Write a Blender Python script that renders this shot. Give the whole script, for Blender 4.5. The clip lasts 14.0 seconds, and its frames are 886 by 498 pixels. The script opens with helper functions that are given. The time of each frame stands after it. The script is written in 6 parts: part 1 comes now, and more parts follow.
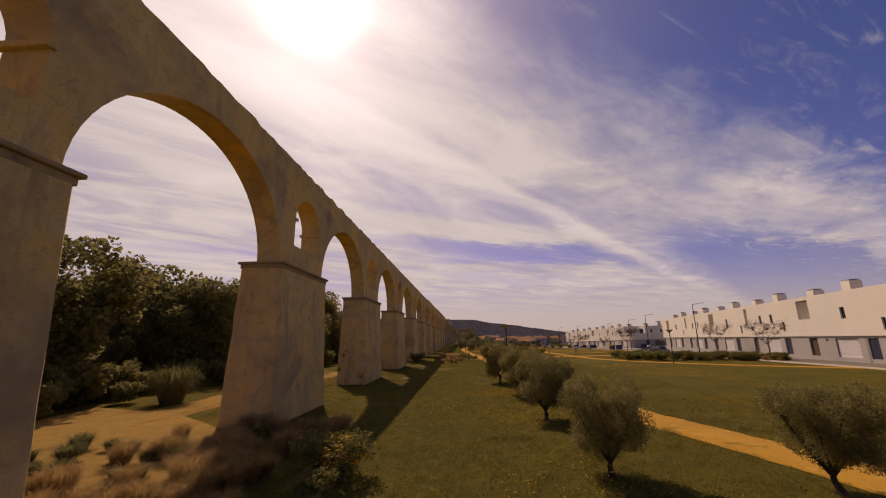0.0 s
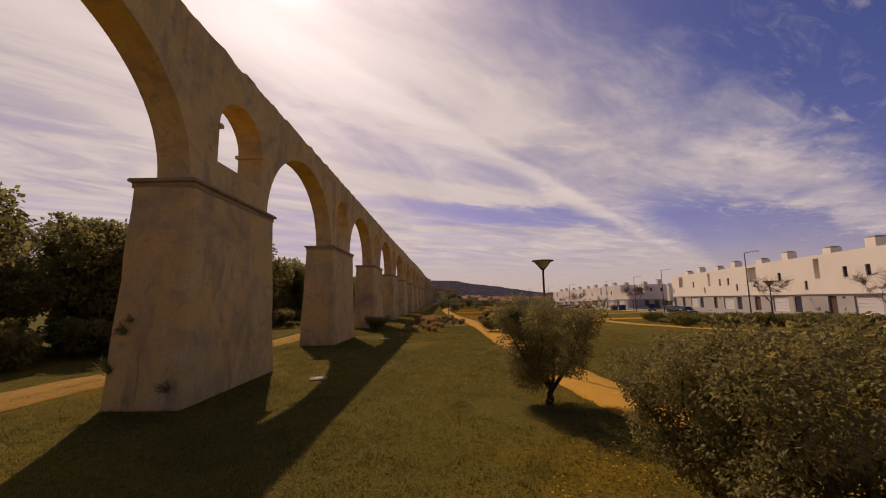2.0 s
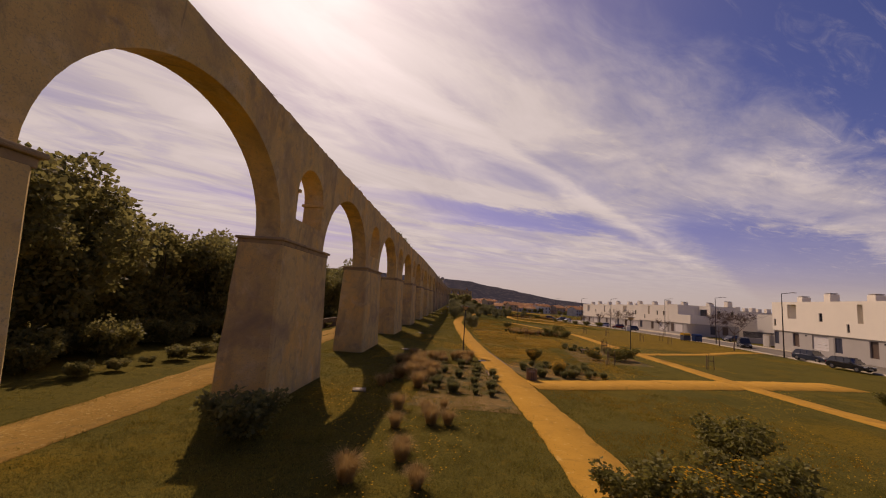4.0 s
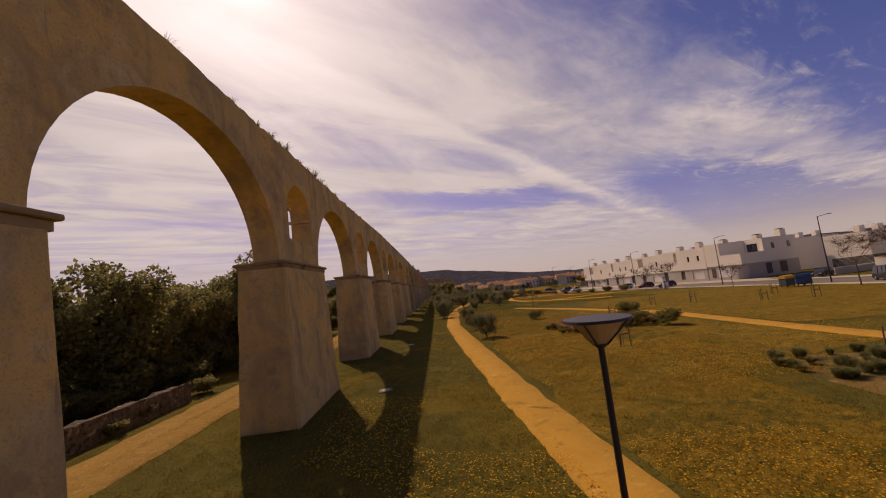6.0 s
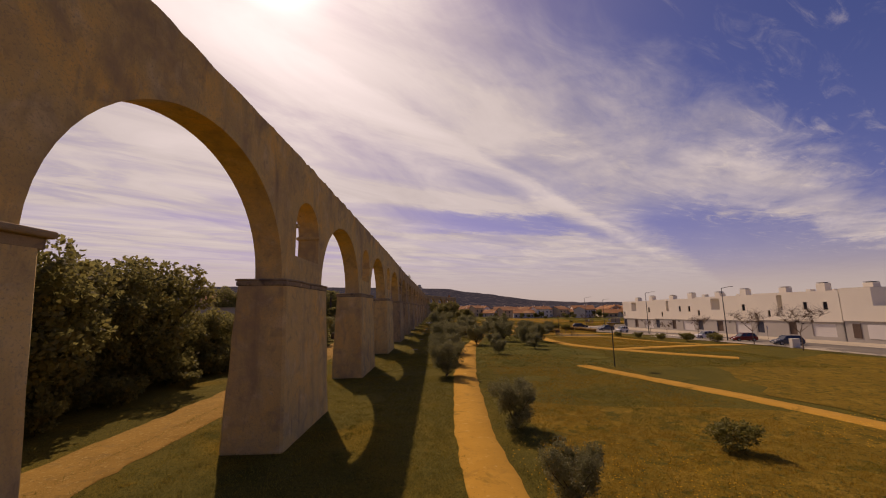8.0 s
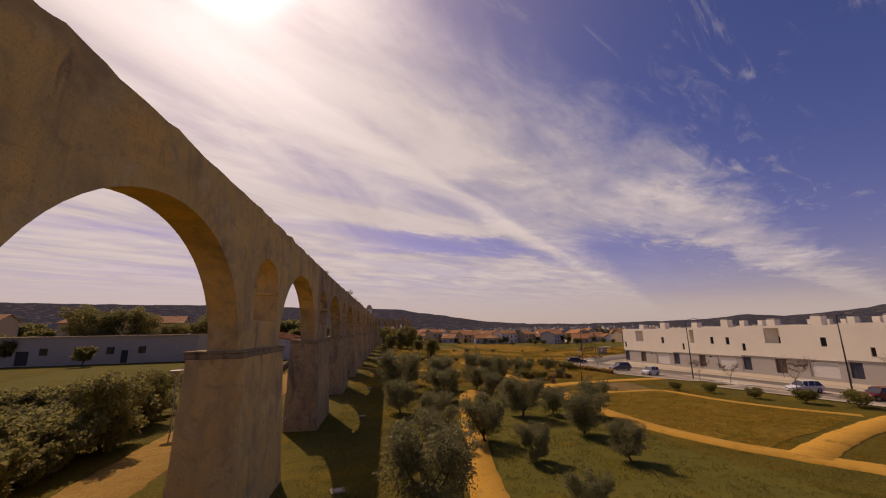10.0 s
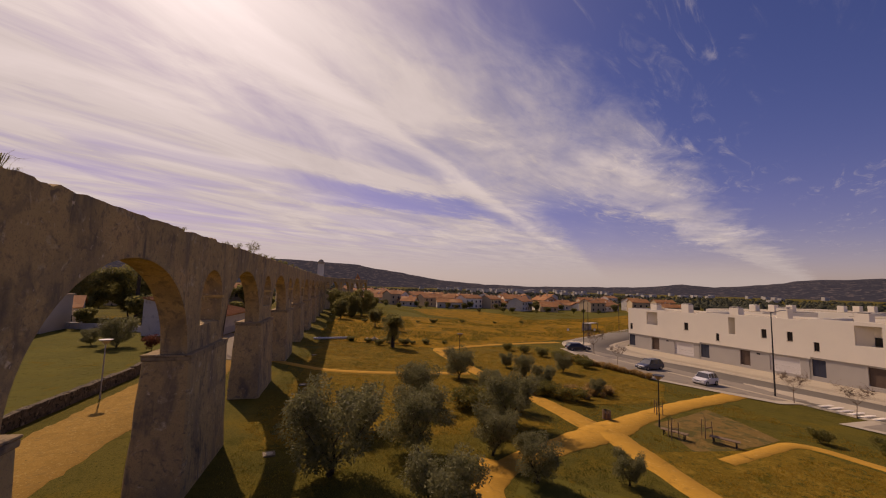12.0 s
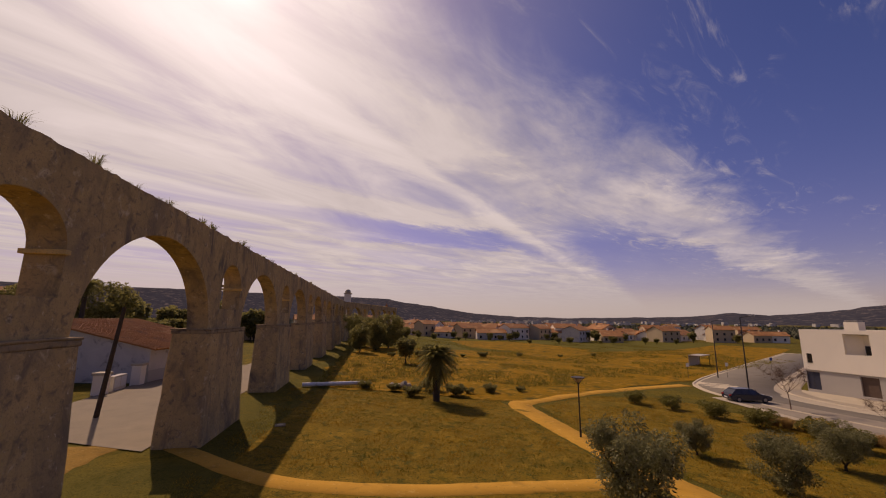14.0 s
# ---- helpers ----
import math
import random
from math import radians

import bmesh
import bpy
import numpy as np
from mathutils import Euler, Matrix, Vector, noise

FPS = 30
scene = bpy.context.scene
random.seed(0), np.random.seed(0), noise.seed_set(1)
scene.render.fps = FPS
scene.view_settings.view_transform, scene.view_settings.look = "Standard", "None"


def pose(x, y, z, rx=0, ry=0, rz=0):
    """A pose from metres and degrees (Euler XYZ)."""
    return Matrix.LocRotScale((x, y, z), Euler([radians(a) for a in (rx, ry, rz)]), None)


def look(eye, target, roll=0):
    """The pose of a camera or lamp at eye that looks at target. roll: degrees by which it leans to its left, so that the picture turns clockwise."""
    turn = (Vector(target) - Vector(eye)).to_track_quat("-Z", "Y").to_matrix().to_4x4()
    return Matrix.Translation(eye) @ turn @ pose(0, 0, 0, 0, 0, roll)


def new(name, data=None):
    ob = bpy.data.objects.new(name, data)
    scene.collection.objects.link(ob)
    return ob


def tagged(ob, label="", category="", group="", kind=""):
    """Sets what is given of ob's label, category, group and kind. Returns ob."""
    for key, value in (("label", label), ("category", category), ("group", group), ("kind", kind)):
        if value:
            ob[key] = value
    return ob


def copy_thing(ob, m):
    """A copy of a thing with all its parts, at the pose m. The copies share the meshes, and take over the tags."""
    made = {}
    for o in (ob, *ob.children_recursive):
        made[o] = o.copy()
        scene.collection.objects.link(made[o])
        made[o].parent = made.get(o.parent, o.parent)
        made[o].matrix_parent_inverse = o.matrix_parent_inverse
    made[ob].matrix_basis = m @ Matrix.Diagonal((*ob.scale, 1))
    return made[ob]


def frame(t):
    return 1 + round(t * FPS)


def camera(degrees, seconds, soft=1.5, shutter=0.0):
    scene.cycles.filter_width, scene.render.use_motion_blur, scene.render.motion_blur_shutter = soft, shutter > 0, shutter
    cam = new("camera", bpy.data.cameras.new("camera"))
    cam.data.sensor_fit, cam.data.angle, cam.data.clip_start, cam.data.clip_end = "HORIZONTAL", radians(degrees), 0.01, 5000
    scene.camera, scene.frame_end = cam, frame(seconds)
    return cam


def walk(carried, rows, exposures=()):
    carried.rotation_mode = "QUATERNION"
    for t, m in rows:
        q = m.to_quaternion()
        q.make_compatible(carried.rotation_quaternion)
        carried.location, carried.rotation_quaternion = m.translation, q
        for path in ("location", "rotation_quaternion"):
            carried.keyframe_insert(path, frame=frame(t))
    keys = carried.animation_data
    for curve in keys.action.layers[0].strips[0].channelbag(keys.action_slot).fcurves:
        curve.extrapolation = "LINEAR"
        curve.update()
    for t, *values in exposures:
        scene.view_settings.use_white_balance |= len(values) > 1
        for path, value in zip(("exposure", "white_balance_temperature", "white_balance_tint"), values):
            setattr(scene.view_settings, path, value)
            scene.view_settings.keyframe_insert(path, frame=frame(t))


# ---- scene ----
cam = camera(98.0, 14.0, soft=1.1)
PATH = [
    (0, (8.56, -1.58, 3.10), (8.040, 8.138, 5.401), -0.81),
    (0.5, (8.41, 3.40, 2.27), (8.138, 13.096, 4.692), -1.68),
    (1, (8.58, 8.70, 1.90), (8.723, 18.378, 4.406), -6.10),
    (1.5, (8.36, 13.53, 2.54), (8.652, 23.385, 4.222), -3.87),
    (2, (8.22, 19.80, 2.76), (8.150, 29.713, 4.079), -0.77),
    (2.5, (7.99, 26.25, 3.53), (7.747, 36.166, 4.766), 1.35),
    (4.8, (7.73, 59.97, 4.76), (7.202, 69.873, 6.051), 4.12),
    (5, (7.36, 63.16, 4.72), (6.956, 73.107, 5.683), 2.77),
    (5.5, (6.87, 71.02, 4.18), (6.797, 80.963, 5.274), -3.37),
    (6, (6.34, 79.43, 4.81), (6.598, 89.373, 5.843), -6.93),
    (6.5, (6.10, 88.03, 5.09), (6.353, 97.966, 6.197), -3.17),
    (7, (6.33, 95.73, 5.21), (6.505, 105.657, 6.401), -1.41),
    (9.5, (5.86, 136.42, 6.80), (6.122, 146.210, 8.826), -0.12),
    (9.8, (5.60, 141.01, 7.25), (6.456, 150.759, 9.299), -0.51),
    (10, (5.43, 144.00, 7.62), (6.778, 153.696, 9.643), -0.89),
    (10.5, (5.32, 151.05, 8.63), (7.792, 160.564, 10.483), -2.65),
    (11, (5.72, 157.78, 9.33), (8.226, 167.290, 11.150), -0.62),
    (11.5, (6.22, 164.40, 10.07), (8.766, 173.955, 11.549), 0.97),
    (12, (6.84, 170.92, 10.50), (9.264, 180.573, 11.464), 1.62),
    (12.5, (7.74, 177.68, 10.07), (9.450, 187.457, 11.259), 2.30),
    (13, (8.25, 184.85, 9.35), (10.025, 194.605, 10.672), 1.48),
    (13.3, (8.54, 189.16, 8.85), (10.255, 198.904, 10.291), 0.71),
    (13.5, (8.73, 192.06, 8.47), (10.394, 201.807, 9.979), 0.68),
    (14, (9.29, 199.43, 7.58), (10.927, 209.132, 9.382), 0.61),
]
EXPO = -0.24
walk(cam, [(t, look(eye, target, roll)) for t, eye, target, roll in PATH],
     [(0.0, EXPO, 7800, 33), (14.0, EXPO, 7800, 33)])

# ---- light ----
SUN_ELEVATION, SUN_LEFT = radians(45.0), radians(25.0)   # height, and angle to the left of +y
world = bpy.data.worlds.new("sky")
scene.world = world
world.use_nodes = True


def build_sky():
    nt = world.node_tree
    nt.nodes.clear()
    N = nt.nodes.new
    out, bg, sky = N("ShaderNodeOutputWorld"), N("ShaderNodeBackground"), N("ShaderNodeTexSky")
    sky.sky_type, sky.sun_disc = "NISHITA", False
    sky.sun_elevation, sky.sun_rotation = SUN_ELEVATION, -SUN_LEFT
    sky.altitude, sky.air_density, sky.dust_density, sky.ozone_density = 50, 1.0, 0.6, 4.0
    bg.inputs["Strength"].default_value = 0.14
    tc, sep = N("ShaderNodeTexCoord"), N("ShaderNodeSeparateXYZ")
    nt.links.new(tc.outputs["Generated"], sep.inputs[0])

    def math_node(op, a, b=0.0, c=None):
        m = N("ShaderNodeMath")
        m.operation = op
        for i, v in enumerate((a, b, c)):
            if v is None:
                continue
            if isinstance(v, (int, float)):
                m.inputs[i].default_value = v
            else:
                nt.links.new(v, m.inputs[i])
        return m.outputs[0]

    # high streaky cloud on a flat layer far above
    zc = math_node("MAXIMUM", sep.outputs[2], 0.035)
    px, py = math_node("DIVIDE", sep.outputs[0], zc), math_node("DIVIDE", sep.outputs[1], zc)
    comb = N("ShaderNodeCombineXYZ")
    nt.links.new(px, comb.inputs[0])
    nt.links.new(py, comb.inputs[1])

    def dot(v):
        d = N("ShaderNodeVectorMath")
        d.operation = "DOT_PRODUCT"
        nt.links.new(comb.outputs[0], d.inputs[0])
        d.inputs[1].default_value = v
        return d.outputs["Value"]

    def across(turn, k=1.0):
        """Distance across lines that run turn degrees right of +y."""
        return dot((math.cos(radians(turn)) * k, -math.sin(radians(turn)) * k, 0))

    def streaks(turn, thin, long, detail, rough, warp, seed):
        """Noise drawn out along the way that lies turn degrees right of +y."""
        v = N("ShaderNodeCombineXYZ")
        nt.links.new(across(turn, 1 / thin), v.inputs[0])
        nt.links.new(dot((math.sin(radians(turn)) / long, math.cos(radians(turn)) / long, 0)), v.inputs[1])
        v.inputs[2].default_value = seed
        n = N("ShaderNodeTexNoise")
        n.inputs["Scale"].default_value, n.inputs["Detail"].default_value = 1.0, detail
        n.inputs["Roughness"].default_value, n.inputs["Distortion"].default_value = rough, warp
        nt.links.new(v.outputs[0], n.inputs["Vector"])
        return n.outputs["Fac"]

    def ramp(fac, lo, hi):
        r = N("ShaderNodeMapRange")
        r.interpolation_type = "SMOOTHSTEP"
        r.inputs["From Min"].default_value, r.inputs["From Max"].default_value = lo, hi
        nt.links.new(fac, r.inputs["Value"])
        return r.outputs["Result"]

    def times(a, b):
        return math_node("MULTIPLY", a, b)

    def plus(a, b):
        return math_node("ADD", a, b)

    billow = math_node("SUBTRACT", streaks(55, 0.7, 1.5, 6, 0.62, 0.6, 3.1), 0.5)
    puff = math_node("SUBTRACT", streaks(50, 0.22, 0.45, 8, 0.64, 0.8, 6.3), 0.5)
    # the broad band of cirrus ends along a line; clear sky lies right of it
    edge = plus(plus(across(60), times(billow, 1.3)), times(puff, 0.5))
    mass = ramp(edge, -0.62, -1.40)
    low = ramp(sep.outputs[2], 0.15, 0.02)
    high = math_node("SUBTRACT", 1.0, low)
    fine = streaks(46, 0.72, 1.8, 9, 0.58, 1.1, 1.0)
    broad = streaks(54, 1.0, 2.6, 6, 0.58, 0.8, 8.0)
    # a spreading vapour trail
    trail_way = plus(across(39), times(puff, 0.16))
    trail = times(times(ramp(trail_way, -1.60, -1.38), ramp(trail_way, -1.20, -1.33)), ramp(sep.outputs[2], 0.07, 0.22))
    wisps = times(ramp(streaks(58, 0.14, 0.55, 8, 0.66, 1.2, 4.0), 0.50, 0.78), ramp(broad, 0.42, 0.62))
    run = dot((0.629, 0.777, 0))
    # clear gaps between the band and the trail, and left of the trail
    gap_way = plus(plus(across(60), times(billow, 1.6)), times(puff, 0.9))
    gap = times(times(ramp(plus(across(39), times(puff, 0.5)), -1.30, -0.75), ramp(gap_way, -1.55, -2.15)), ramp(run, 3.0, 5.2))
    slot_way = plus(plus(across(82), times(billow, 1.5)), times(puff, 0.8))
    slot = times(times(ramp(slot_way, -3.75, -4.25), ramp(slot_way, -5.15, -4.65)), times(ramp(px, -0.9, 0.4), ramp(trail_way, -1.40, -1.75)))
    left = times(ramp(px, -0.9, -2.2), ramp(fine, 0.56, 0.40))
    clear = math_node("MINIMUM", times(plus(plus(times(gap, 0.92), times(slot, 0.85)), times(left, 0.16)), ramp(sep.outputs[2], 0.015, 0.08)), 1.0)
    texture = plus(times(ramp(fine, 0.28, 0.70), 0.36), times(ramp(broad, 0.34, 0.62), 0.36))
    texture = plus(times(texture, high), times(low, 0.22))
    body = times(times(mass, plus(texture, 0.34)), math_node("SUBTRACT", 1.0, clear))
    cover = plus(plus(body, times(times(wisps, high), 0.60)), times(times(trail, mass), 0.30))
    # cloud is lit by the sun behind it: brighter towards the sun
    sun_dir = N("ShaderNodeVectorMath")
    sun_dir.operation = "DOT_PRODUCT"
    nt.links.new(tc.outputs["Generated"], sun_dir.inputs[0])
    sun_dir.inputs[1].default_value = SUN_WAY
    toward = math_node("MAXIMUM", sun_dir.outputs["Value"], 0.0)
    haze = times(math_node("POWER", toward, 8.0), 0.62)
    cover = math_node("MINIMUM", plus(plus(times(cover, 0.95), times(low, 0.18)), haze), 0.97)
    glow = math_node("MULTIPLY", math_node("POWER", toward, 13.0), 3.6)
    core = plus(times(math_node("POWER", toward, 420.0), 26.0), times(math_node("POWER", toward, 60.0), 2.0))
    bright = math_node("ADD", math_node("MULTIPLY", math_node("ADD", glow, 4.7), plus(plus(plus(times(times(fine, high), 0.75), times(low, 0.28)), 0.58), times(trail, 0.16))), core)
    cloud = N("ShaderNodeVectorMath")
    cloud.operation = "SCALE"
    cloud.inputs[0].default_value = (0.90, 0.94, 0.93)
    nt.links.new(bright, cloud.inputs["Scale"])
    mix = N("ShaderNodeMix")
    mix.data_type = "RGBA"
    nt.links.new(cover, mix.inputs["Factor"])
    sat = N("ShaderNodeHueSaturation")
    sat.inputs["Saturation"].default_value, sat.inputs["Value"].default_value = 1.26, 0.48
    nt.links.new(sky.outputs[0], sat.inputs["Color"])
    hue = N("ShaderNodeMix")
    hue.data_type, hue.blend_type = "RGBA", "MULTIPLY"
    hue.inputs["B"].default_value = (1.58, 0.93, 1.18, 1)
    nt.links.new(ramp(sep.outputs[2], -0.12, 0.22), hue.inputs["Factor"])
    nt.links.new(sat.outputs[0], hue.inputs["A"])
    nt.links.new(hue.outputs["Result"], mix.inputs["A"])
    nt.links.new(cloud.outputs[0], mix.inputs["B"])
    nt.links.new(mix.outputs["Result"], bg.inputs["Color"])
    nt.links.new(bg.outputs[0], out.inputs[0])


SUN_WAY = Vector((-math.sin(SUN_LEFT) * math.cos(SUN_ELEVATION), math.cos(SUN_LEFT) * math.cos(SUN_ELEVATION), math.sin(SUN_ELEVATION)))
build_sky()
sun = new("sun", bpy.data.lights.new("sun", "SUN"))
sun.data.energy, sun.data.angle, sun.data.color = 3.1, radians(0.55), (1.0, 0.90, 0.74)
sun.matrix_world = look((0, 0, 60), Vector((0, 0, 60)) - SUN_WAY)
tagged(sun, "the sun behind thin high cloud", "sun")

# ---- materials ----
def material(name, paint, rough=0.85, metal=0.0, spots=None, bump=0.0, bump_scale=40.0, detail=6.0, spread=0.5, patch=1.5, gloss=0.3, third=None, glow_through=0.0):
    """paint: two colours mixed by a coarse noise; spots: (colour, scale, from, to) laid over; bump in metres."""
    m = bpy.data.materials.new(name)
    m.use_nodes = True
    nt = m.node_tree
    N, L = nt.nodes.new, nt.links.new
    b = nt.nodes["Principled BSDF"]
    b.inputs["Roughness"].default_value, b.inputs["Metallic"].default_value = rough, metal
    b.inputs["Specular IOR Level"].default_value = gloss
    geo = N("ShaderNodeNewGeometry")

    def noise_fac(scale, det, lo, hi, dist=0.0, tall=1.0):
        n, r = N("ShaderNodeTexNoise"), N("ShaderNodeMapRange")
        n.inputs["Scale"].default_value, n.inputs["Detail"].default_value, n.inputs["Distortion"].default_value = scale, det, dist
        n.inputs["Roughness"].default_value = 0.6
        if tall != 1.0:
            mp = N("ShaderNodeMapping")
            mp.inputs["Scale"].default_value = (1, 1, 1 / tall)
            L(geo.outputs["Position"], mp.inputs[0])
            L(mp.outputs[0], n.inputs["Vector"])
        else:
            L(geo.outputs["Position"], n.inputs["Vector"])
        r.inputs["From Min"].default_value, r.inputs["From Max"].default_value = lo, hi
        L(n.outputs["Fac"], r.inputs["Value"])
        return r.outputs["Result"], n.outputs["Fac"]

    def mix(fac, a, c):
        x = N("ShaderNodeMix")
        x.data_type = "RGBA"
        L(fac, x.inputs["Factor"])
        for s, v in (("A", a), ("B", c)):
            if isinstance(v, tuple):
                x.inputs[s].default_value = (*v, 1)
            else:
                L(v, x.inputs[s])
        return x.outputs["Result"]

    f, _ = noise_fac(1 / patch, detail, 0.5 - spread / 2, 0.5 + spread / 2, 0.4)
    col = mix(f, paint[0], paint[1])
    if third:
        f3, _ = noise_fac(*third[1:])
        col = mix(f3, col, third[0])
    for colour, scale, lo, hi, *tall in (spots or ()):
        fs, _ = noise_fac(scale, 5, lo, hi, 0.6, *tall)
        col = mix(fs, col, colour)
    L(col, b.inputs["Base Color"])
    if glow_through:
        tr, ms = N("ShaderNodeBsdfTranslucent"), N("ShaderNodeMixShader")
        L(col, tr.inputs["Color"])
        ms.inputs[0].default_value = glow_through
        L(b.outputs[0], ms.inputs[1])
        L(tr.outputs[0], ms.inputs[2])
        L(ms.outputs[0], nt.nodes["Material Output"].inputs["Surface"])
    if bump:
        _, raw = noise_fac(bump_scale, 8, 0, 1)
        bp = N("ShaderNodeBump")
        bp.inputs["Distance"].default_value, bp.inputs["Strength"].default_value = bump, 1.0
        L(raw, bp.inputs["Height"])
        L(bp.outputs[0], b.inputs["Normal"])
    return m


STONE = material("weathered_lime_plaster", ((0.77, 0.535, 0.185), (0.61, 0.420, 0.150)), 0.95, bump=0.014, bump_scale=7, patch=3.2, spread=0.45,
                 spots=[((0.84, 0.51, 0.13), 0.35, 0.48, 0.70), ((0.48, 0.345, 0.16), 0.55, 0.50, 0.72), ((0.74, 0.57, 0.28), 1.1, 0.54, 0.78), ((0.44, 0.31, 0.14), 0.8, 0.52, 0.78, 3.5),
                        ((0.37, 0.265, 0.13), 1.7, 0.54, 0.80), ((0.66, 0.52, 0.28), 3.6, 0.60, 0.84), ((0.27, 0.20, 0.11), 0.7, 0.58, 0.78, 4.0), ((0.36, 0.26, 0.135), 0.28, 0.54, 0.72),
                        ((0.38, 0.275, 0.14), 22.0, 0.52, 0.76), ((0.22, 0.165, 0.10), 2.6, 0.66, 0.80, 6.0)], gloss=0.1)
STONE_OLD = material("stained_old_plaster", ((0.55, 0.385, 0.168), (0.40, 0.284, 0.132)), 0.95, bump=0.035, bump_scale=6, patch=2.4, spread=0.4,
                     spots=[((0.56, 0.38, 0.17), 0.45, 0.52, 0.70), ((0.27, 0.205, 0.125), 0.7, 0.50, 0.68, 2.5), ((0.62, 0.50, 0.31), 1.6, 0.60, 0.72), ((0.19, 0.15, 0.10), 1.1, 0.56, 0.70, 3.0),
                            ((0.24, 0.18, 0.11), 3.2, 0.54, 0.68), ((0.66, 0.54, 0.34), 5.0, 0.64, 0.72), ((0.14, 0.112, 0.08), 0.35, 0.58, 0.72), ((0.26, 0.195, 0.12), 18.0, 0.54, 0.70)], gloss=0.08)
STONE_WORN = material("crumbling_mortar", ((0.40, 0.29, 0.15), (0.26, 0.195, 0.115)), 0.95, bump=0.04, bump_scale=8, patch=0.6, spots=[((0.15, 0.115, 0.08), 1.6, 0.52, 0.66), ((0.60, 0.46, 0.26), 3.0, 0.62, 0.74)], gloss=0.1)
STONE_DARK = material("lichened_stone", ((0.46, 0.32, 0.145), (0.30, 0.215, 0.11)), 0.95, bump=0.03, bump_scale=7, patch=0.8,
                      spots=[((0.13, 0.105, 0.075), 1.4, 0.56, 0.72)], gloss=0.1)
GRASS = material("meadow_ground", ((0.148, 0.116, 0.020), (0.102, 0.088, 0.018)), 0.95, bump=0.05, bump_scale=22, patch=5, spread=0.35, gloss=0.04,
                 spots=[((0.21, 0.130, 0.011), 0.12, 0.52, 0.70), ((0.060, 0.056, 0.007), 0.6, 0.54, 0.75), ((0.20, 0.125, 0.013), 2.4, 0.60, 0.74), ((0.055, 0.050, 0.007), 9.0, 0.52, 0.66), ((0.20, 0.150, 0.020), 26.0, 0.56, 0.70), ((0.040, 0.038, 0.006), 40.0, 0.54, 0.66)])
DIRT = material("sandy_path", ((0.55, 0.295, 0.048), (0.45, 0.235, 0.035)), 0.95, bump=0.02, bump_scale=12, patch=1.2, gloss=0.05,
                spots=[((0.33, 0.18, 0.035), 1.1, 0.56, 0.75), ((0.62, 0.40, 0.12), 3.0, 0.60, 0.75), ((0.20, 0.125, 0.02), 0.45, 0.62, 0.72), ((0.30, 0.17, 0.035), 9.0, 0.60, 0.72)])
ASPHALT = material("asphalt", ((0.19, 0.162, 0.118), (0.15, 0.128, 0.094)), 0.9, bump=0.004, bump_scale=90, patch=3)
PAVING = material("pale_paving", ((0.50, 0.42, 0.29), (0.42, 0.35, 0.245)), 0.9, bump=0.006, bump_scale=40, patch=1.5)
WHITE = material("white_plaster", ((0.86, 0.78, 0.62), (0.80, 0.725, 0.58)), 0.85, bump=0.003, bump_scale=30, patch=4)
GREY = material("grey_plaster", ((0.46, 0.42, 0.36), (0.41, 0.375, 0.325)), 0.85, bump=0.003, bump_scale=30, patch=3)
DARK_DOOR = material("slate_blue_metal", ((0.045, 0.05, 0.075), (0.035, 0.04, 0.06)), 0.45, patch=1)
BARK = material("bark", ((0.085, 0.06, 0.04), (0.05, 0.037, 0.026)), 0.95, bump=0.03, bump_scale=25, patch=0.3)
OLIVE = material("olive_leaf", ((0.27, 0.250, 0.105), (0.172, 0.165, 0.070)), 0.6, patch=0.35, spots=[((0.27, 0.24, 0.095), 5.0, 0.55, 0.7), ((0.085, 0.088, 0.032), 2.2, 0.55, 0.7)], gloss=0.2, glow_through=0.42)
DARK_LEAF = material("dark_leaf", ((0.29, 0.255, 0.082), (0.18, 0.168, 0.058)), 0.6, patch=1.0, spots=[((0.34, 0.265, 0.07), 0.9, 0.54, 0.72), ((0.09, 0.088, 0.034), 2.0, 0.55, 0.7)], gloss=0.15, glow_through=0.55)
YOUNG_LEAF = material("young_leaf", ((0.32, 0.265, 0.085), (0.195, 0.172, 0.060)), 0.6, patch=0.3, spots=[((0.42, 0.33, 0.09), 3.0, 0.54, 0.66), ((0.10, 0.096, 0.036), 2.0, 0.55, 0.7)], gloss=0.2, glow_through=0.45)
# woodland colour shifted blue-grey: the distance haze is painted into it
HILL = material("hazed_wooded_hill", ((0.062, 0.062, 0.072), (0.044, 0.046, 0.056)), 1.0, patch=45, spread=0.3, spots=[((0.16, 0.13, 0.115), 0.03, 0.54, 0.64), ((0.045, 0.045, 0.055), 0.05, 0.54, 0.62)], gloss=0.0)
TILE = material("roof_tile", ((0.42, 0.185, 0.060), (0.31, 0.130, 0.045)), 0.9, bump=0.03, bump_scale=4, patch=2.5, spots=[((0.22, 0.11, 0.05), 0.5, 0.52, 0.7), ((0.50, 0.27, 0.11), 0.15, 0.52, 0.65)])
CREAM = material("cream_wall", ((0.55, 0.42, 0.25), (0.48, 0.37, 0.23)), 0.9, patch=3)
METAL_PALE = material("pale_lamp_metal", ((0.42, 0.40, 0.36), (0.34, 0.32, 0.29)), 0.5, metal=0.2, patch=0.5)
METAL = material("dark_lamp_metal", ((0.06, 0.055, 0.05), (0.045, 0.04, 0.038)), 0.5, metal=0.3, patch=0.5)


# ---- tools ----
def ground_z(x, y):
    v = min(max(y, -60.0), 300.0)
    return -0.568 + 0.00514 * v + min(max(x, 0.0), 62.0) * (0.010 - 0.00022 * v)


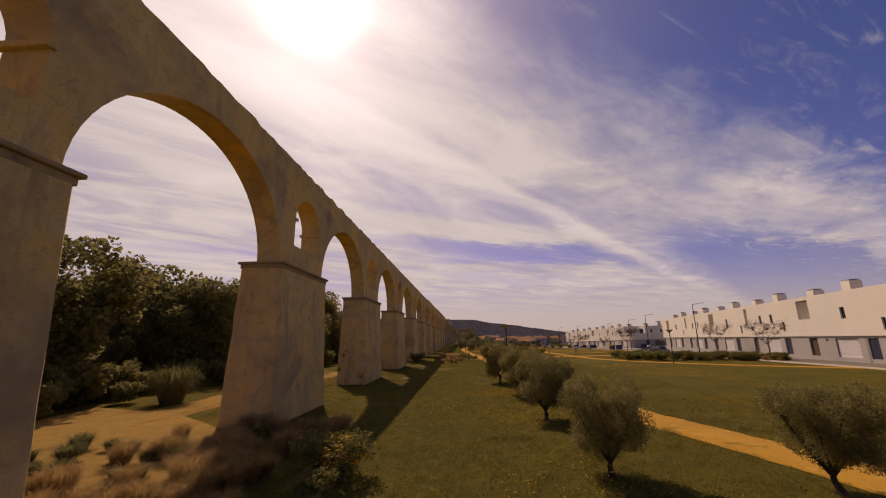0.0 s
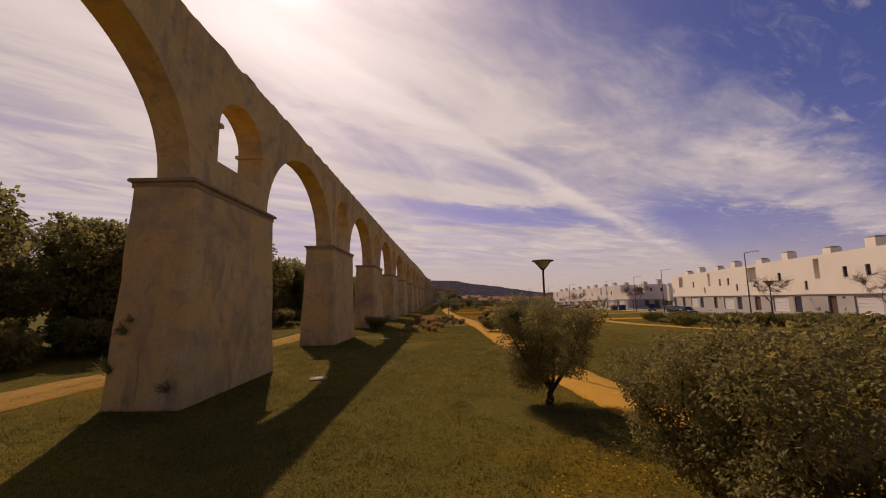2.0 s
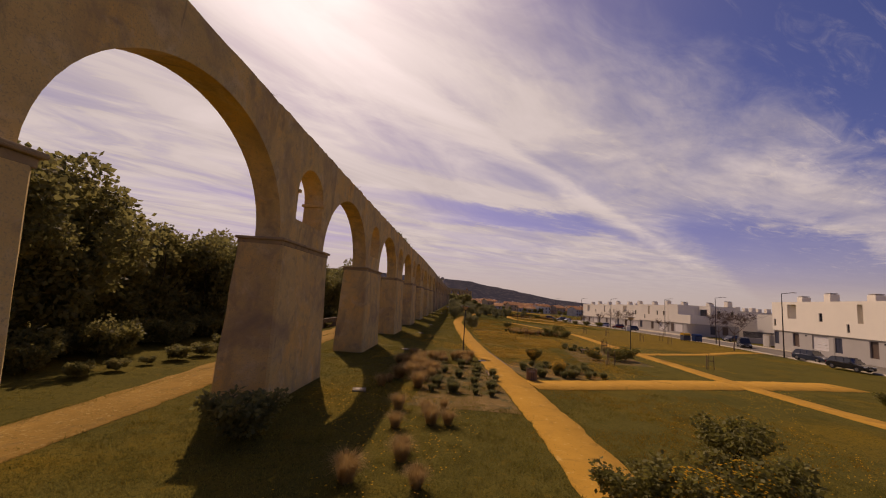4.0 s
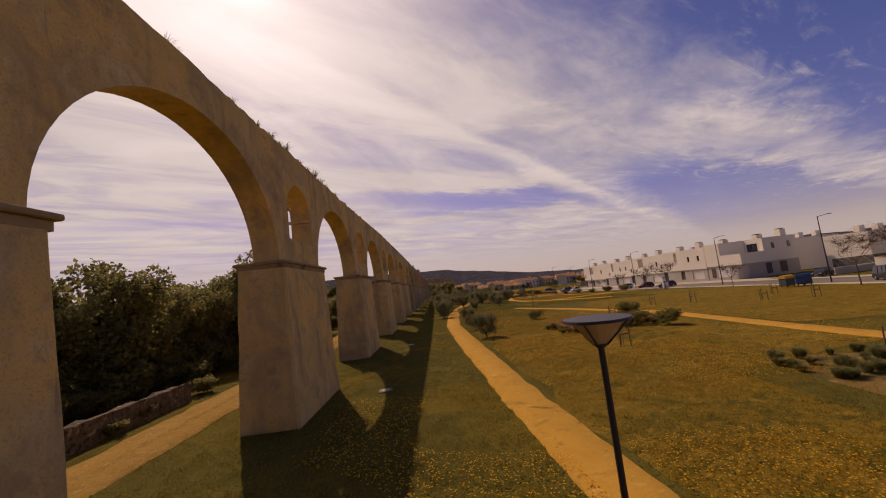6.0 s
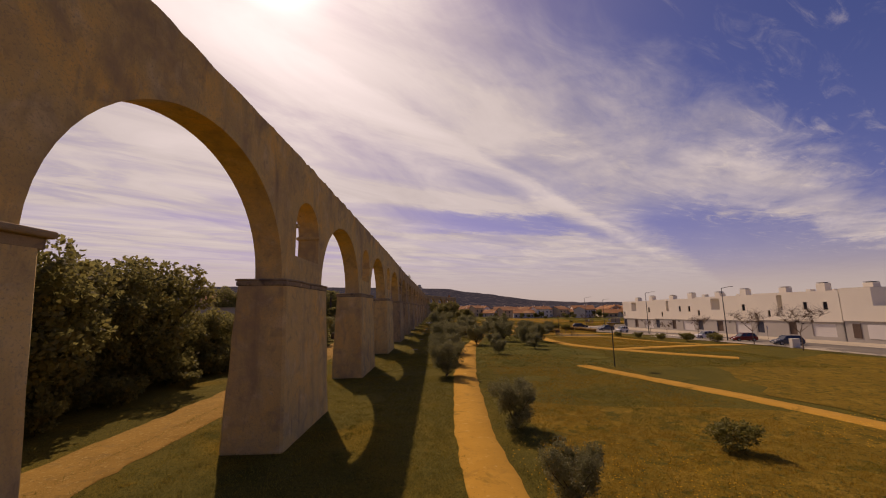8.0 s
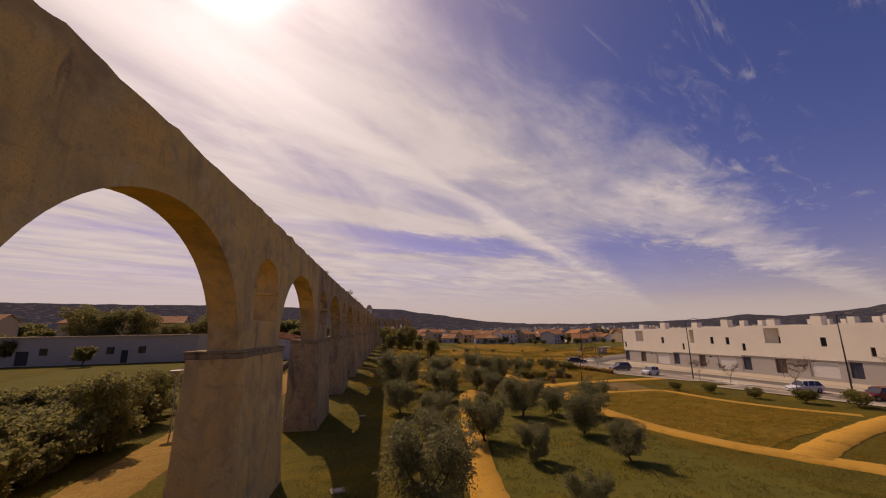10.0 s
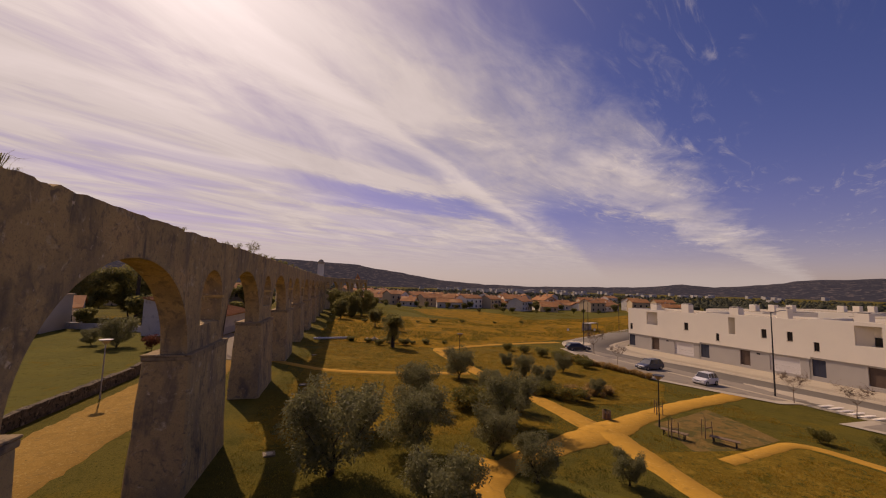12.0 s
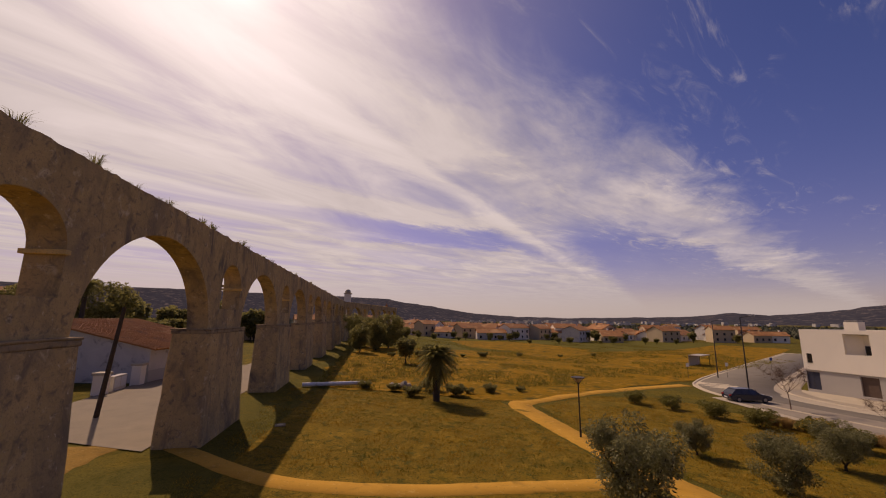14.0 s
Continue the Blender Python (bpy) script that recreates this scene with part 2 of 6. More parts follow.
def mesh_of(name, verts, faces, mat, smooth=False):
    me = bpy.data.meshes.new(name)
    me.from_pydata([tuple(v) for v in verts], [], faces)
    for m in (mat if isinstance(mat, (list, tuple)) else [mat]):
        me.materials.append(m)
    if smooth:
        me.shade_smooth()
    return me


def base_of(name, x, y, z=None, turn=0.0, label="", category="", group="", kind=""):
    """A thing's Empty, standing on the ground."""
    ob = new(name)
    ob.empty_display_size = 0.2
    ob.matrix_basis = pose(x, y, ground_z(x, y) if z is None else z, 0, 0, turn)
    return tagged(ob, label, category, group, kind)


def attach(name, me, parent, m=None, label=""):
    ob = new(name, me)
    ob.parent = parent
    if m is not None:
        ob.matrix_basis = m
    return tagged(ob, label)


def part(name, bm, mat, parent, label="", smooth=False):
    me = bpy.data.meshes.new(name)
    bm.to_mesh(me)
    bm.free()
    for m in (mat if isinstance(mat, (list, tuple)) else [mat]):
        me.materials.append(m)
    if smooth:
        me.shade_smooth()
    return attach(name, me, parent, None, label)


def add_box(bm, x0, x1, y0, y1, z0, z1, bevel=0.0, taper=0.0):
    v = [bm.verts.new((x, y, z)) for z, i in ((z0, 0.0), (z1, taper)) for x, y in ((x0 + i, y0 + i), (x1 - i, y0 + i), (x1 - i, y1 - i), (x0 + i, y1 - i))]
    f = [bm.faces.new([v[i] for i in q]) for q in ((3, 2, 1, 0), (4, 5, 6, 7), (0, 1, 5, 4), (1, 2, 6, 5), (2, 3, 7, 6), (3, 0, 4, 7))]
    if bevel:
        bmesh.ops.bevel(bm, geom=list({e for q in f for e in q.edges}), offset=bevel, segments=2, affect="EDGES", profile=0.5)


def box_bm(*a, **k):
    bm = bmesh.new()
    add_box(bm, *a, **k)
    return bm


def tube(bm, a, b, r0, r1, n=8, cap=True):
    a, b = Vector(a), Vector(b)
    q = (b - a).to_track_quat("Z", "Y").to_matrix()
    rings = [[bm.verts.new(c + q @ Vector((r * math.cos(6.2832 * i / n), r * math.sin(6.2832 * i / n), 0))) for i in range(n)] for c, r in ((a, r0), (b, r1))]
    for i in range(n):
        bm.faces.new((rings[0][i], rings[0][(i + 1) % n], rings[1][(i + 1) % n], rings[1][i]))
    if cap:
        bm.faces.new(rings[0][::-1])
        bm.faces.new(rings[1])


def ribbon(name, line, mat, lift, label, category, kind="structure", rough=0.13):
    """A strip on the ground along (x, y, half width)."""
    pts = []
    for (x0, y0, w0), (x1, y1, w1) in zip(line, line[1:]):
        n = max(2, int(math.hypot(x1 - x0, y1 - y0) / (0.5 if rough > 0.1 else 1.5)))
        pts += [(x0 + (x1 - x0) * i / n, y0 + (y1 - y0) * i / n, w0 + (w1 - w0) * i / n) for i in range(n)]
    pts.append(line[-1])
    sm = []
    for i in range(len(pts)):
        k = pts[max(0, i - 4):i + 5]
        sm.append(tuple(sum(c) / len(k) for c in zip(*k)))
    verts, faces = [], []
    for i, (x, y, w) in enumerate(sm):
        a, b = sm[max(0, i - 1)], sm[min(len(sm) - 1, i + 1)]
        d = Vector((b[0] - a[0], b[1] - a[1])).normalized()
        wl, wr = (w * (1 + rough * noise.noise((x * 0.6, y * 0.6, s)) + rough * 0.7 * noise.noise((x * 2.1, y * 2.1, s))) for s in (3.0, 9.0))
        for s, drop in ((-wl - 0.05, -0.03), (-wl, lift), (0, lift + 0.005), (wr, lift), (wr + 0.05, -0.03)):
            px, py = x + d.y * s, y - d.x * s
            verts.append((px, py, ground_z(px, py) + drop))
    for i in range(len(sm) - 1):
        for j in range(4):
            a = i * 5 + j
            faces.append((a, a + 1, a + 6, a + 5))
    return tagged(new(name, mesh_of(name, verts, faces, mat, True)), label, category, kind=kind)


# ---- ground ----
def build_ground():
    def steps(lo, hi, near_lo, near_hi, fine):
        s = list(np.arange(near_lo, near_hi + 0.01, fine))
        d, a = fine, near_hi
        while a < hi:
            d *= 1.35
            a += d
            s.append(a)
        d, a = fine, near_lo
        while a > lo:
            d *= 1.35
            a -= d
            s.insert(0, a)
        return s
    xs, ys = steps(-4500, 4500, -40, 80, 2.0), steps(-2500, 4800, -20, 280, 2.0)
    verts = []
    for y in ys:
        for x in xs:
            rough = 0.05 * noise.noise((x * 0.15, y * 0.15, 0)) if -40 < x < 80 and -20 < y < 280 else 0.0
            verts.append((x, y, ground_z(x, y) - 0.035 + rough * 0.6))
    n = len(xs)
    faces = [(j * n + i, j * n + i + 1, j * n + n + i + 1, j * n + n + i) for j in range(len(ys) - 1) for i in range(n - 1)]
    tagged(new("ground", mesh_of("ground", verts, faces, GRASS, True)), "wide grassy ground with dry and green patches", "ground", kind="structure")


build_ground()
ribbon("path_main", [(20, 2, 1.0), (18.6, 10, 1.0), (16.6, 17, 1.0), (15.0, 25, 1.0), (13.4, 34, 1.0), (12.6, 50, 1.0), (12.5, 62, 1.0), (11.6, 73.5, 1.0), (11.1, 79, 0.95), (10.2, 87, 0.85), (9.4, 97, 0.85),
                     (8.4, 116, 0.9), (7.8, 130, 0.85), (8.4, 145, 0.9), (9.2, 154, 0.9), (10.6, 168, 0.85), (12.9, 181, 0.85), (14.0, 189, 0.85), (15.6, 193.5, 0.8), (17, 195, 0.8)], DIRT, 0.022, "trodden sandy footpath through the grass", "path")


# ---- aqueduct ----
BAY, PIER, IMPOST, TOP = 16.0, 6.2, 6.91, 12.75
FRONT, BACK = -0.38, -1.5
ARCH_MID, ARCH_HALF, ARCH_RISE = PIER + (BAY - PIER) / 2, 5.2, 4.3
HOLE_MID, HOLE_HALF, SILL, SPRING, HOLE_RISE = 3.45, 1.7, 8.1, 9.6, 1.45


def wall_bay_mesh(seed, along=0.0, stone=None):
    """One bay of the upper wall: from the middle of a pier's small opening's near jamb to the next, pierced by both openings."""
    def arch(y):
        u = (y - ARCH_MID) / ARCH_HALF
        return IMPOST + ARCH_RISE * math.sqrt(max(0.0, 1 - u * u)) if abs(u) < 1 else IMPOST

    def hole(y):
        u = (y - HOLE_MID) / HOLE_HALF
        return SPRING + HOLE_RISE * math.sqrt(max(0.0, 1 - u * u)) if abs(u) < 1 else None

    def top(y):
        return float(np.interp(y + along, [90, 110, 130, 165, 185, 240], [TOP - 0.12, TOP - 0.08, TOP + 0.3, TOP + 0.28, TOP, TOP - 0.1])) + 0.15 * noise.noise((y * 0.9, seed * 7.0, 0)) * min(1, y - 0.6, BAY + 0.6 - y) + 0.09 * noise.noise((y * 3.0, seed * 3.0, 5)) * min(1, y - 0.6, BAY + 0.6 - y)

    ys = [0.6, 1.2, HOLE_MID - HOLE_HALF]
    ys += [HOLE_MID - HOLE_HALF * math.cos(math.pi * i / 16) for i in range(1, 16)]
    ys += [HOLE_MID + HOLE_HALF, 5.4, ARCH_MID - ARCH_HALF]
    ys += [ARCH_MID - ARCH_HALF * math.cos(math.pi * i / 32) for i in range(1, 32)]
    ys += [ARCH_MID + ARCH_HALF, BAY + 0.6]
    bm = bmesh.new()

    def quad(*p):
        bm.faces.new([bm.verts.new(c) for c in p])

    def panel(y0, y1, lo0, lo1, hi0, hi1):
        n = max(1, int(round((hi0 + hi1 - lo0 - lo1) / 2 / 0.8)))
        for i in range(n):
            a, b = i / n, (i + 1) / n
            z = [lo0 + (hi0 - lo0) * a, lo1 + (hi1 - lo1) * a, lo1 + (hi1 - lo1) * b, lo0 + (hi0 - lo0) * b]
            quad((FRONT, y0, z[0]), (FRONT, y1, z[1]), (FRONT, y1, z[2]), (FRONT, y0, z[3]))
            quad((BACK, y1, z[1]), (BACK, y0, z[0]), (BACK, y0, z[3]), (BACK, y1, z[2]))

    def lid(y0, y1, z0, z1, up):
        a, b, c, d = (FRONT, y0, z0), (FRONT, y1, z1), (BACK, y1, z1), (BACK, y0, z0)
        quad(*((a, b, c, d) if up else (d, c, b, a)))

    def jamb(y, z0, z1, way):
        a, b, c, d = (FRONT, y, z0), (BACK, y, z0), (BACK, y, z1), (FRONT, y, z1)
        quad(*((a, b, c, d) if way else (d, c, b, a)))

    for y0, y1 in zip(ys, ys[1:]):
        m = (y0 + y1) / 2
        t0, t1 = top(y0), top(y1)
        if abs(m - HOLE_MID) < HOLE_HALF:
            h0, h1 = (hole(y) or SPRING for y in (y0, y1))
            panel(y0, y1, IMPOST - 0.05, IMPOST - 0.05, SILL, SILL)
            panel(y0, y1, h0, h1, t0, t1)
            lid(y0, y1, SILL, SILL, True)
            lid(y0, y1, h0, h1, False)
        else:
            panel(y0, y1, arch(y0) - (0.05 if abs(m - ARCH_MID) > ARCH_HALF else 0), arch(y1) - (0.05 if abs(m - ARCH_MID) > ARCH_HALF else 0), t0, t1)
            lid(y0, y1, arch(y0), arch(y1), False)
        lid(y0, y1, t0, t1, True)
    jamb(HOLE_MID - HOLE_HALF, SILL, SPRING, True)
    jamb(HOLE_MID + HOLE_HALF, SILL, SPRING, False)
    bmesh.ops.remove_doubles(bm, verts=bm.verts, dist=0.0005)
    bmesh.ops.recalc_face_normals(bm, faces=bm.faces)
    me = bpy.data.meshes.new("wall_bay")
    bm.to_mesh(me)
    bm.free()
    me.materials.append(stone or STONE)
    return me


def pier_mesh(foot, stone=None):
    """A battered pier from its foot to the impost, with worn corners."""
    bm = bmesh.new()
    rows = 10
    x0, x1, y0, y1 = -2.17, -0.12, 0.12, PIER - 0.12
    rings = []
    for r in range(rows + 1):
        z = foot - 0.6 + (IMPOST - 0.30 - foot + 0.6) * r / rows
        o = 0.24 * (1 - r / rows)
        ring = []
        c = 0.10
        for px, py in ((x0 - o + c, y0 - o), (x1 + o - c, y0 - o), (x1 + o, y0 - o + c), (x1 + o, (y0 + y1) / 2), (x1 + o, y1 + o - c), (x1 + o - c, y1 + o),
                       (x0 - o + c, y1 + o), (x0 - o, y1 + o - c), (x0 - o, (y0 + y1) / 2), (x0 - o, y0 - o + c)):
            d = Vector((noise.noise((px * 1.3, py * 0.9, z * 0.8)), noise.noise((px, py * 1.1, z + 9)), 0)) * 0.05
            ring.append(bm.verts.new(Vector((px, py, z)) + d))
        rings.append(ring)
    n = len(rings[0])
    for a, b in zip(rings, rings[1:]):
        for i in range(n):
            bm.faces.new((a[i], a[(i + 1) % n], b[(i + 1) % n], b[i]))
    bm.faces.new(rings[-1])
    me = bpy.data.meshes.new("pier")
    bm.to_mesh(me)
    bm.free()
    me.materials.append(stone or STONE)
    return me


def impost_mesh(worn=False):
    bm = bmesh.new()
    if worn:
        add_box(bm, -2.19, -0.085, 0.085, PIER - 0.085, IMPOST - 0.30, IMPOST - 0.10, bevel=0.05)
        add_box(bm, -2.22, -0.06, 0.06, PIER - 0.06, IMPOST - 0.10, IMPOST, bevel=0.045)
        bmesh.ops.subdivide_edges(bm, edges=[e for e in bm.edges if e.calc_length() > 1.5], cuts=9)
        for v in bm.verts:
            v.co += Vector((noise.noise(v.co * 1.7), noise.noise(v.co * 2.1 + Vector((5, 0, 0))), 0.6 * noise.noise(v.co * 1.1 + Vector((0, 7, 0))))) * 0.05
    else:
        add_box(bm, -2.18, -0.105, 0.105, PIER - 0.105, IMPOST - 0.32, IMPOST - 0.13, bevel=0.02)
        add_box(bm, -2.28, 0.0, 0.0, PIER, IMPOST - 0.13, IMPOST, bevel=0.045)
    me = bpy.data.meshes.new("impost")
    bm.to_mesh(me)
    bm.free()
    me.materials.append(STONE_WORN if worn else STONE_DARK)
    return me


def spring_block_mesh():
    bm = bmesh.new()
    add_box(bm, BACK - 0.08, FRONT + 0.10, -0.09, 0.16, SPRING - 0.16, SPRING, bevel=0.03)
    me = bpy.data.meshes.new("spring_block")
    bm.to_mesh(me)
    bm.free()
    me.materials.append(STONE)
    return me


def build_aqueduct(name, first, last, origin, turn, label):
    ob = new(name)
    ob.matrix_basis = pose(*origin, 0, 0, turn)
    tagged(ob, label, "aqueduct")
    imp, worn, blk = impost_mesh(), impost_mesh(True), spring_block_mesh()
    for k in range(first, last + 1):
        y = k * BAY
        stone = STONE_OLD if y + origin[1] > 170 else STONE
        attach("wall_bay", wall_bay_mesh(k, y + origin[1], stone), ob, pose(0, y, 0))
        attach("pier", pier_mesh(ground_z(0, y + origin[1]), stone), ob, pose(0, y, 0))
        attach("impost", worn if k > 7 else imp, ob, pose(0, y, 0))
        for j in (HOLE_MID - HOLE_HALF, HOLE_MID + HOLE_HALF - 0.07):
            attach("spring_block", blk, ob, pose(0, y + j, 0))
    return ob


build_aqueduct("aqueduct", -2, 19, (0, 0, 0), 0, "long ochre plastered stone aqueduct with two tiers of arches")
build_aqueduct("aqueduct", 0, 3, (0.0, 320, 0), -17, "far stretch of ochre stone aqueduct turning away")


# ---- more materials ----
GLASS_DARK = material("window_glass", ((0.02, 0.022, 0.028), (0.03, 0.03, 0.035)), 0.08, patch=2, gloss=0.8)
BROWN_DOOR = material("brown_wood_door", ((0.13, 0.085, 0.06), (0.10, 0.065, 0.045)), 0.5, patch=0.4)
DOOR_WHITE = material("white_garage_metal", ((0.70, 0.66, 0.60), (0.66, 0.62, 0.57)), 0.5, patch=2)
RUBBER = material("tyre_rubber", ((0.02, 0.02, 0.02), (0.03, 0.03, 0.03)), 0.8, patch=0.2)
RIM = material("alloy_rim", ((0.35, 0.34, 0.33), (0.28, 0.27, 0.27)), 0.35, metal=0.8, patch=0.2)
LAMP_RED = material("red_lamp_glass", ((0.25, 0.01, 0.01), (0.18, 0.01, 0.01)), 0.2, patch=0.2)
LAMP_CLEAR = material("clear_lamp_glass", ((0.6, 0.6, 0.58), (0.5, 0.5, 0.5)), 0.15, patch=0.2)
PLATE = material("plate_white", ((0.7, 0.7, 0.66), (0.62, 0.62, 0.6)), 0.4, patch=0.2)
WOOD = material("weathered_wood", ((0.27, 0.18, 0.10), (0.19, 0.125, 0.075)), 0.85, bump=0.004, bump_scale=60, patch=0.3)
DRY = material("dry_straw_grass", ((0.52, 0.34, 0.12), (0.39, 0.25, 0.085)), 0.9, patch=0.6, spots=[((0.48, 0.32, 0.13), 4, 0.55, 0.7), ((0.20, 0.135, 0.045), 1.1, 0.55, 0.7)], glow_through=0.45)
BLADE_DRY = material("dry_grass_blade", ((0.38, 0.220, 0.028), (0.27, 0.165, 0.021)), 0.8, patch=3, gloss=0.05, spots=[((0.20, 0.15, 0.012), 0.5, 0.54, 0.68)], glow_through=0.4)
BLADE_GREEN = material("green_grass_blade", ((0.165, 0.160, 0.036), (0.105, 0.108, 0.026)), 0.8, patch=2, gloss=0.05, spots=[((0.22, 0.165, 0.018), 0.6, 0.56, 0.7)], glow_through=0.4)
BLADE = material("grass_blade", ((0.265, 0.210, 0.038), (0.172, 0.148, 0.032)), 0.8, patch=2.5, gloss=0.05, spots=[((0.29, 0.18, 0.02), 0.3, 0.56, 0.7), ((0.085, 0.085, 0.010), 0.7, 0.54, 0.7), ((0.27, 0.205, 0.04), 14.0, 0.58, 0.7)], glow_through=0.45)
TUFT = material("grey_green_tuft", ((0.24, 0.22, 0.075), (0.16, 0.152, 0.052)), 0.85, gloss=0.1, patch=0.5, glow_through=0.45)
YELLOW = material("yellow_flower", ((0.90, 0.52, 0.02), (0.82, 0.42, 0.02)), 0.8, patch=0.3, glow_through=0.45)
LEAF_LIGHT = material("shrub_leaf", ((0.24, 0.205, 0.045), (0.15, 0.14, 0.032)), 0.7, patch=0.5, glow_through=0.45)
RED_LEAF = material("russet_leaf", ((0.20, 0.06, 0.03), (0.12, 0.045, 0.025)), 0.7, patch=0.3, glow_through=0.45)
TWIG = material("bare_twig", ((0.20, 0.13, 0.08), (0.14, 0.09, 0.06)), 0.9, patch=0.3)
GRAVEL = material("pale_gravel", ((0.37, 0.215, 0.050), (0.26, 0.15, 0.032)), 0.95, bump=0.03, bump_scale=14, patch=0.8, gloss=0.05, spots=[((0.22, 0.14, 0.045), 1.7, 0.55, 0.75), ((0.42, 0.28, 0.09), 7.0, 0.55, 0.68), ((0.17, 0.11, 0.03), 9.0, 0.58, 0.70)])
FIELD = material("meadow_field", ((0.29, 0.15, 0.007), (0.20, 0.112, 0.007)), 0.95, bump=0.04, bump_scale=5, patch=9, gloss=0.04, spots=[((0.31, 0.155, 0.008), 0.12, 0.5, 0.65), ((0.09, 0.070, 0.010), 0.3, 0.53, 0.64), ((0.12, 0.085, 0.010), 1.3, 0.53, 0.63), ((0.36, 0.20, 0.03), 0.7, 0.56, 0.66)])
MEADOW = material("dull_meadow", ((0.220, 0.130, 0.014), (0.165, 0.107, 0.013)), 0.95, bump=0.05, bump_scale=18, patch=7, gloss=0.04, spots=[((0.26, 0.155, 0.014), 0.25, 0.52, 0.70), ((0.095, 0.078, 0.009), 0.5, 0.55, 0.72), ((0.27, 0.165, 0.022), 0.9, 0.54, 0.64), ((0.085, 0.074, 0.012), 1.7, 0.54, 0.64), ((0.30, 0.20, 0.03), 6.0, 0.58, 0.70), ((0.065, 0.055, 0.010), 9.0, 0.53, 0.66)])
LAWN = material("dark_lawn", ((0.145, 0.122, 0.022), (0.095, 0.088, 0.018)), 0.95, bump=0.03, bump_scale=9, patch=4, gloss=0.04, spots=[((0.14, 0.10, 0.010), 0.5, 0.55, 0.7), ((0.070, 0.062, 0.008), 1.6, 0.56, 0.7)])
PARKING = material("pale_worn_asphalt", ((0.30, 0.250, 0.178), (0.245, 0.205, 0.148)), 0.9, bump=0.004, bump_scale=80, patch=2.5, spots=[((0.20, 0.168, 0.125), 0.6, 0.55, 0.70)])
LANE = material("lane_paving", ((0.25, 0.195, 0.12), (0.20, 0.155, 0.10)), 0.9, bump=0.008, bump_scale=30, patch=1.5)
BLUE_PLASTIC = material("blue_plastic", ((0.02, 0.06, 0.17), (0.015, 0.045, 0.13)), 0.5, patch=0.5)
YELLOW_PLASTIC = material("yellow_plastic", ((0.75, 0.40, 0.02), (0.66, 0.35, 0.02)), 0.5, patch=0.5)
GREY_PLASTIC = material("grey_plastic", ((0.10, 0.11, 0.13), (0.07, 0.08, 0.10)), 0.5, patch=0.5)
SIGN_BLUE = material("sign_blue", ((0.02, 0.07, 0.28), (0.02, 0.06, 0.24)), 0.4, patch=0.5)


BED = material("weedy_soil", ((0.23, 0.13, 0.024), (0.15, 0.09, 0.014)), 0.95, bump=0.05, bump_scale=8, patch=0.9, spots=[((0.33, 0.21, 0.07), 1.3, 0.58, 0.7), ((0.09, 0.072, 0.008), 0.8, 0.48, 0.60)])
RUBBLE_WALL = material("rubble_stone", ((0.17, 0.13, 0.085), (0.10, 0.08, 0.055)), 0.95, bump=0.06, bump_scale=6, patch=0.35, spread=0.25, gloss=0.1, spots=[((0.30, 0.23, 0.14), 2.6, 0.58, 0.66), ((0.05, 0.042, 0.03), 4.0, 0.55, 0.62)])
PLASTER_OLD = material("old_white_plaster", ((0.62, 0.57, 0.49), (0.50, 0.46, 0.40)), 0.9, bump=0.01, bump_scale=10, patch=1.5, spots=[((0.26, 0.23, 0.20), 0.9, 0.57, 0.72)])


# ---- fields, paths and roads ----
def patch(name, corners, mat, lift, label, category, kind="structure", step=3.0, wobble=0.4):
    """A sheet on the ground inside a polygon, its edge a little uneven."""
    edge = []
    for (x0, y0), (x1, y1) in zip(corners, corners[1:] + corners[:1]):
        n = max(1, int(math.hypot(x1 - x0, y1 - y0) / step))
        for i in range(n):
            x, y = x0 + (x1 - x0) * i / n, y0 + (y1 - y0) * i / n
            edge.append((x + wobble * noise.noise((x * 0.4, y * 0.4, 2)), y + wobble * noise.noise((x * 0.4, y * 0.4, 7))))
    bm = bmesh.new()
    f = bm.faces.new([bm.verts.new((x, y, 0)) for x, y in edge])
    if f.normal.z < 0:
        f.normal_flip()
    bmesh.ops.triangulate(bm, faces=[f])
    for _ in range(5):
        bmesh.ops.subdivide_edges(bm, edges=[e for e in bm.edges if e.calc_length() > 8], cuts=1)
    bmesh.ops.triangulate(bm, faces=bm.faces)
    for v in bm.verts:
        v.co.z = ground_z(v.co.x, v.co.y) + lift
    bmesh.ops.recalc_face_normals(bm, faces=bm.faces)
    me = bpy.data.meshes.new(name)
    bm.to_mesh(me)
    bm.free()
    if me.polygons and me.polygons[0].normal.z < 0:
        me.flip_normals()
    me.materials.append(mat)
    return tagged(new(name, me), label, category, kind=kind)


patch("meadow_field", [(4, 243), (24, 238), (36, 246), (60, 258), (100, 282), (170, 330), (150, 400), (20, 390), (9, 330), (3, 262)], FIELD, 0.02, "ochre meadow with dry flowering weeds", "field", wobble=1.5)
patch("olive_grove_grass", [(9.6, 150), (24, 150), (26.5, 165), (23.6, 175), (23.4, 188), (18, 193), (15.6, 190), (14.9, 181), (11.8, 168)], LAWN, -0.012, "dark green grass under the olive trees", "grass", wobble=1.0)
patch("dry_grass", [(27.5, 171), (30.5, 168.6), (48, 176.6), (45.5, 180.6), (42.2, 186), (41, 193.4), (31, 190.6), (27.5, 194), (26.3, 188), (26.2, 180)], MEADOW, -0.012, "dry brown grass between the paths", "grass", wobble=0.8)
patch("dry_grass", [(29, 205), (40, 205.5), (47, 213), (46.6, 226), (44, 239), (34, 242), (24.6, 236), (25.4, 222), (27.5, 210)], MEADOW, -0.012, "dry brown grass between path and road", "grass", wobble=0.8)
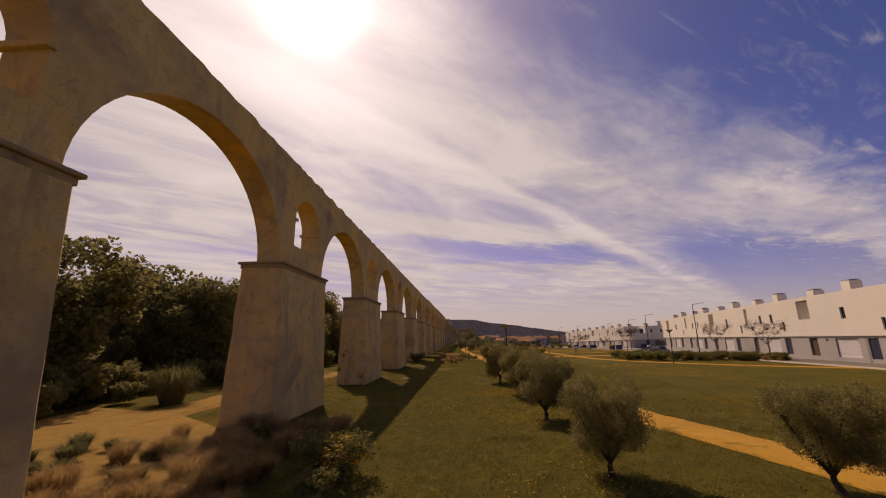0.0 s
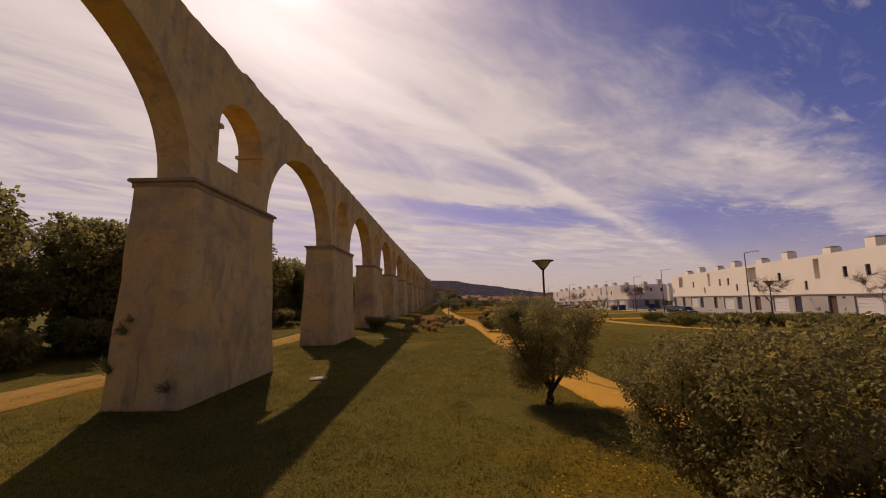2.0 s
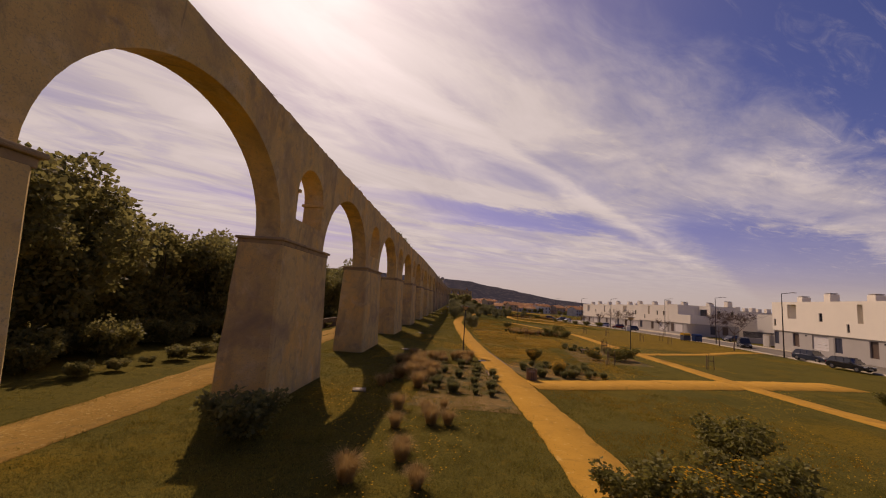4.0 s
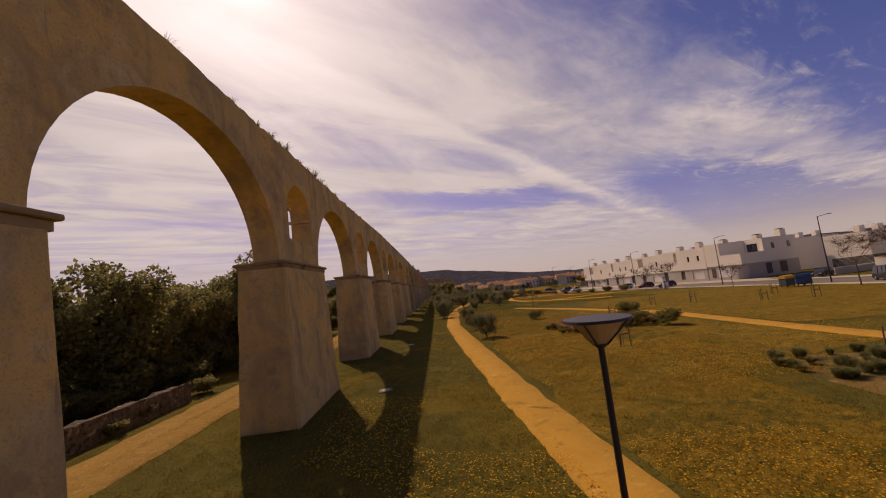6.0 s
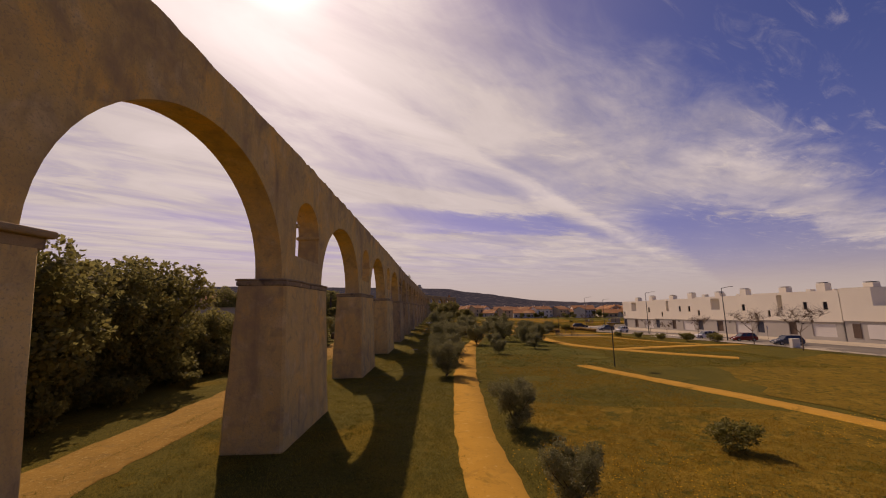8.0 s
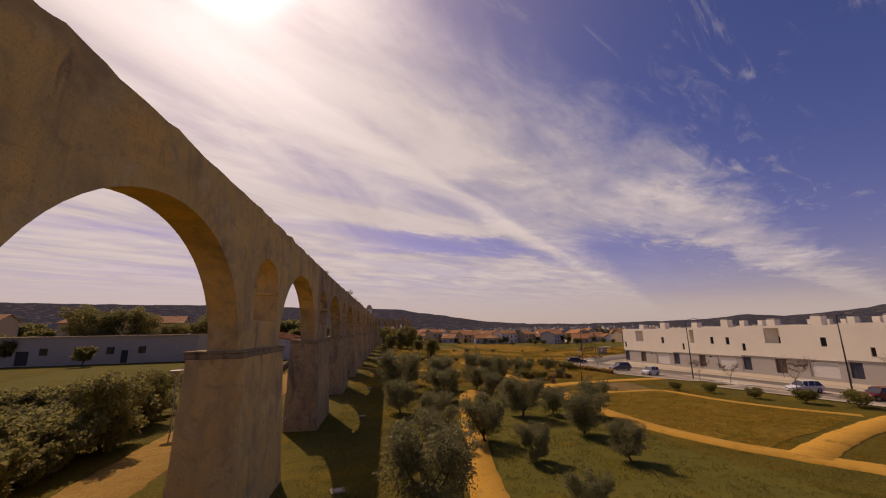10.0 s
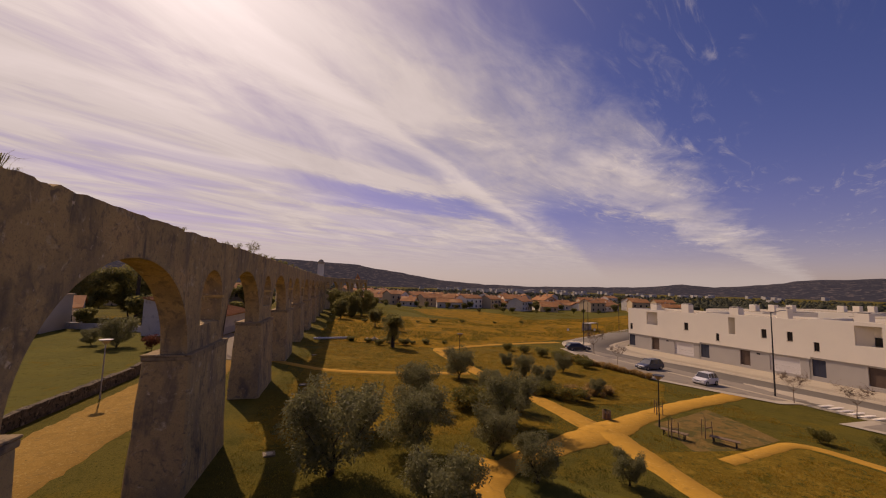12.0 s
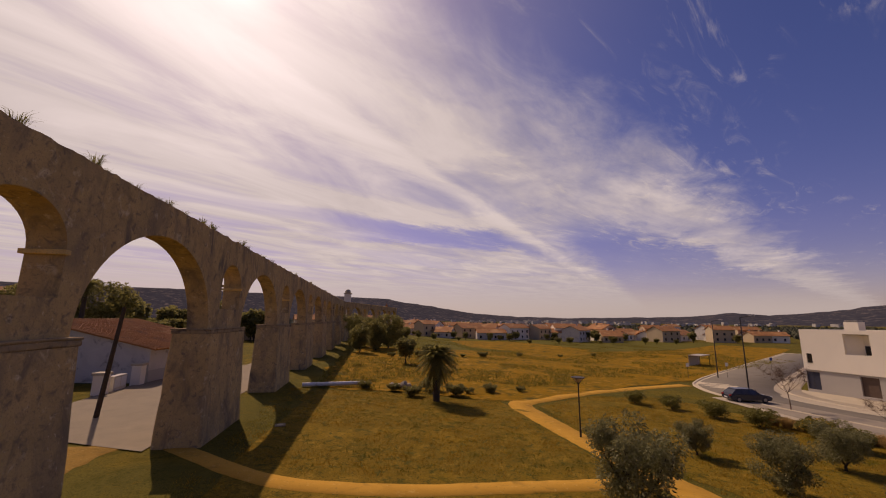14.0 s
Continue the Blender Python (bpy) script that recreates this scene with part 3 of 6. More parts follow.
patch("flower_meadow", [(11.4, 84), (18, 84), (19.3, 97), (28.4, 99), (28.9, 120), (26, 134), (12, 136), (9.6, 124), (10.4, 104)], MEADOW, -0.018, "ochre flowering meadow between the paths", "grass", wobble=1.2)
patch("mown_meadow", [(2.2, 197), (13, 199), (23, 199), (22.4, 217), (21.6, 238), (12, 241), (3.4, 242), (2.4, 222)], MEADOW, -0.016, "mown ochre and green meadow", "grass", wobble=0.8)
patch("dry_grass", [(30.5, 122), (31, 106), (44, 106), (58, 117), (62, 130), (62.5, 150), (58, 164), (44, 156), (33, 150), (28, 138)], MEADOW, -0.014, "dry brown grass beside the street", "grass", wobble=1.5)
patch("meadow_strip", [(9, 304), (42, 311), (115, 327), (172, 360), (150, 402), (60, 402), (20, 396), (9, 340)], LAWN, 0.05, "strip of darker green meadow", "field", wobble=2)
ribbon("path_diagonal", [(27, 197, 1.3), (26.3, 205.5, 1.0), (25.2, 212.5, 1.0), (23.8, 220, 1.0), (23.2, 228, 1.0), (22.8, 237, 1.1), (34.5, 244, 0.8), (46, 249.4, 0.8), (57, 254, 0.9)], DIRT, 0.012, "ochre sandy footpath bending towards the road", "path")
ribbon("path_cross", [(-3.2, 226, 0.5), (0, 223, 0.5), (5.1, 219, 0.55), (10.8, 218, 0.6), (23.6, 218.4, 0.6)], DIRT, 0.016, "narrow ochre sandy footpath", "path")
ribbon("path_plaza", [(13.6, 188.5, 0.7), (15.8, 193.0, 0.8), (22, 196, 1.0), (27, 198, 1.6), (32, 200.6, 1.0), (40, 204, 1.0), (56, 209, 1.3)], DIRT, 0.02, "wide ochre sandy footpath meeting others", "path")
ribbon("path_south", [(27.5, 199, 1.1), (26.4, 190, 0.9), (25.9, 182, 0.9), (26.5, 175, 0.95), (28.5, 169.8, 1.0), (31.2, 166.6, 1.1), (35, 162.5, 1.2), (42, 157, 1.2)], DIRT, 0.024, "ochre sandy footpath curving through grass", "path")
ribbon("path_edge", [(31, 192, 0.5), (42, 194.6, 0.5), (43.5, 186.4, 0.5), (46.5, 181, 0.5), (51, 176.8, 0.6)], DIRT, 0.016, "thin sandy path beside parking", "path")
ribbon("path_branch", [(30.5, 166.4, 1.1), (38.2, 170.3, 1.0), (49, 175, 1.0), (58, 178, 1.0)], DIRT, 0.028, "straight sandy footpath to the road", "path")
ribbon("path_middle", [(20, 152, 0.7), (26, 137, 0.75), (30.4, 122, 0.8), (29.8, 107, 0.8), (29.8, 100, 0.8), (30, 90, 0.8), (29.8, 80, 0.8), (31, 67, 0.8), (34.5, 58.5, 0.8), (40, 50.5, 0.8), (50, 42, 0.8), (64, 36, 0.8)], DIRT, 0.016, "pale sandy footpath winding across the meadow", "path")
ribbon("path_branch", [(29.4, 96, 0.6), (34, 98.6, 0.65), (42, 103.5, 0.65), (52, 112, 0.65), (60, 117, 0.65)], DIRT, 0.02, "narrow pale footpath to the street", "path")
ribbon("path_cross", [(11.6, 72.6, 1.2), (14.3, 73.2, 1.15), (18.4, 74.9, 1.25), (23.8, 77.0, 1.4), (32, 80, 1.5), (42, 83, 1.5)], DIRT, 0.014, "wide sandy footpath branching off", "path")
ribbon("track", [(-9, -20, 1.6), (-6.8, 5, 1.6), (-7.4, 20, 1.5), (-7.0, 32, 1.4), (-5.6, 44, 1.3), (-4.8, 52, 1.2), (-5.4, 66, 1.3), (-6.2, 78, 1.6), (-6.4, 90, 1.6), (-6.6, 110, 1.6), (-6.8, 130, 1.6), (-7.2, 150, 1.6), (-8.4, 170, 1.8),
                 (-9.0, 186, 2.2), (-9.2, 200, 2.6), (-8.6, 215, 3.2), (-7.6, 226, 3.8)], GRAVEL, 0.01, "pale dusty track beside the aqueduct", "track")
patch("lane", [(-14.5, 229), (-2.6, 223.5), (-2.6, 236), (-2.4, 300), (-8, 300), (-9, 262), (-14.8, 246)], LANE, 0.03, "pale paved village lane", "lane", wobble=0.15)

for line in ([(12.6, 76.0), (12.05, 79.2), (11.5, 83), (11.05, 87), (10.7, 91)], [(10.55, 71.5), (10.1, 76), (9.9, 79.5)]):
    ribbon("path_edging", [(x, y, 0.02) for x, y in line], WOOD, 0.05, "thin wooden edging along the sandy path", "edging", rough=0.0)

# road with its kerbs, pavement and parking
road_line = [(43.0, -40), (48.0, 0), (52.0, 30), (55.0, 60), (61, 95), (66, 128), (66.5, 150), (65.5, 165), (62.5, 190), (60.0, 210), (57.6, 228), (56.0, 240), (57.5, 248), (63, 254), (78, 264), (98, 277), (150, 310)]


def offset_line(line, d):
    out = []
    for i, (x, y) in enumerate(line):
        a, b = line[max(0, i - 1)], line[min(len(line) - 1, i + 1)]
        t = Vector((b[0] - a[0], b[1] - a[1])).normalized()
        out.append((x + t.y * d, y - t.x * d))
    return out


ribbon("pavement", [(x + 3.2, y, 6.6) for x, y in road_line], PAVING, 0.05, "pale paving beside the street", "pavement", rough=0.0)
ribbon("road", [(x + 1.5, y, 4.6) for x, y in road_line], ASPHALT, 0.065, "grey asphalt street", "road", rough=0.0)
patch("pavement", [(68, 160), (79.3, 160), (71.3, 249), (66, 250), (59, 249), (62, 225), (65, 205), (67, 180)], PAVING, 0.045, "pale paving in front of the terraced houses", "pavement", wobble=0.0)
patch("pavement", [(50.2, 243), (47.6, 229), (47.3, 216.5), (50.6, 210), (54.0, 204.2), (62, 203.5), (60, 222), (57, 243)], PAVING, 0.056, "pale kerb strip round the parking bays", "pavement", wobble=0.0)
patch("pavement", [(52.2, 198), (56.8, 185.4), (61.2, 171), (65, 166.4), (66, 168), (64, 190), (62.4, 199)], PAVING, 0.058, "pale kerb strip round the parking bays", "pavement", wobble=0.0)
patch("parking", [(51.0, 241), (48.6, 228), (48.4, 217), (51.6, 211), (55.0, 205.5), (61.5, 204.5), (59.0, 222), (56.5, 241)], PARKING, 0.072, "asphalt parking bays beside the street", "parking", wobble=0.05)
patch("parking", [(53.5, 197), (58.0, 186), (62.5, 172), (66, 168), (63.6, 190), (62.0, 198)], PARKING, 0.075, "asphalt parking bays with parked cars", "parking", wobble=0.05)
for i in range(6):
    part_line = [(57.0 + 0.9 * j - 0.05 * i, 203 + 0.1 * j - i * 0.9) for j in range(8)]
    ribbon("crossing_stripe", [(x, y, 0.22) for x, y in part_line], WHITE, 0.082, "worn white zebra crossing stripe", "road marking", rough=0.05)
for k, dd in enumerate((-5.2, 5.6)):
    ribbon("kerb", [(x + 1.5, y, 0.12) for x, y in offset_line(road_line, dd)], PAVING, 0.15, "pale concrete kerb of the street", "kerb", rough=0.0)


# ---- walls with openings ----
def pierced(bm, y0, y1, z0, z1, front, back, holes):
    """A wall across x from front to back, pierced by holes (y0, y1, z0, z1)."""
    ys = sorted({y0, y1, *[h[0] for h in holes], *[h[1] for h in holes]})
    zs = sorted({z0, z1, *[h[2] for h in holes], *[h[3] for h in holes]})

    def solid(i, j):
        if not (0 <= i < len(ys) - 1 and 0 <= j < len(zs) - 1):
            return False
        y, z = (ys[i] + ys[i + 1]) / 2, (zs[j] + zs[j + 1]) / 2
        return not any(h[0] < y < h[1] and h[2] < z < h[3] for h in holes)

    def quad(*p):
        bm.faces.new([bm.verts.new(c) for c in p])

    for i in range(len(ys) - 1):
        for j in range(len(zs) - 1):
            if not solid(i, j):
                continue
            a, b, c, d = ys[i], ys[i + 1], zs[j], zs[j + 1]
            quad((front, b, c), (front, a, c), (front, a, d), (front, b, d))
            quad((back, a, c), (back, b, c), (back, b, d), (back, a, d))
            if not solid(i - 1, j):
                quad((front, a, c), (back, a, c), (back, a, d), (front, a, d))
            if not solid(i + 1, j):
                quad((back, b, c), (front, b, c), (front, b, d), (back, b, d))
            if not solid(i, j - 1):
                quad((front, a, c), (front, b, c), (back, b, c), (back, a, c))
            if not solid(i, j + 1):
                quad((front, b, d), (front, a, d), (back, a, d), (back, b, d))
    bmesh.ops.remove_doubles(bm, verts=bm.verts, dist=0.0005)
    bmesh.ops.recalc_face_normals(bm, faces=bm.faces)


def window_part(ob, y0, y1, z0, z1, x):
    bm = bmesh.new()
    w = 0.07
    add_box(bm, x, x + 0.08, y0, y1, z0, z0 + w)
    add_box(bm, x, x + 0.08, y0, y1, z1 - w, z1)
    add_box(bm, x, x + 0.08, y0, y0 + w, z0 + w, z1 - w)
    add_box(bm, x, x + 0.08, y1 - w, y1, z0 + w, z1 - w)
    if y1 - y0 > 1.6:
        add_box(bm, x, x + 0.08, (y0 + y1 - w) / 2, (y0 + y1 + w) / 2, z0 + w, z1 - w)
    fr = part("window_frame", bm, METAL, ob)
    part("pane", box_bm(x + 0.03, x + 0.05, y0 + w, y1 - w, z0 + w, z1 - w), GLASS_DARK, fr)
    part("sill", box_bm(x - 0.2, x, y0 - 0.06, y1 + 0.06, z0 - 0.06, z0 - 0.003), PAVING, ob)


def terraced_house(m, width, kind, lift, group):
    """One unit; local +x goes into the house, +y along the street."""
    ob = new("terraced_house")
    ob.matrix_basis = m
    tagged(ob, "white two storey terraced house with grey ground floor" if kind else "white terraced house with loggia over grey ground floor", "house", group)
    W, D, SPL, H = width, 11.0, 2.75 + lift, 8.4 + lift
    u = lambda f: f * W
    wide = kind == 0
    blue, brown, garage = (u(0.90), u(0.995)), ((u(0.53), u(0.64)) if wide else (u(0.49), u(0.585))), (u(0.08), u(0.32))
    bm = bmesh.new()
    pierced(bm, 0, W, -1.5, SPL, 0.18, 0.45, [(*blue, 0.05 + lift, 2.45 + lift), (*brown, 0.05 + lift, 2.5 + lift), (*garage, 0.05 + lift, 2.45 + lift)])
    part("ground_floor", bm, GREY, ob)
    loggia = (u(0.54), u(0.70), 5.2 + lift, 7.9 + lift) if wide else (u(0.615), u(0.68), 5.0 + lift, 7.9 + lift)
    wins = [(u(0.13), u(0.18), 5.0 + lift, 6.4 + lift), (u(0.93), u(0.97), 3.7 + lift, 5.0 + lift)] if wide else [(u(0.12), u(0.165), 5.0 + lift, 6.4 + lift), (u(0.33), u(0.375), 5.0 + lift, 6.4 + lift), (u(0.78), u(0.815), 3.5 + lift, 4.8 + lift)]
    bm = bmesh.new()
    pierced(bm, 0, W, SPL, H, 0.0, 0.35, [loggia, *wins])
    part("upper_wall", bm, WHITE, ob)
    part("loggia_back", box_bm(1.6, 1.75, loggia[0] - 0.3, loggia[1] + 0.3, SPL, H), WHITE, ob)
    part("loggia_floor", box_bm(0.35, 1.6, loggia[0] - 0.3, loggia[1] + 0.3, loggia[2] - 0.25, loggia[2] - 0.05), WHITE, ob)
    part("loggia_cheek", box_bm(0.35, 1.6, loggia[0] - 0.3, loggia[0] - 0.15, loggia[2], H), WHITE, ob)
    bm = bmesh.new()
    far = loggia[1] - (1.3 if wide else 0.5)
    plan = ((0.35, loggia[1]), (1.58, far), (1.58, loggia[1] + 0.15), (0.35, loggia[1] + 0.15))
    lo, hi = ([bm.verts.new((a, b, z)) for a, b in plan] for z in (loggia[2] - 0.04, H - 0.36))
    for q in (lo[::-1], hi, *[(lo[i], lo[(i + 1) % 4], hi[(i + 1) % 4], hi[i]) for i in range(4)]):
        bm.faces.new(q)
    bmesh.ops.recalc_face_normals(bm, faces=bm.faces)
    part("slanted_cheek", bm, WHITE, ob)
    window_part(ob, loggia[0] - 0.1, far - 0.1, loggia[2] + 0.02, loggia[2] + 1.2, 1.45)
    for w in wins:
        window_part(ob, *w, 0.16)
    part("side_wall", box_bm(0.18, D, -0.0, 0.25, -1.5, SPL), GREY, ob)
    part("side_wall", box_bm(0.35, D, 0.0, 0.25, SPL, H), WHITE, ob)
    part("side_wall", box_bm(0.35, D, W - 0.25, W, -1.5, H), WHITE, ob)
    part("back_wall", box_bm(D, D + 0.3, 0, W, -1.5, H), WHITE, ob)
    part("roof", box_bm(0.35, D, 0.25, W - 0.25, H - 0.6, H - 0.35), PAVING, ob)
    d1 = part("double_door", box_bm(0.30, 0.36, *blue, 0.05 + lift, 2.45 + lift, bevel=0.01), DARK_DOOR, ob)
    part("door_gap", box_bm(0.285, 0.302, (blue[0] + blue[1]) / 2 - 0.015, (blue[0] + blue[1]) / 2 + 0.015, 0.06 + lift, 2.44 + lift), METAL, d1)
    d2 = part("front_door", box_bm(0.40, 0.46, *brown, 0.05 + lift, 2.5 + lift, bevel=0.01), BROWN_DOOR, ob)
    part("handle", box_bm(0.36, 0.40, brown[0] + 0.2, brown[0] + 0.24, 1.0 + lift, 1.4 + lift), METAL, d2)
    bm = bmesh.new()
    for i in range(5):
        add_box(bm, 0.34, 0.40, garage[0], garage[1], 0.05 + lift + i * 0.48, 0.51 + lift + i * 0.48, bevel=0.008)
    part("garage_door", bm, DOOR_WHITE, ob)
    part("vent", box_bm(0.15, 0.178, u(0.40), u(0.43), 2.15 + lift, 2.4 + lift), METAL, ob)
    for cy, ch in ((u(0.22), 1.5), (u(0.66), 1.1)):
        c = part("chimney", box_bm(2.2, 3.6, cy, cy + 1.6, H - 0.4, H + ch, bevel=0.02), WHITE, ob)
        part("cowl", box_bm(2.3, 3.5, cy + 0.1, cy + 1.5, H + ch + 0.10, H + ch + 0.2), GREY, c)
        part("cowl_foot", box_bm(2.5, 3.3, cy + 0.3, cy + 1.3, H + ch, H + ch + 0.10), METAL, c)
    return ob


row_a = math.degrees(math.atan2(8, 85))
for k in range(1, 5):
    y = 163 + 17.0 * k
    terraced_house(pose(79 - 8 * (17.0 * k) / 85, y, -0.6 - 0.27 * k, 0, 0, row_a), 17.08, k % 2, 0.0, "row of white terraced houses")
row_b = math.degrees(math.atan2(-15, 73.4))
for k in range(8):
    d = 17.0 * k
    terraced_house(pose(73.5 - 0.2002 * (d + 17.0), 132 - 0.9797 * (d + 17.0), 0.15, 0, 0, row_b), 17.0, k % 2, 0.0, "row of white terraced houses")
# end house: a rounded grey ground floor, and an open corner terrace cut out of its white upper storey
def prism(plan, z0, z1):
    bm = bmesh.new()
    lo, hi = ([bm.verts.new((x, y, z)) for x, y in plan] for z in (z0, z1))
    n = len(plan)
    for q in (lo[::-1], hi, *[(lo[i], lo[(i + 1) % n], hi[(i + 1) % n], hi[i]) for i in range(n)]):
        bm.faces.new(q)
    bmesh.ops.recalc_face_normals(bm, faces=bm.faces)
    return bm


ob = tagged(new("corner_house"), "white corner house with open terrace and rounded grey ground floor", "house")
ob.matrix_basis = pose(79, 163, -0.6, 0, 0, row_a)
south, north, deep, r = 6.4, 16.95, 15.5, 2.2
bend = [(0.2 + r - r * math.sin(t), south + 0.2 + r - r * math.cos(t)) for t in [math.pi / 2 * i / 10 for i in range(11)]]
part("ground_floor", prism([(deep, south + 0.2), *bend, (0.2, north), (deep, north)], -1.5, 2.75), GREY, ob)
part("upper_wall", prism([(deep, south), (0, south), (0, north), (deep, north)], 2.752, 4.9), WHITE, ob)
for plan in ([(0, south), (6.4, south), (6.4, south + 0.25), (0.25, south + 0.25)], [(0, south), (0.25, south + 0.25), (0.25, 12.2), (0, 12.2)]):
    part("parapet", prism(plan, 4.902, 5.35), WHITE, ob)
part("upper_storey", prism([(0, 12.2), (6.4, 11.4), (6.4, south), (deep, south), (deep, north), (0, north)], 4.902, 8.4), WHITE, ob)
part("roof_edge", prism([(0.3, 12.6), (6.7, 11.8), (6.7, south + 0.3), (deep - 0.3, south + 0.3), (deep - 0.3, north - 0.3), (0.3, north - 0.3)], 8.402, 8.46), PAVING, ob)
slide = part("terrace_door", box_bm(6.3, 6.38, 7.9, 10.6, 4.95, 7.3, bevel=0.01), METAL, ob)
for y0 in (7.98, 9.3):
    part("pane", box_bm(6.27, 6.298, y0, y0 + 1.22, 5.05, 7.2), GLASS_DARK, slide)
part("garage_door", box_bm(0.12, 0.19, 10.2, 13.6, -0.1, 2.2, bevel=0.01), DOOR_WHITE, ob)
part("front_door", box_bm(0.12, 0.19, 14.6, 15.8, -0.1, 2.3, bevel=0.01), BROWN_DOOR, ob)
for x0, x1, mt in ((6.4, 7.9, DARK_DOOR), (10.2, 12.0, BROWN_DOOR)):
    part("side_door", box_bm(x0, x1, south + 0.12, south + 0.19, -0.1, 2.4, bevel=0.01), mt, ob)
for x0, z0 in ((8.6, 5.7), (12.9, 5.7)):
    fr = part("window_frame", box_bm(x0, x0 + 0.8, south - 0.03, south + 0.03, z0, z0 + 1.4, bevel=0.01), METAL, ob)
    part("pane", box_bm(x0 + 0.07, x0 + 0.73, south - 0.045, south - 0.032, z0 + 0.07, z0 + 1.33), GLASS_DARK, fr)
for x0, y0, ch in ((8.0, 9.0, 1.0), (3.2, 14.0, 0.9), (12.6, 7.2, 1.7)):
    c = part("chimney", box_bm(x0, x0 + 1.5, y0, y0 + 1.5, 8.4, 8.4 + ch, bevel=0.02), WHITE, ob)
    part("cowl", box_bm(x0 + 0.05, x0 + 1.45, y0 + 0.05, y0 + 1.45, 8.5 + ch, 8.6 + ch), METAL, c)
    part("cowl_foot", box_bm(x0 + 0.3, x0 + 1.2, y0 + 0.3, y0 + 1.2, 8.4 + ch, 8.5 + ch), METAL, c)
# gardens along the side street
garden = tagged(new("garden_fence"), "dark slatted garden fence on a low grey wall", "fence")
garden.matrix_basis = pose(80.5, 150.5, -0.9, 0, 0, 0)
part("plinth", box_bm(0, 14, 0, 0.25, -1, 0.9), GREY, garden)
for i in range(7):
    part("slat", box_bm(0, 14, 0.05, 0.12, 1.0 + i * 0.22, 1.18 + i * 0.22), METAL, garden)
kerb_wall = tagged(new("garden_wall"), "curved low grey garden wall at the street corner", "wall")
kerb_wall.matrix_basis = pose(78.0, 139.0, -1.0)
arc = [(7 - 7 * math.cos(t), 6 * math.sin(t)) for t in [math.pi / 2 * i / 12 for i in range(13)]]
part("wall", prism([*arc, *[(7 - 6.75 * math.cos(t), 5.75 * math.sin(t)) for t in [math.pi / 2 * (12 - i) / 12 for i in range(13)]]], -0.5, 2.3), GREY, kerb_wall)
part("coping", prism([*[(7 - 7.05 * math.cos(t), 6.05 * math.sin(t)) for t in [math.pi / 2 * i / 12 for i in range(13)]], *[(7 - 6.7 * math.cos(t), 5.7 * math.sin(t)) for t in [math.pi / 2 * (12 - i) / 12 for i in range(13)]]], 2.302, 2.38), PAVING, kerb_wall)
for hx, hy, hw, hd, hh in ((97, 158, 14, 9, 7.2), (104, 146, 18, 10, 8.0), (100, 180, 16, 14, 8.0), (92, 205, 20, 14, 8.2), (90, 232, 18, 12, 8.0), (98, 120, 20, 14, 8.4), (112, 200, 16, 20, 8.3), (116, 232, 18, 16, 8.1)):
    ob = base_of("white_house", hx, hy, -1.0, 5, "white flat roofed house behind the terrace", "house", "white houses behind")
    part("wall", box_bm(0, hw, 0, hd, -0.5, hh, bevel=0.03), WHITE, ob)
    part("roof", box_bm(0.3, hw - 0.3, 0.3, hd - 0.3, hh, hh + 0.12), PAVING, ob)
    for i in range(3):
        part("chimney", box_bm(1 + i * hw / 3, 2.4 + i * hw / 3, 2, 3.2, hh + 0.12, hh + 1.5, bevel=0.02), WHITE, ob)


# ---- foliage ----
def leaf_cloud(rng, count, blobs, size, slim, mat, name, droop=0.2):
    """Small single leaves scattered on the shells of several uneven clumps."""
    total = sum(b[3] ** 2 for b in blobs)
    verts, faces = [], []
    for bx, by, bz, br in blobs:
        n = int(count * br * br / total)
        for _ in range(n):
            d = Vector((rng.gauss(0, 1), rng.gauss(0, 1), rng.gauss(0, 1))).normalized()
            r = br * (0.45 + 0.62 * rng.random() ** 0.6)
            r *= 0.82 + 0.36 * noise.noise(d * 1.7 + Vector((bx * 3, by * 3, bz * 3)))
            c = Vector((bx, by, bz)) + d * r
            c.z = bz + (c.z - bz) * 0.85
            a = (d * 0.6 + Vector((rng.gauss(0, 0.7), rng.gauss(0, 0.7), rng.gauss(0, 0.6) - droop))).normalized()
            s = a.cross(Vector((rng.gauss(0, 1), rng.gauss(0, 1), rng.gauss(0, 1)))).normalized()
            l = size * (0.7 + 0.6 * rng.random())
            k = len(verts)
            verts += [c, c + a * l * 0.5 + s * l * slim, c + a * l, c + a * l * 0.5 - s * l * slim]
            faces.append((k, k + 1, k + 2, k + 3))
    return mesh_of(name, verts, faces, mat)


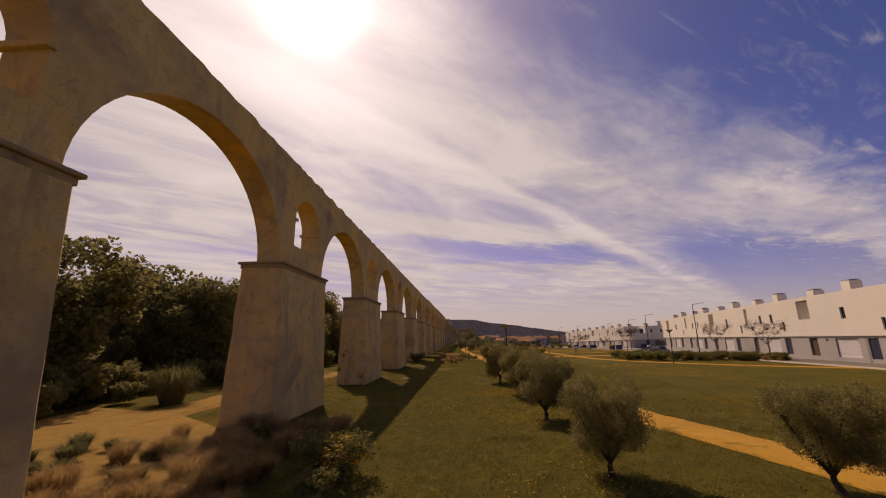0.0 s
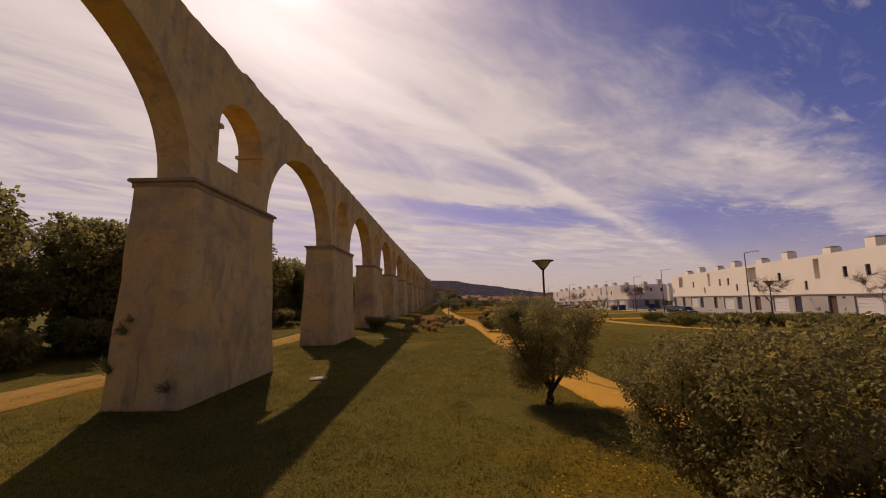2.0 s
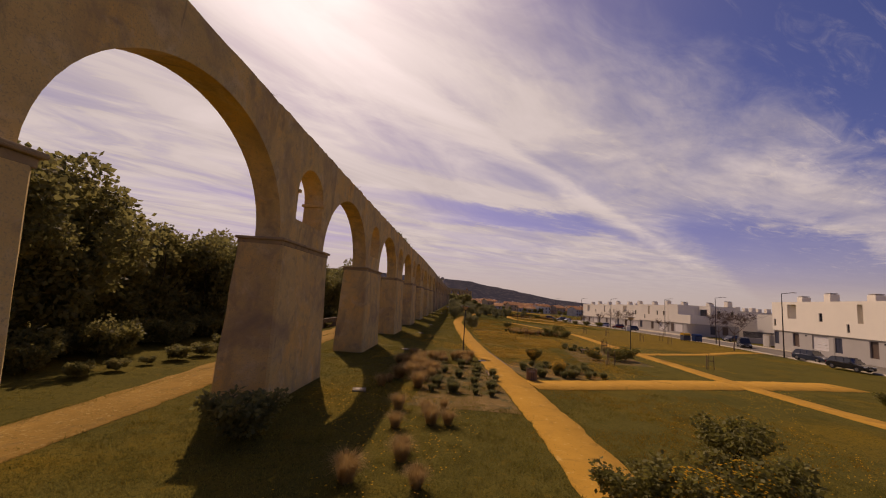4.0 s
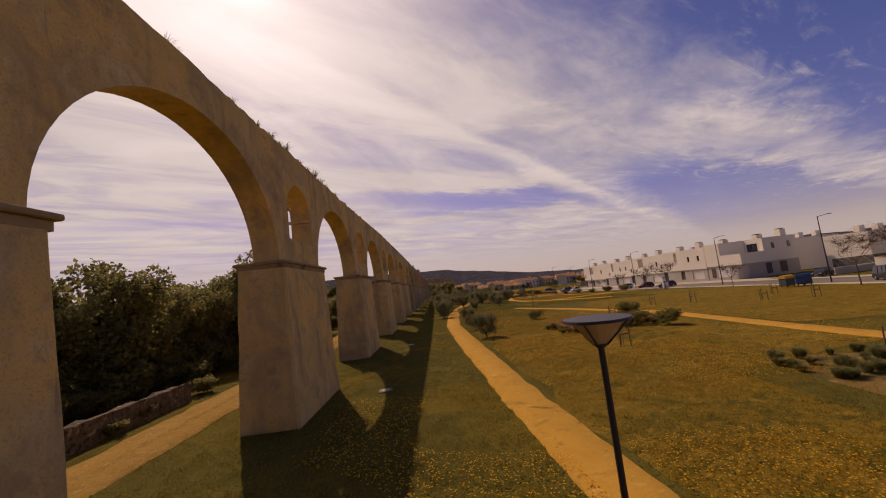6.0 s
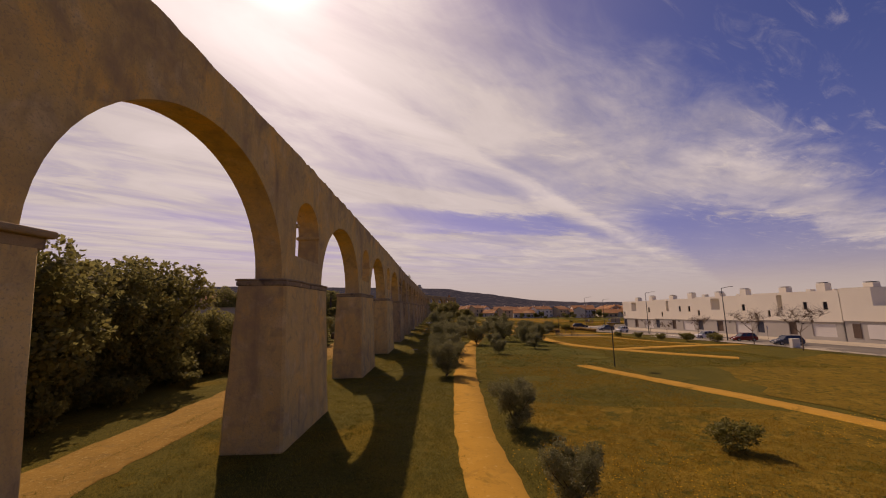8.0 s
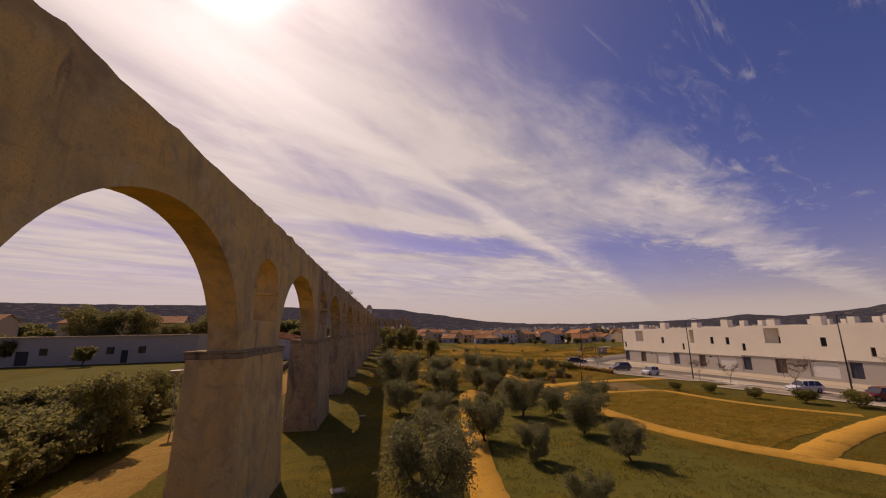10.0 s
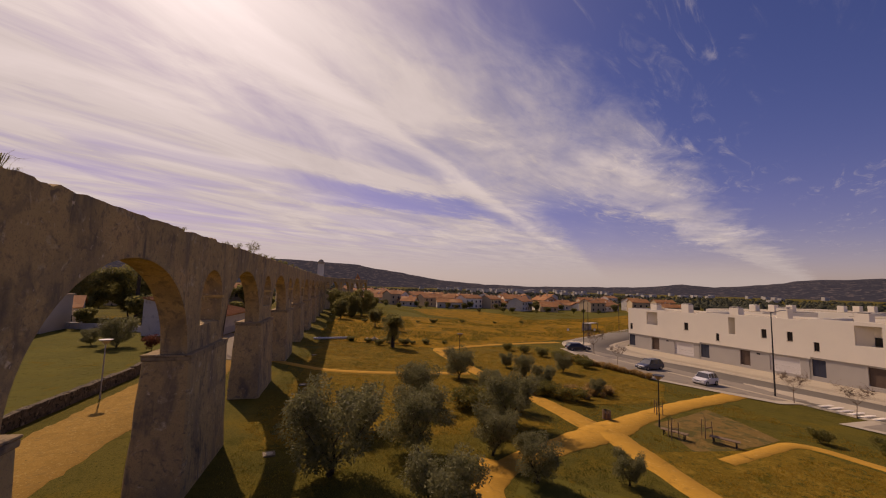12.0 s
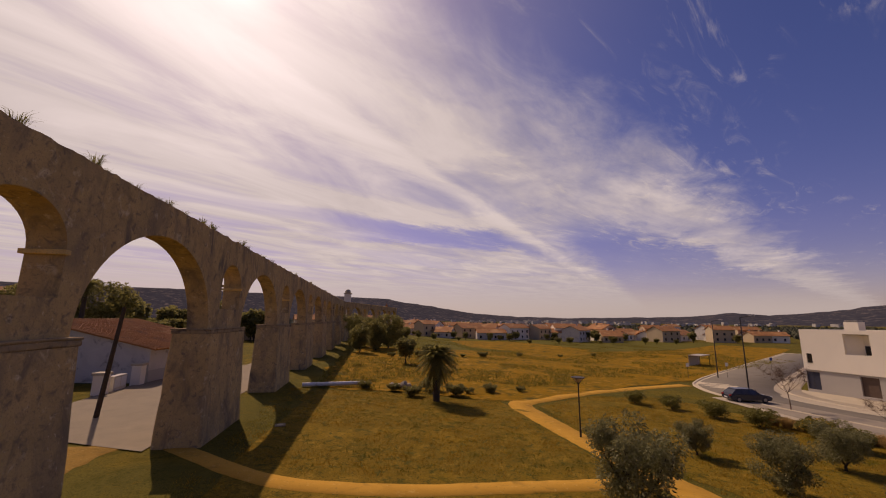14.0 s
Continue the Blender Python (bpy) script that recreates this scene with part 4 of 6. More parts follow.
def limb_mesh(rng, height, radius, forks, spread, mat, name, lean=0.15, fork_at=0.4):
    bm = bmesh.new()
    tips = []
    p, r = Vector((0, 0, -0.1)), radius
    segs = 4
    for i in range(segs):
        q = p + Vector((rng.gauss(0, lean) * height / segs, rng.gauss(0, lean) * height / segs, height * fork_at / segs + 0.02))
        tube(bm, p, q, r, r * 0.88, 8, cap=(i == 0))
        p, r = q, r * 0.88
    for k in range(forks):
        a = 6.2832 * (k + 0.5 * rng.random()) / forks
        u, s = p.copy(), r * 0.72
        for i in range(4):
            v = u + Vector((math.cos(a) * spread / 4 * (1 + 0.5 * rng.random()), math.sin(a) * spread / 4 * (1 + 0.5 * rng.random()), height * (1 - fork_at) / 4 * (0.7 + 0.3 * rng.random())))
            tube(bm, u, v, s, s * 0.7, 6, cap=False)
            u, s = v, s * 0.7
            a += rng.gauss(0, 0.5)
            if i >= 1:
                w = u + Vector((rng.gauss(0, 0.3), rng.gauss(0, 0.3), 0.25 + 0.2 * rng.random())) * spread * 0.7
                tube(bm, u, w, s * 0.7, s * 0.2, 5, cap=False)
                tips.append(w)
        tips.append(u)
    me = bpy.data.meshes.new(name)
    bm.to_mesh(me)
    bm.free()
    me.materials.append(mat)
    me.shade_smooth()
    return me, tips


def tree_model(seed, name, height, radius, crown_r, leaves, leaf, slim, leaf_mat, label, category, group, forks=4, fork_at=0.35, bark=None, low=0.0, fill=0.45, clumps=22):
    """A tree with trunk and a crown of uneven leafy clumps; returned as a thing that is copied into place."""
    rng = random.Random(seed)
    ob = tagged(new(name), label, category, group)
    me, tips = limb_mesh(rng, height * 0.85, radius, forks, crown_r * 0.7, bark or BARK, "trunk", 0.08, fork_at)
    attach("trunk", me, ob)
    foot = max(low, height * fill * 0.55)
    mid, tall = (height + foot) / 2, (height - foot) / 2
    blobs = [(t.x * 0.9, t.y * 0.9, min(max(t.z, foot + 0.1), height), crown_r * (0.24 + 0.12 * rng.random())) for t in tips]
    for i in range(clumps):
        d = Vector((rng.gauss(0, 1), rng.gauss(0, 1), rng.gauss(0.05, 1))).normalized()
        if i % 4 == 0:
            d.z = -abs(d.z) - 0.25
            d.normalize()
        lump = (0.80 + 0.40 * noise.noise(d * 1.3 + Vector((seed * 1.7, 0, 0)))) * rng.uniform(0.45, 1.0) ** 0.5
        blobs.append((d.x * crown_r * lump, d.y * crown_r * lump, max(foot, mid + d.z * tall * lump), crown_r * rng.uniform(0.20, 0.36)))
    attach("crown", leaf_cloud(rng, leaves, blobs, leaf, slim, leaf_mat, "crown"), ob)
    return ob


OLIVES = [tree_model(10 + i, "olive_tree", 2.8, 0.10, 1.42, 12000, 0.115, 0.2, OLIVE, "small olive tree with dull green leaves on grass", "tree", "olive trees of the park", 6, 0.14, fill=0.12, clumps=34) for i in range(5)]
OLIVES_NEAR = [tree_model(14 + i, "olive_tree", 2.8, 0.11, 1.30, 40000, 0.056, 0.24, YOUNG_LEAF, "small rounded evergreen tree with dull green leaves", "tree", "young trees beside the path", 6, 0.14, fill=0.15, clumps=34) for i in range(3)]
SHRUBS = [tree_model(40 + i, "leafy_shrub", 0.9, 0.03, 0.62, 2800, 0.075, 0.3, LEAF_LIGHT, "rounded leafy green shrub in a bed", "shrub", "shrubs of the park", 5, 0.06, fill=0.12) for i in range(3)]
OAKS = [tree_model(60 + i, "evergreen_oak", 8.0, 0.22, 3.5, 13500, 0.26, 0.36, DARK_LEAF, "tall dense dark green tree beside the track", "tree", "trees behind the aqueduct", 5, 0.2, low=0.15, fill=0.03, clumps=38) for i in range(5)]
UNDER = [tree_model(70 + i, "undergrowth_bush", 2.0, 0.04, 1.3, 3000, 0.22, 0.33, DARK_LEAF, "dark tangled undergrowth beside the track", "shrub", "undergrowth", 6, 0.08, fill=0.2) for i in range(3)]
FARS = [tree_model(80 + i, "broad_tree", 7.0, 0.25, 2.9, 2600, 0.60, 0.36, DARK_LEAF, "dark green tree among the houses", "tree", "village trees", 4, 0.3) for i in range(3)]


def place(model, x, y, size, seed, used, flat=1.0):
    m = pose(x, y, ground_z(x, y), 0, 0, (seed * 137.5) % 360) @ Matrix.Diagonal((size * flat, size * flat, size, 1))
    if model.name not in used:
        used.add(model.name)
        model.matrix_basis = m
        return model
    return copy_thing(model, m)


USED = set()
olive_spots = [(12.3, 9.9, 0.95), (12.1, 17.2, 1.06), (11.9, 25.5, 0.95), (11.3, 32.0, 1.3), (12.4, 23.9, 1.05), (17.0, 8.6, 0.95), (10.4, 116.4, 0.70), (10.0, 123.5, 0.55), (9.9, 131, 0.7), (6.9, 145, 0.9), (7.0, 152, 0.95),
               (7.2, 161.2, 1.40), (13.6, 160.5, 0.85), (14.1, 167.8, 0.78), (20, 173.3, 0.9), (19.8, 167.3, 0.6), (6.5, 181.8, 1.05), (22.8, 184.8, 0.85), (11.5, 187.6, 1.25), (6.6, 193.4, 1.42),
               (11.8, 195.6, 1.1), (17.8, 191.4, 0.9), (22.9, 190.4, 0.85), (17.6, 184.6, 0.8), (17.4, 179.6, 1.0), (23.8, 179, 0.85), (20.5, 180.1, 0.85), (8.4, 200, 1.4), (13.5, 205.4, 1.35), (20.4, 215.5, 1.05),
               (19.8, 199.8, 1.1), (22.4, 203.5, 0.95), (29.4, 222.4, 0.95), (29.3, 216.8, 1.0), (36.6, 219.5, 0.75), (28.8, 211, 0.7), (33.9, 208.3, 0.62), (8.6, 171, 1.2), (8.9, 176, 1.0), (12.0, 172, 0.9), (16.5, 195, 0.8), (21.5, 208.6, 0.9)]
for i, (x, y, s) in enumerate(olive_spots):
    place(OLIVES_NEAR[i % 3] if y < 40 else OLIVES[i % 5], x, y, s * (1.0 if y < 40 else 1.2), i, USED)
rng = random.Random(5)
shrub_spots = [(44.0, 194.3, 1.2), (46.9, 191.9, 1.3), (49.2, 187.6, 1.4), (52.2, 184.2, 1.4), (55.5, 181.6, 1.4), (17.8, 204.4, 1.5), (19.4, 204.6, 1.5), (21.0, 206.2, 1.3), (28.1, 208.5, 1.1), (29.8, 206.0, 1.2), (28.6, 206.9, 1.1), (26.9, 208.8, 1.0),
               (43.5, 226.1, 1.3), (41.7, 229.1, 1.3), (40.4, 232.4, 1.2), (38.7, 235.6, 1.2), (36.6, 238.3, 1.1), (42.5, 223.2, 1.2), (21.6, 87.6, 0.95), (25.4, 89.3, 1.1), (24.0, 88.2, 0.9), (13.7, 57.4, 1.3), (15.4, 58.2, 1.3), (17.8, 62.3, 1.2), (12.5, 57.9, 1.1),
               (36, 60.6, 1.2), (38.6, 61.5, 1.2), (41, 62, 1.2), (43.4, 62.6, 1.2), (34, 62, 1.1), (25.3, 112, 1.2), (23.6, 114, 1.1), (27, 122, 1.2), (18, 128, 1.0), (5.0, 9.8, 0.95), (4.3, 11.0, 0.8), (4.9, 8.2, 0.6)]
for i, (x, y, s) in enumerate(shrub_spots):
    place(SHRUBS[i % 3], x, y, s, i + 50, USED, 1.15)
for i in range(64):
    y = 10 + i * 2.35 + rng.uniform(-1.0, 1.0)
    size = float(np.interp(y, [0, 20, 40, 60, 80, 88, 93, 98, 104, 121, 126, 144, 149, 158], [0.95, 1.06, 1.10, 1.12, 1.3, 1.35, 1.1, 0.98, 0.88, 0.80, 0.95, 0.92, 0.55, 0.5]))
    back = 3 if 66 < y < 105 else (4 if y < 45 else 0)
    x = (rng.uniform(-25, -17) if i % 2 else rng.uniform(-17.5, -15)) - back
    place(OAKS[i % 5], x, y, size * rng.uniform(0.68, 1.22), i + 100, USED)
for i, (x, y, s) in enumerate([(-30, 76, 1.2), (-32, 66, 1.2), (-34, 40, 1.2), (-36, 26, 1.2), (-34, 58, 1.2), (-12.4, 173, 0.55), (-14.5, 181, 0.45), (-16, 166, 0.45), (-58, 274, 1.7), (-50, 278, 1.6), (-66, 268, 1.6), (-42, 282, 1.4), (-74, 262, 1.5), (-62, 290, 1.7), (6, 285, 0.7), (9.5, 293, 0.8), (12.5, 301, 0.9), (5, 302, 0.85), (15.5, 311, 0.85), (-13.2, 121.5, 1.3), (-14.2, 129, 1.05), (-15.5, 115, 0.8), (-24, 97, 0.7), (-27, 104, 0.65), (-26, 90, 1.0), (-29, 112, 0.6), (-13.5, 158, 0.6), (-14.5, 163, 0.6)]):
    place(OAKS[i % 5], x, y, s, i + 150, USED)
for i in range(88):
    y = 12 + i * 1.8
    place(UNDER[i % 3], -12.4 - (i % 3) * 1.2 + rng.uniform(-1.2, 0.6) - (1.5 if 66 < y < 105 else 0), y, rng.uniform(0.5, 1.1), i + 700, USED)
for i in range(96):
    place(UNDER[i % 3], -15.0 + rng.uniform(-1.6, 0.9), 11 + i * 1.55, rng.uniform(0.75, 1.35), i + 1800, USED, 1.1)
for i in range(22):
    place(UNDER[i % 3], rng.uniform(-10.6, -9.2), 66 + i * 1.9, rng.uniform(0.3, 0.55), i + 860, USED, 1.3)
for i in range(16):
    place(UNDER[i % 3], rng.uniform(-16.5, -11.8), 160 + i * 1.45, rng.uniform(0.9, 1.4), i + 820, USED)
for i, (x, y, s) in enumerate([(-16, 196, 1.25), (-15, 190, 1.4), (-24, 216, 1.0), (-27, 222, 1.0), (-24, 236, 1.5), (-28, 238, 0.8)]):
    place(OLIVES[i % 5], x, y, s, i + 170, USED)
far_spots = [(-22, 262, 0.7), (-26, 272, 0.8), (-34, 266, 0.9), (-40, 258, 0.8), (-48, 270, 1.0), (-56, 276, 0.9), (-66, 272, 1.0), (-30, 282, 0.9), (-38, 292, 1.0), (-75, 285, 1.2), (-88, 280, 1.2), (-95, 262, 1.1), (-22, 290, 0.8), (-18, 312, 0.9), (-26, 320, 0.9), (-110, 290, 1.3), (-70, 306, 1.2), (-54, 318, 1.1), (18.5, 262, 0.8), (14.5, 268, 0.8), (9, 300, 0.8), (14, 320, 0.9), (6, 340, 0.9), (20, 345, 0.8), (-50, 300, 1.0), (-44, 282, 1.1), (-62, 290, 1.1), (-30, 300, 0.9), (-72, 260, 1.1), (-80, 246, 1.0), (-60, 240, 0.9), (52, 385, 0.7), (80, 392, 0.7), (30, 392, 0.6), (42, 396, 0.7), (66, 390, 0.6), (95, 388, 0.7), (136, 384, 0.7), (165, 372, 0.8), (24, 384, 0.6), (180, 362, 0.8), (70, 402, 0.9), (104, 398, 0.8), (112, 380, 0.9), (120, 386, 0.9), (150, 395, 0.8)]
for i in range(40):
    far_spots.append((rng.uniform(-60, 300), rng.uniform(395, 560), rng.uniform(0.6, 1.1)))
for i, (x, y, s) in enumerate(far_spots):
    place(FARS[i % 3], x, y, s, i + 200, USED)


for i in range(70):
    place(UNDER[i % 3], rng.uniform(-34, -14), rng.uniform(146, 186), rng.uniform(0.7, 1.5), i + 1500, USED, 1.3)
for i in range(26):
    place(FARS[i % 3], rng.uniform(8, 150), rng.uniform(352, 400), rng.uniform(0.35, 0.75), i + 1600, USED, 1.15)
for i in range(26):
    place(FARS[i % 3], -150 + i * 4.9 + rng.uniform(-3, 3), rng.uniform(306, 345), rng.uniform(1.2, 1.9), i + 1750, USED, 1.2)
place(UNDER[0], 0.9, 60.6, 0.75, 1700, USED, 1.2)


for i in range(50):
    u, v = rng.random(), rng.random()
    place(SHRUBS[i % 3], 33.5 + 21 * u + 3 * v, 66 - 11 * u + 9 * v, rng.uniform(0.7, 1.15), i + 1900, USED, 1.25)


# ---- palm ----
def palm(x, y, height, stem=0.62, reach=0.38, count=260):
    rng = random.Random(int(x * 7 + y))
    ob = base_of("palm_tree", x, y, label="shaggy palm tree with dead fronds round its trunk", category="palm")
    bm = bmesh.new()
    for i in range(10):
        z0, z1 = height * stem * i / 10 - 0.1, height * stem * (i + 1) / 10 - 0.1
        tube(bm, (0, 0, z0), (0, 0, z1 + 0.05), 0.36, 0.30, 10)
    part("trunk", bm, BARK, ob)
    verts, faces = [], []
    for k in range(count):
        a, up = rng.uniform(0, 6.283), rng.uniform(-1.2, 1.1)
        l = height * reach * rng.uniform(0.7, 1.15)
        p = Vector((math.cos(a) * 0.25, math.sin(a) * 0.25, height * (stem + 0.04) - max(0, -up) * rng.uniform(0, 1.6)))
        d = Vector((math.cos(a) * math.cos(up), math.sin(a) * math.cos(up), math.sin(up)))
        side = d.cross(Vector((0, 0, 1))).normalized()
        for i in range(9):
            c = p + d * l * i / 9 + Vector((0, 0, -0.9)) * (i / 9) ** 2 * l * 0.45
            for s in (-1, 1):
                tip = c + side * s * l * 0.32 * (1 - i / 11) + d * 0.18 * l + Vector((0, 0, -0.12 * l))
                n = len(verts)
                verts += [c, c + d * l * 0.08, tip]
                faces.append((n, n + 1, n + 2))
    attach("fronds", mesh_of("fronds", verts, faces, DARK_LEAF), ob)


palm(15.2, 237.4, 6.2, 0.66, 0.27, 300)
palm(-38, 272, 13.0, 0.88, 0.14, 90)


# ---- tufts, grass and flowers ----
def blades(rng, spots, blade_n, height, spread, width, name, mat, arch=0.5):
    """Bent narrow blades, blade_n round each spot (x, y, size)."""
    dice = np.random.default_rng(rng.randrange(10 ** 6))
    p = np.repeat(np.array(spots, float), blade_n, axis=0)
    n = len(p)
    v = np.clip(p[:, 1], -60, 300)
    z = -0.588 + 0.00514 * v + np.clip(p[:, 0], 0, 62) * (0.010 - 0.00022 * v)
    a, s = dice.uniform(0, 6.283, n), p[:, 2]
    way = np.stack([np.cos(a), np.sin(a), np.zeros(n)], 1)
    side = np.stack([-np.sin(a), np.cos(a), np.zeros(n)], 1) * (width * s * 0.5)[:, None]
    off, turn = spread * s * dice.random(n) ** 0.5, dice.uniform(0, 6.283, n)
    foot = np.stack([p[:, 0] + np.cos(turn) * off, p[:, 1] + np.sin(turn) * off, z], 1)
    tip = foot + way * (height * s * dice.uniform(0.2, 0.9, n))[:, None]
    tip[:, 2] += height * s * dice.uniform(0.6, 1.1, n) * (1 - arch * dice.random(n))
    co = np.stack([foot - side, foot + side, tip], 1).reshape(-1, 3)
    me = bpy.data.meshes.new(name)
    me.vertices.add(3 * n)
    me.vertices.foreach_set("co", co.ravel().astype(np.float32))
    me.loops.add(3 * n)
    me.loops.foreach_set("vertex_index", np.arange(3 * n, dtype=np.int32))
    me.polygons.add(n)
    me.polygons.foreach_set("loop_start", np.arange(0, 3 * n, 3, dtype=np.int32))
    me.update(calc_edges=True)
    me.validate()
    me.materials.append(mat)
    return me


def on_path(x, y):
    line = [(20, 2), (18.6, 10), (16.6, 17), (15.0, 25), (13.4, 34), (12.6, 50), (12.5, 62), (11.7, 73.5), (11.2, 79), (10.5, 87), (9.8, 98), (8.5, 116), (7.9, 130), (8.4, 145), (9.2, 154), (10.6, 168), (13.6, 181), (14.6, 190)]
    for (x0, y0), (x1, y1) in zip(line, line[1:]):
        if min(y0, y1) - 0.5 <= y <= max(y0, y1) + 0.5:
            return abs(x - (x0 + (x1 - x0) * (y - y0) / (y1 - y0))) < 0.85
    return False


rng = random.Random(21)
spots = []
while len(spots) < 105000:
    x, y = rng.uniform(-3, 24), rng.uniform(2, 160)
    if len(spots) % 7 == 0:
        x = rng.choice([rng.uniform(-5.2, -2.4), rng.uniform(-12, -8), rng.uniform(-6.6, -6.2)])
    if on_path(x, y) or (-2.5 < x < 0.3 and (y % 16) < 6.5) or rng.random() < max(0, (abs(x - 8) - 8) / 14):
        continue
    if noise.noise((x * 0.25, y * 0.25, 3)) < -0.42:
        continue
    if 73 < y < 80 and x > 11:
        continue
    spots.append((x, y, rng.uniform(0.5, 1.3)))
yellowed = [p for p in spots if p[0] > 11 and p[1] > 62 and noise.noise((p[0] * 0.2, p[1] * 0.2, 5)) > -0.15]
kept = set(yellowed)
for some, mat, label in (([p for p in spots if p not in kept], BLADE, "short uneven meadow grass"), (yellowed, BLADE_DRY, "short yellowed meadow grass")):
    tagged(new("grass", blades(rng, some, 9, 0.085, 0.20, 0.020, "grass", mat)), label, "grass", kind="stuff")
OTHER_PATHS = [[(27, 197), (26.3, 205.5), (25.2, 212.5), (23.8, 220), (23.2, 228), (22.8, 237), (34.5, 244), (46, 249.4)], [(0, 223), (5.1, 219), (10.8, 218), (23.6, 218.4)], [(14.6, 189.5), (16.5, 193.5), (22, 196), (27, 198), (32, 200.6), (40, 204), (56, 209)],
               [(27, 197), (26.4, 190), (25.9, 182), (26.5, 175), (28.5, 169.8), (31.2, 166.6), (35, 162.5), (42, 157)], [(31, 192), (42, 194.6), (43.5, 186.4), (46.5, 181), (51, 176.8)], [(30.5, 166.4), (38.2, 170.3), (49, 175), (58, 178)]]


def near_other(x, y, gap=1.35):
    for line in OTHER_PATHS:
        for (x0, y0), (x1, y1) in zip(line, line[1:]):
            dx, dy = x1 - x0, y1 - y0
            u = min(1, max(0, ((x - x0) * dx + (y - y0) * dy) / (dx * dx + dy * dy)))
            if (x - x0 - u * dx) ** 2 + (y - y0 - u * dy) ** 2 < gap * gap:
                return True
    return False


spots = [(rng.uniform(1, 52), rng.uniform(150, 242), rng.uniform(0.7, 1.7)) for _ in range(46000)]
spots = [s for s in spots if not on_path(s[0], s[1]) and not near_other(s[0], s[1]) and s[0] < 47 - max(0, s[1] - 205) * 0.1 and not (31 < s[0] < 42.5 and 193 < s[1] < 203) and noise.noise((s[0] * 0.2, s[1] * 0.2, 6)) > -0.35]
dry, green, rest = [], [], []
for sp in spots:
    x, y = sp[0], sp[1]
    grove = 9 < x < 25 and 150 < y < 194 and x > 9 + (y - 150) * 0.14
    right = (x > 25.5 and y > 165) or (y > 198 and noise.noise((x * 0.3, y * 0.3, 1)) > -0.1)
    (green if grove else dry if right else rest).append(sp)
for some, mat, label in ((dry, BLADE_DRY, "short dry brown meadow grass"), (green, BLADE_GREEN, "short dark green grass under olive trees"), (rest, BLADE, "short uneven meadow grass")):
    tagged(new("grass", blades(rng, some, 7, 0.085, 0.24, 0.034, "grass", mat)), label, "grass", kind="stuff")
spots = [(rng.uniform(-46, -14.5), rng.uniform(187, 248), rng.uniform(0.6, 1.3)) for _ in range(9000)]
tagged(new("grass", blades(rng, spots, 6, 0.10, 0.22, 0.035, "grass", BLADE_GREEN)), "mown grass of the garden", "grass", kind="stuff")
spots = []
while len(spots) < 16000:
    x, y = rng.uniform(3, 120), 243 + 130 * rng.random() ** 1.5
    if y > 243 + 1.0 * (x - 20) * 0.45 and not near_other(x, y) and noise.noise((x * 0.08, y * 0.08, 6)) > -0.1:
        spots.append((x, y, rng.uniform(0.6, 1.8)))
tagged(new("meadow_weeds", blades(rng, spots, 5, 0.32, 0.34, 0.07, "meadow_weeds", BLADE)), "tall dry weeds standing in the meadow", "weeds", kind="stuff")


def flower_heads(rng, spots, size, name, mat):
    verts, faces = [], []
    for x, y, z in spots:
        n = len(verts)
        c = Vector((x, y, z))
        for i in range(6):
            a = 6.2832 * i / 6
            verts.append(c + Vector((math.cos(a), math.sin(a), 0.25 * (i % 2))) * size * 0.5)
        verts.append(c + Vector((0, 0, size * 0.3)))
        faces += [(n + i, n + (i + 1) % 6, n + 6) for i in range(6)]
    return mesh_of(name, verts, faces, mat)


fl = []
while len(fl) < 22000:
    x, y = (rng.uniform(1, 34), rng.uniform(4, 135)) if len(fl) % 2 else (rng.uniform(1.5, 22), rng.uniform(74, 118))
    if on_path(x, y) or noise.noise((x * 0.12, y * 0.12, 11)) + (0.25 if 95 < y < 125 and x > 10 else 0) < 0.12:
        continue
    fl.append((x, y, ground_z(x, y) + rng.uniform(0.06, 0.16)))
tagged(new("meadow_flowers", flower_heads(rng, fl, 0.052, "meadow_flowers", YELLOW)), "small yellow meadow flowers in grass", "flowers", kind="stuff")
fl = []
for x, y, r, hh in ((14.4, 81.2, 0.62, 0.98), (15.6, 77.6, 0.6, 0.6)):
    for _ in range(420):
        d = Vector((rng.gauss(0, 1), rng.gauss(0, 1), rng.gauss(0, 0.8))).normalized() * rng.uniform(0.55, 1.2)
        fl.append((x + d.x * r, y + d.y * r, ground_z(x, y) + hh + d.z * 0.45))
for x, y, s in shrub_spots:
    if (x, y) in ((5.0, 9.8), (4.3, 11.0), (43.5, 226.1), (27, 122), (3.6, 13.0), (5.4, 11.4), (4.6, 8.4), (3.1, 16.6), (21.6, 87.6), (25.4, 89.3), (24.0, 88.2), (17.8, 204.4), (19.4, 204.6), (29.8, 206.0), (28.6, 206.9), (13.7, 57.4), (15.4, 58.2)):
        for _ in range(260):
            d = Vector((rng.gauss(0, 1), rng.gauss(0, 1), abs(rng.gauss(0, 0.8)))).normalized()
            fl.append((x + d.x * 0.8 * s, y + d.y * 0.8 * s, ground_z(x, y) + 0.45 * s + d.z * 0.62 * s))
tagged(new("shrub_flowers", flower_heads(rng, fl, 0.075, "shrub_flowers", YELLOW)), "yellow flower heads on the shrubs", "flowers", kind="stuff")


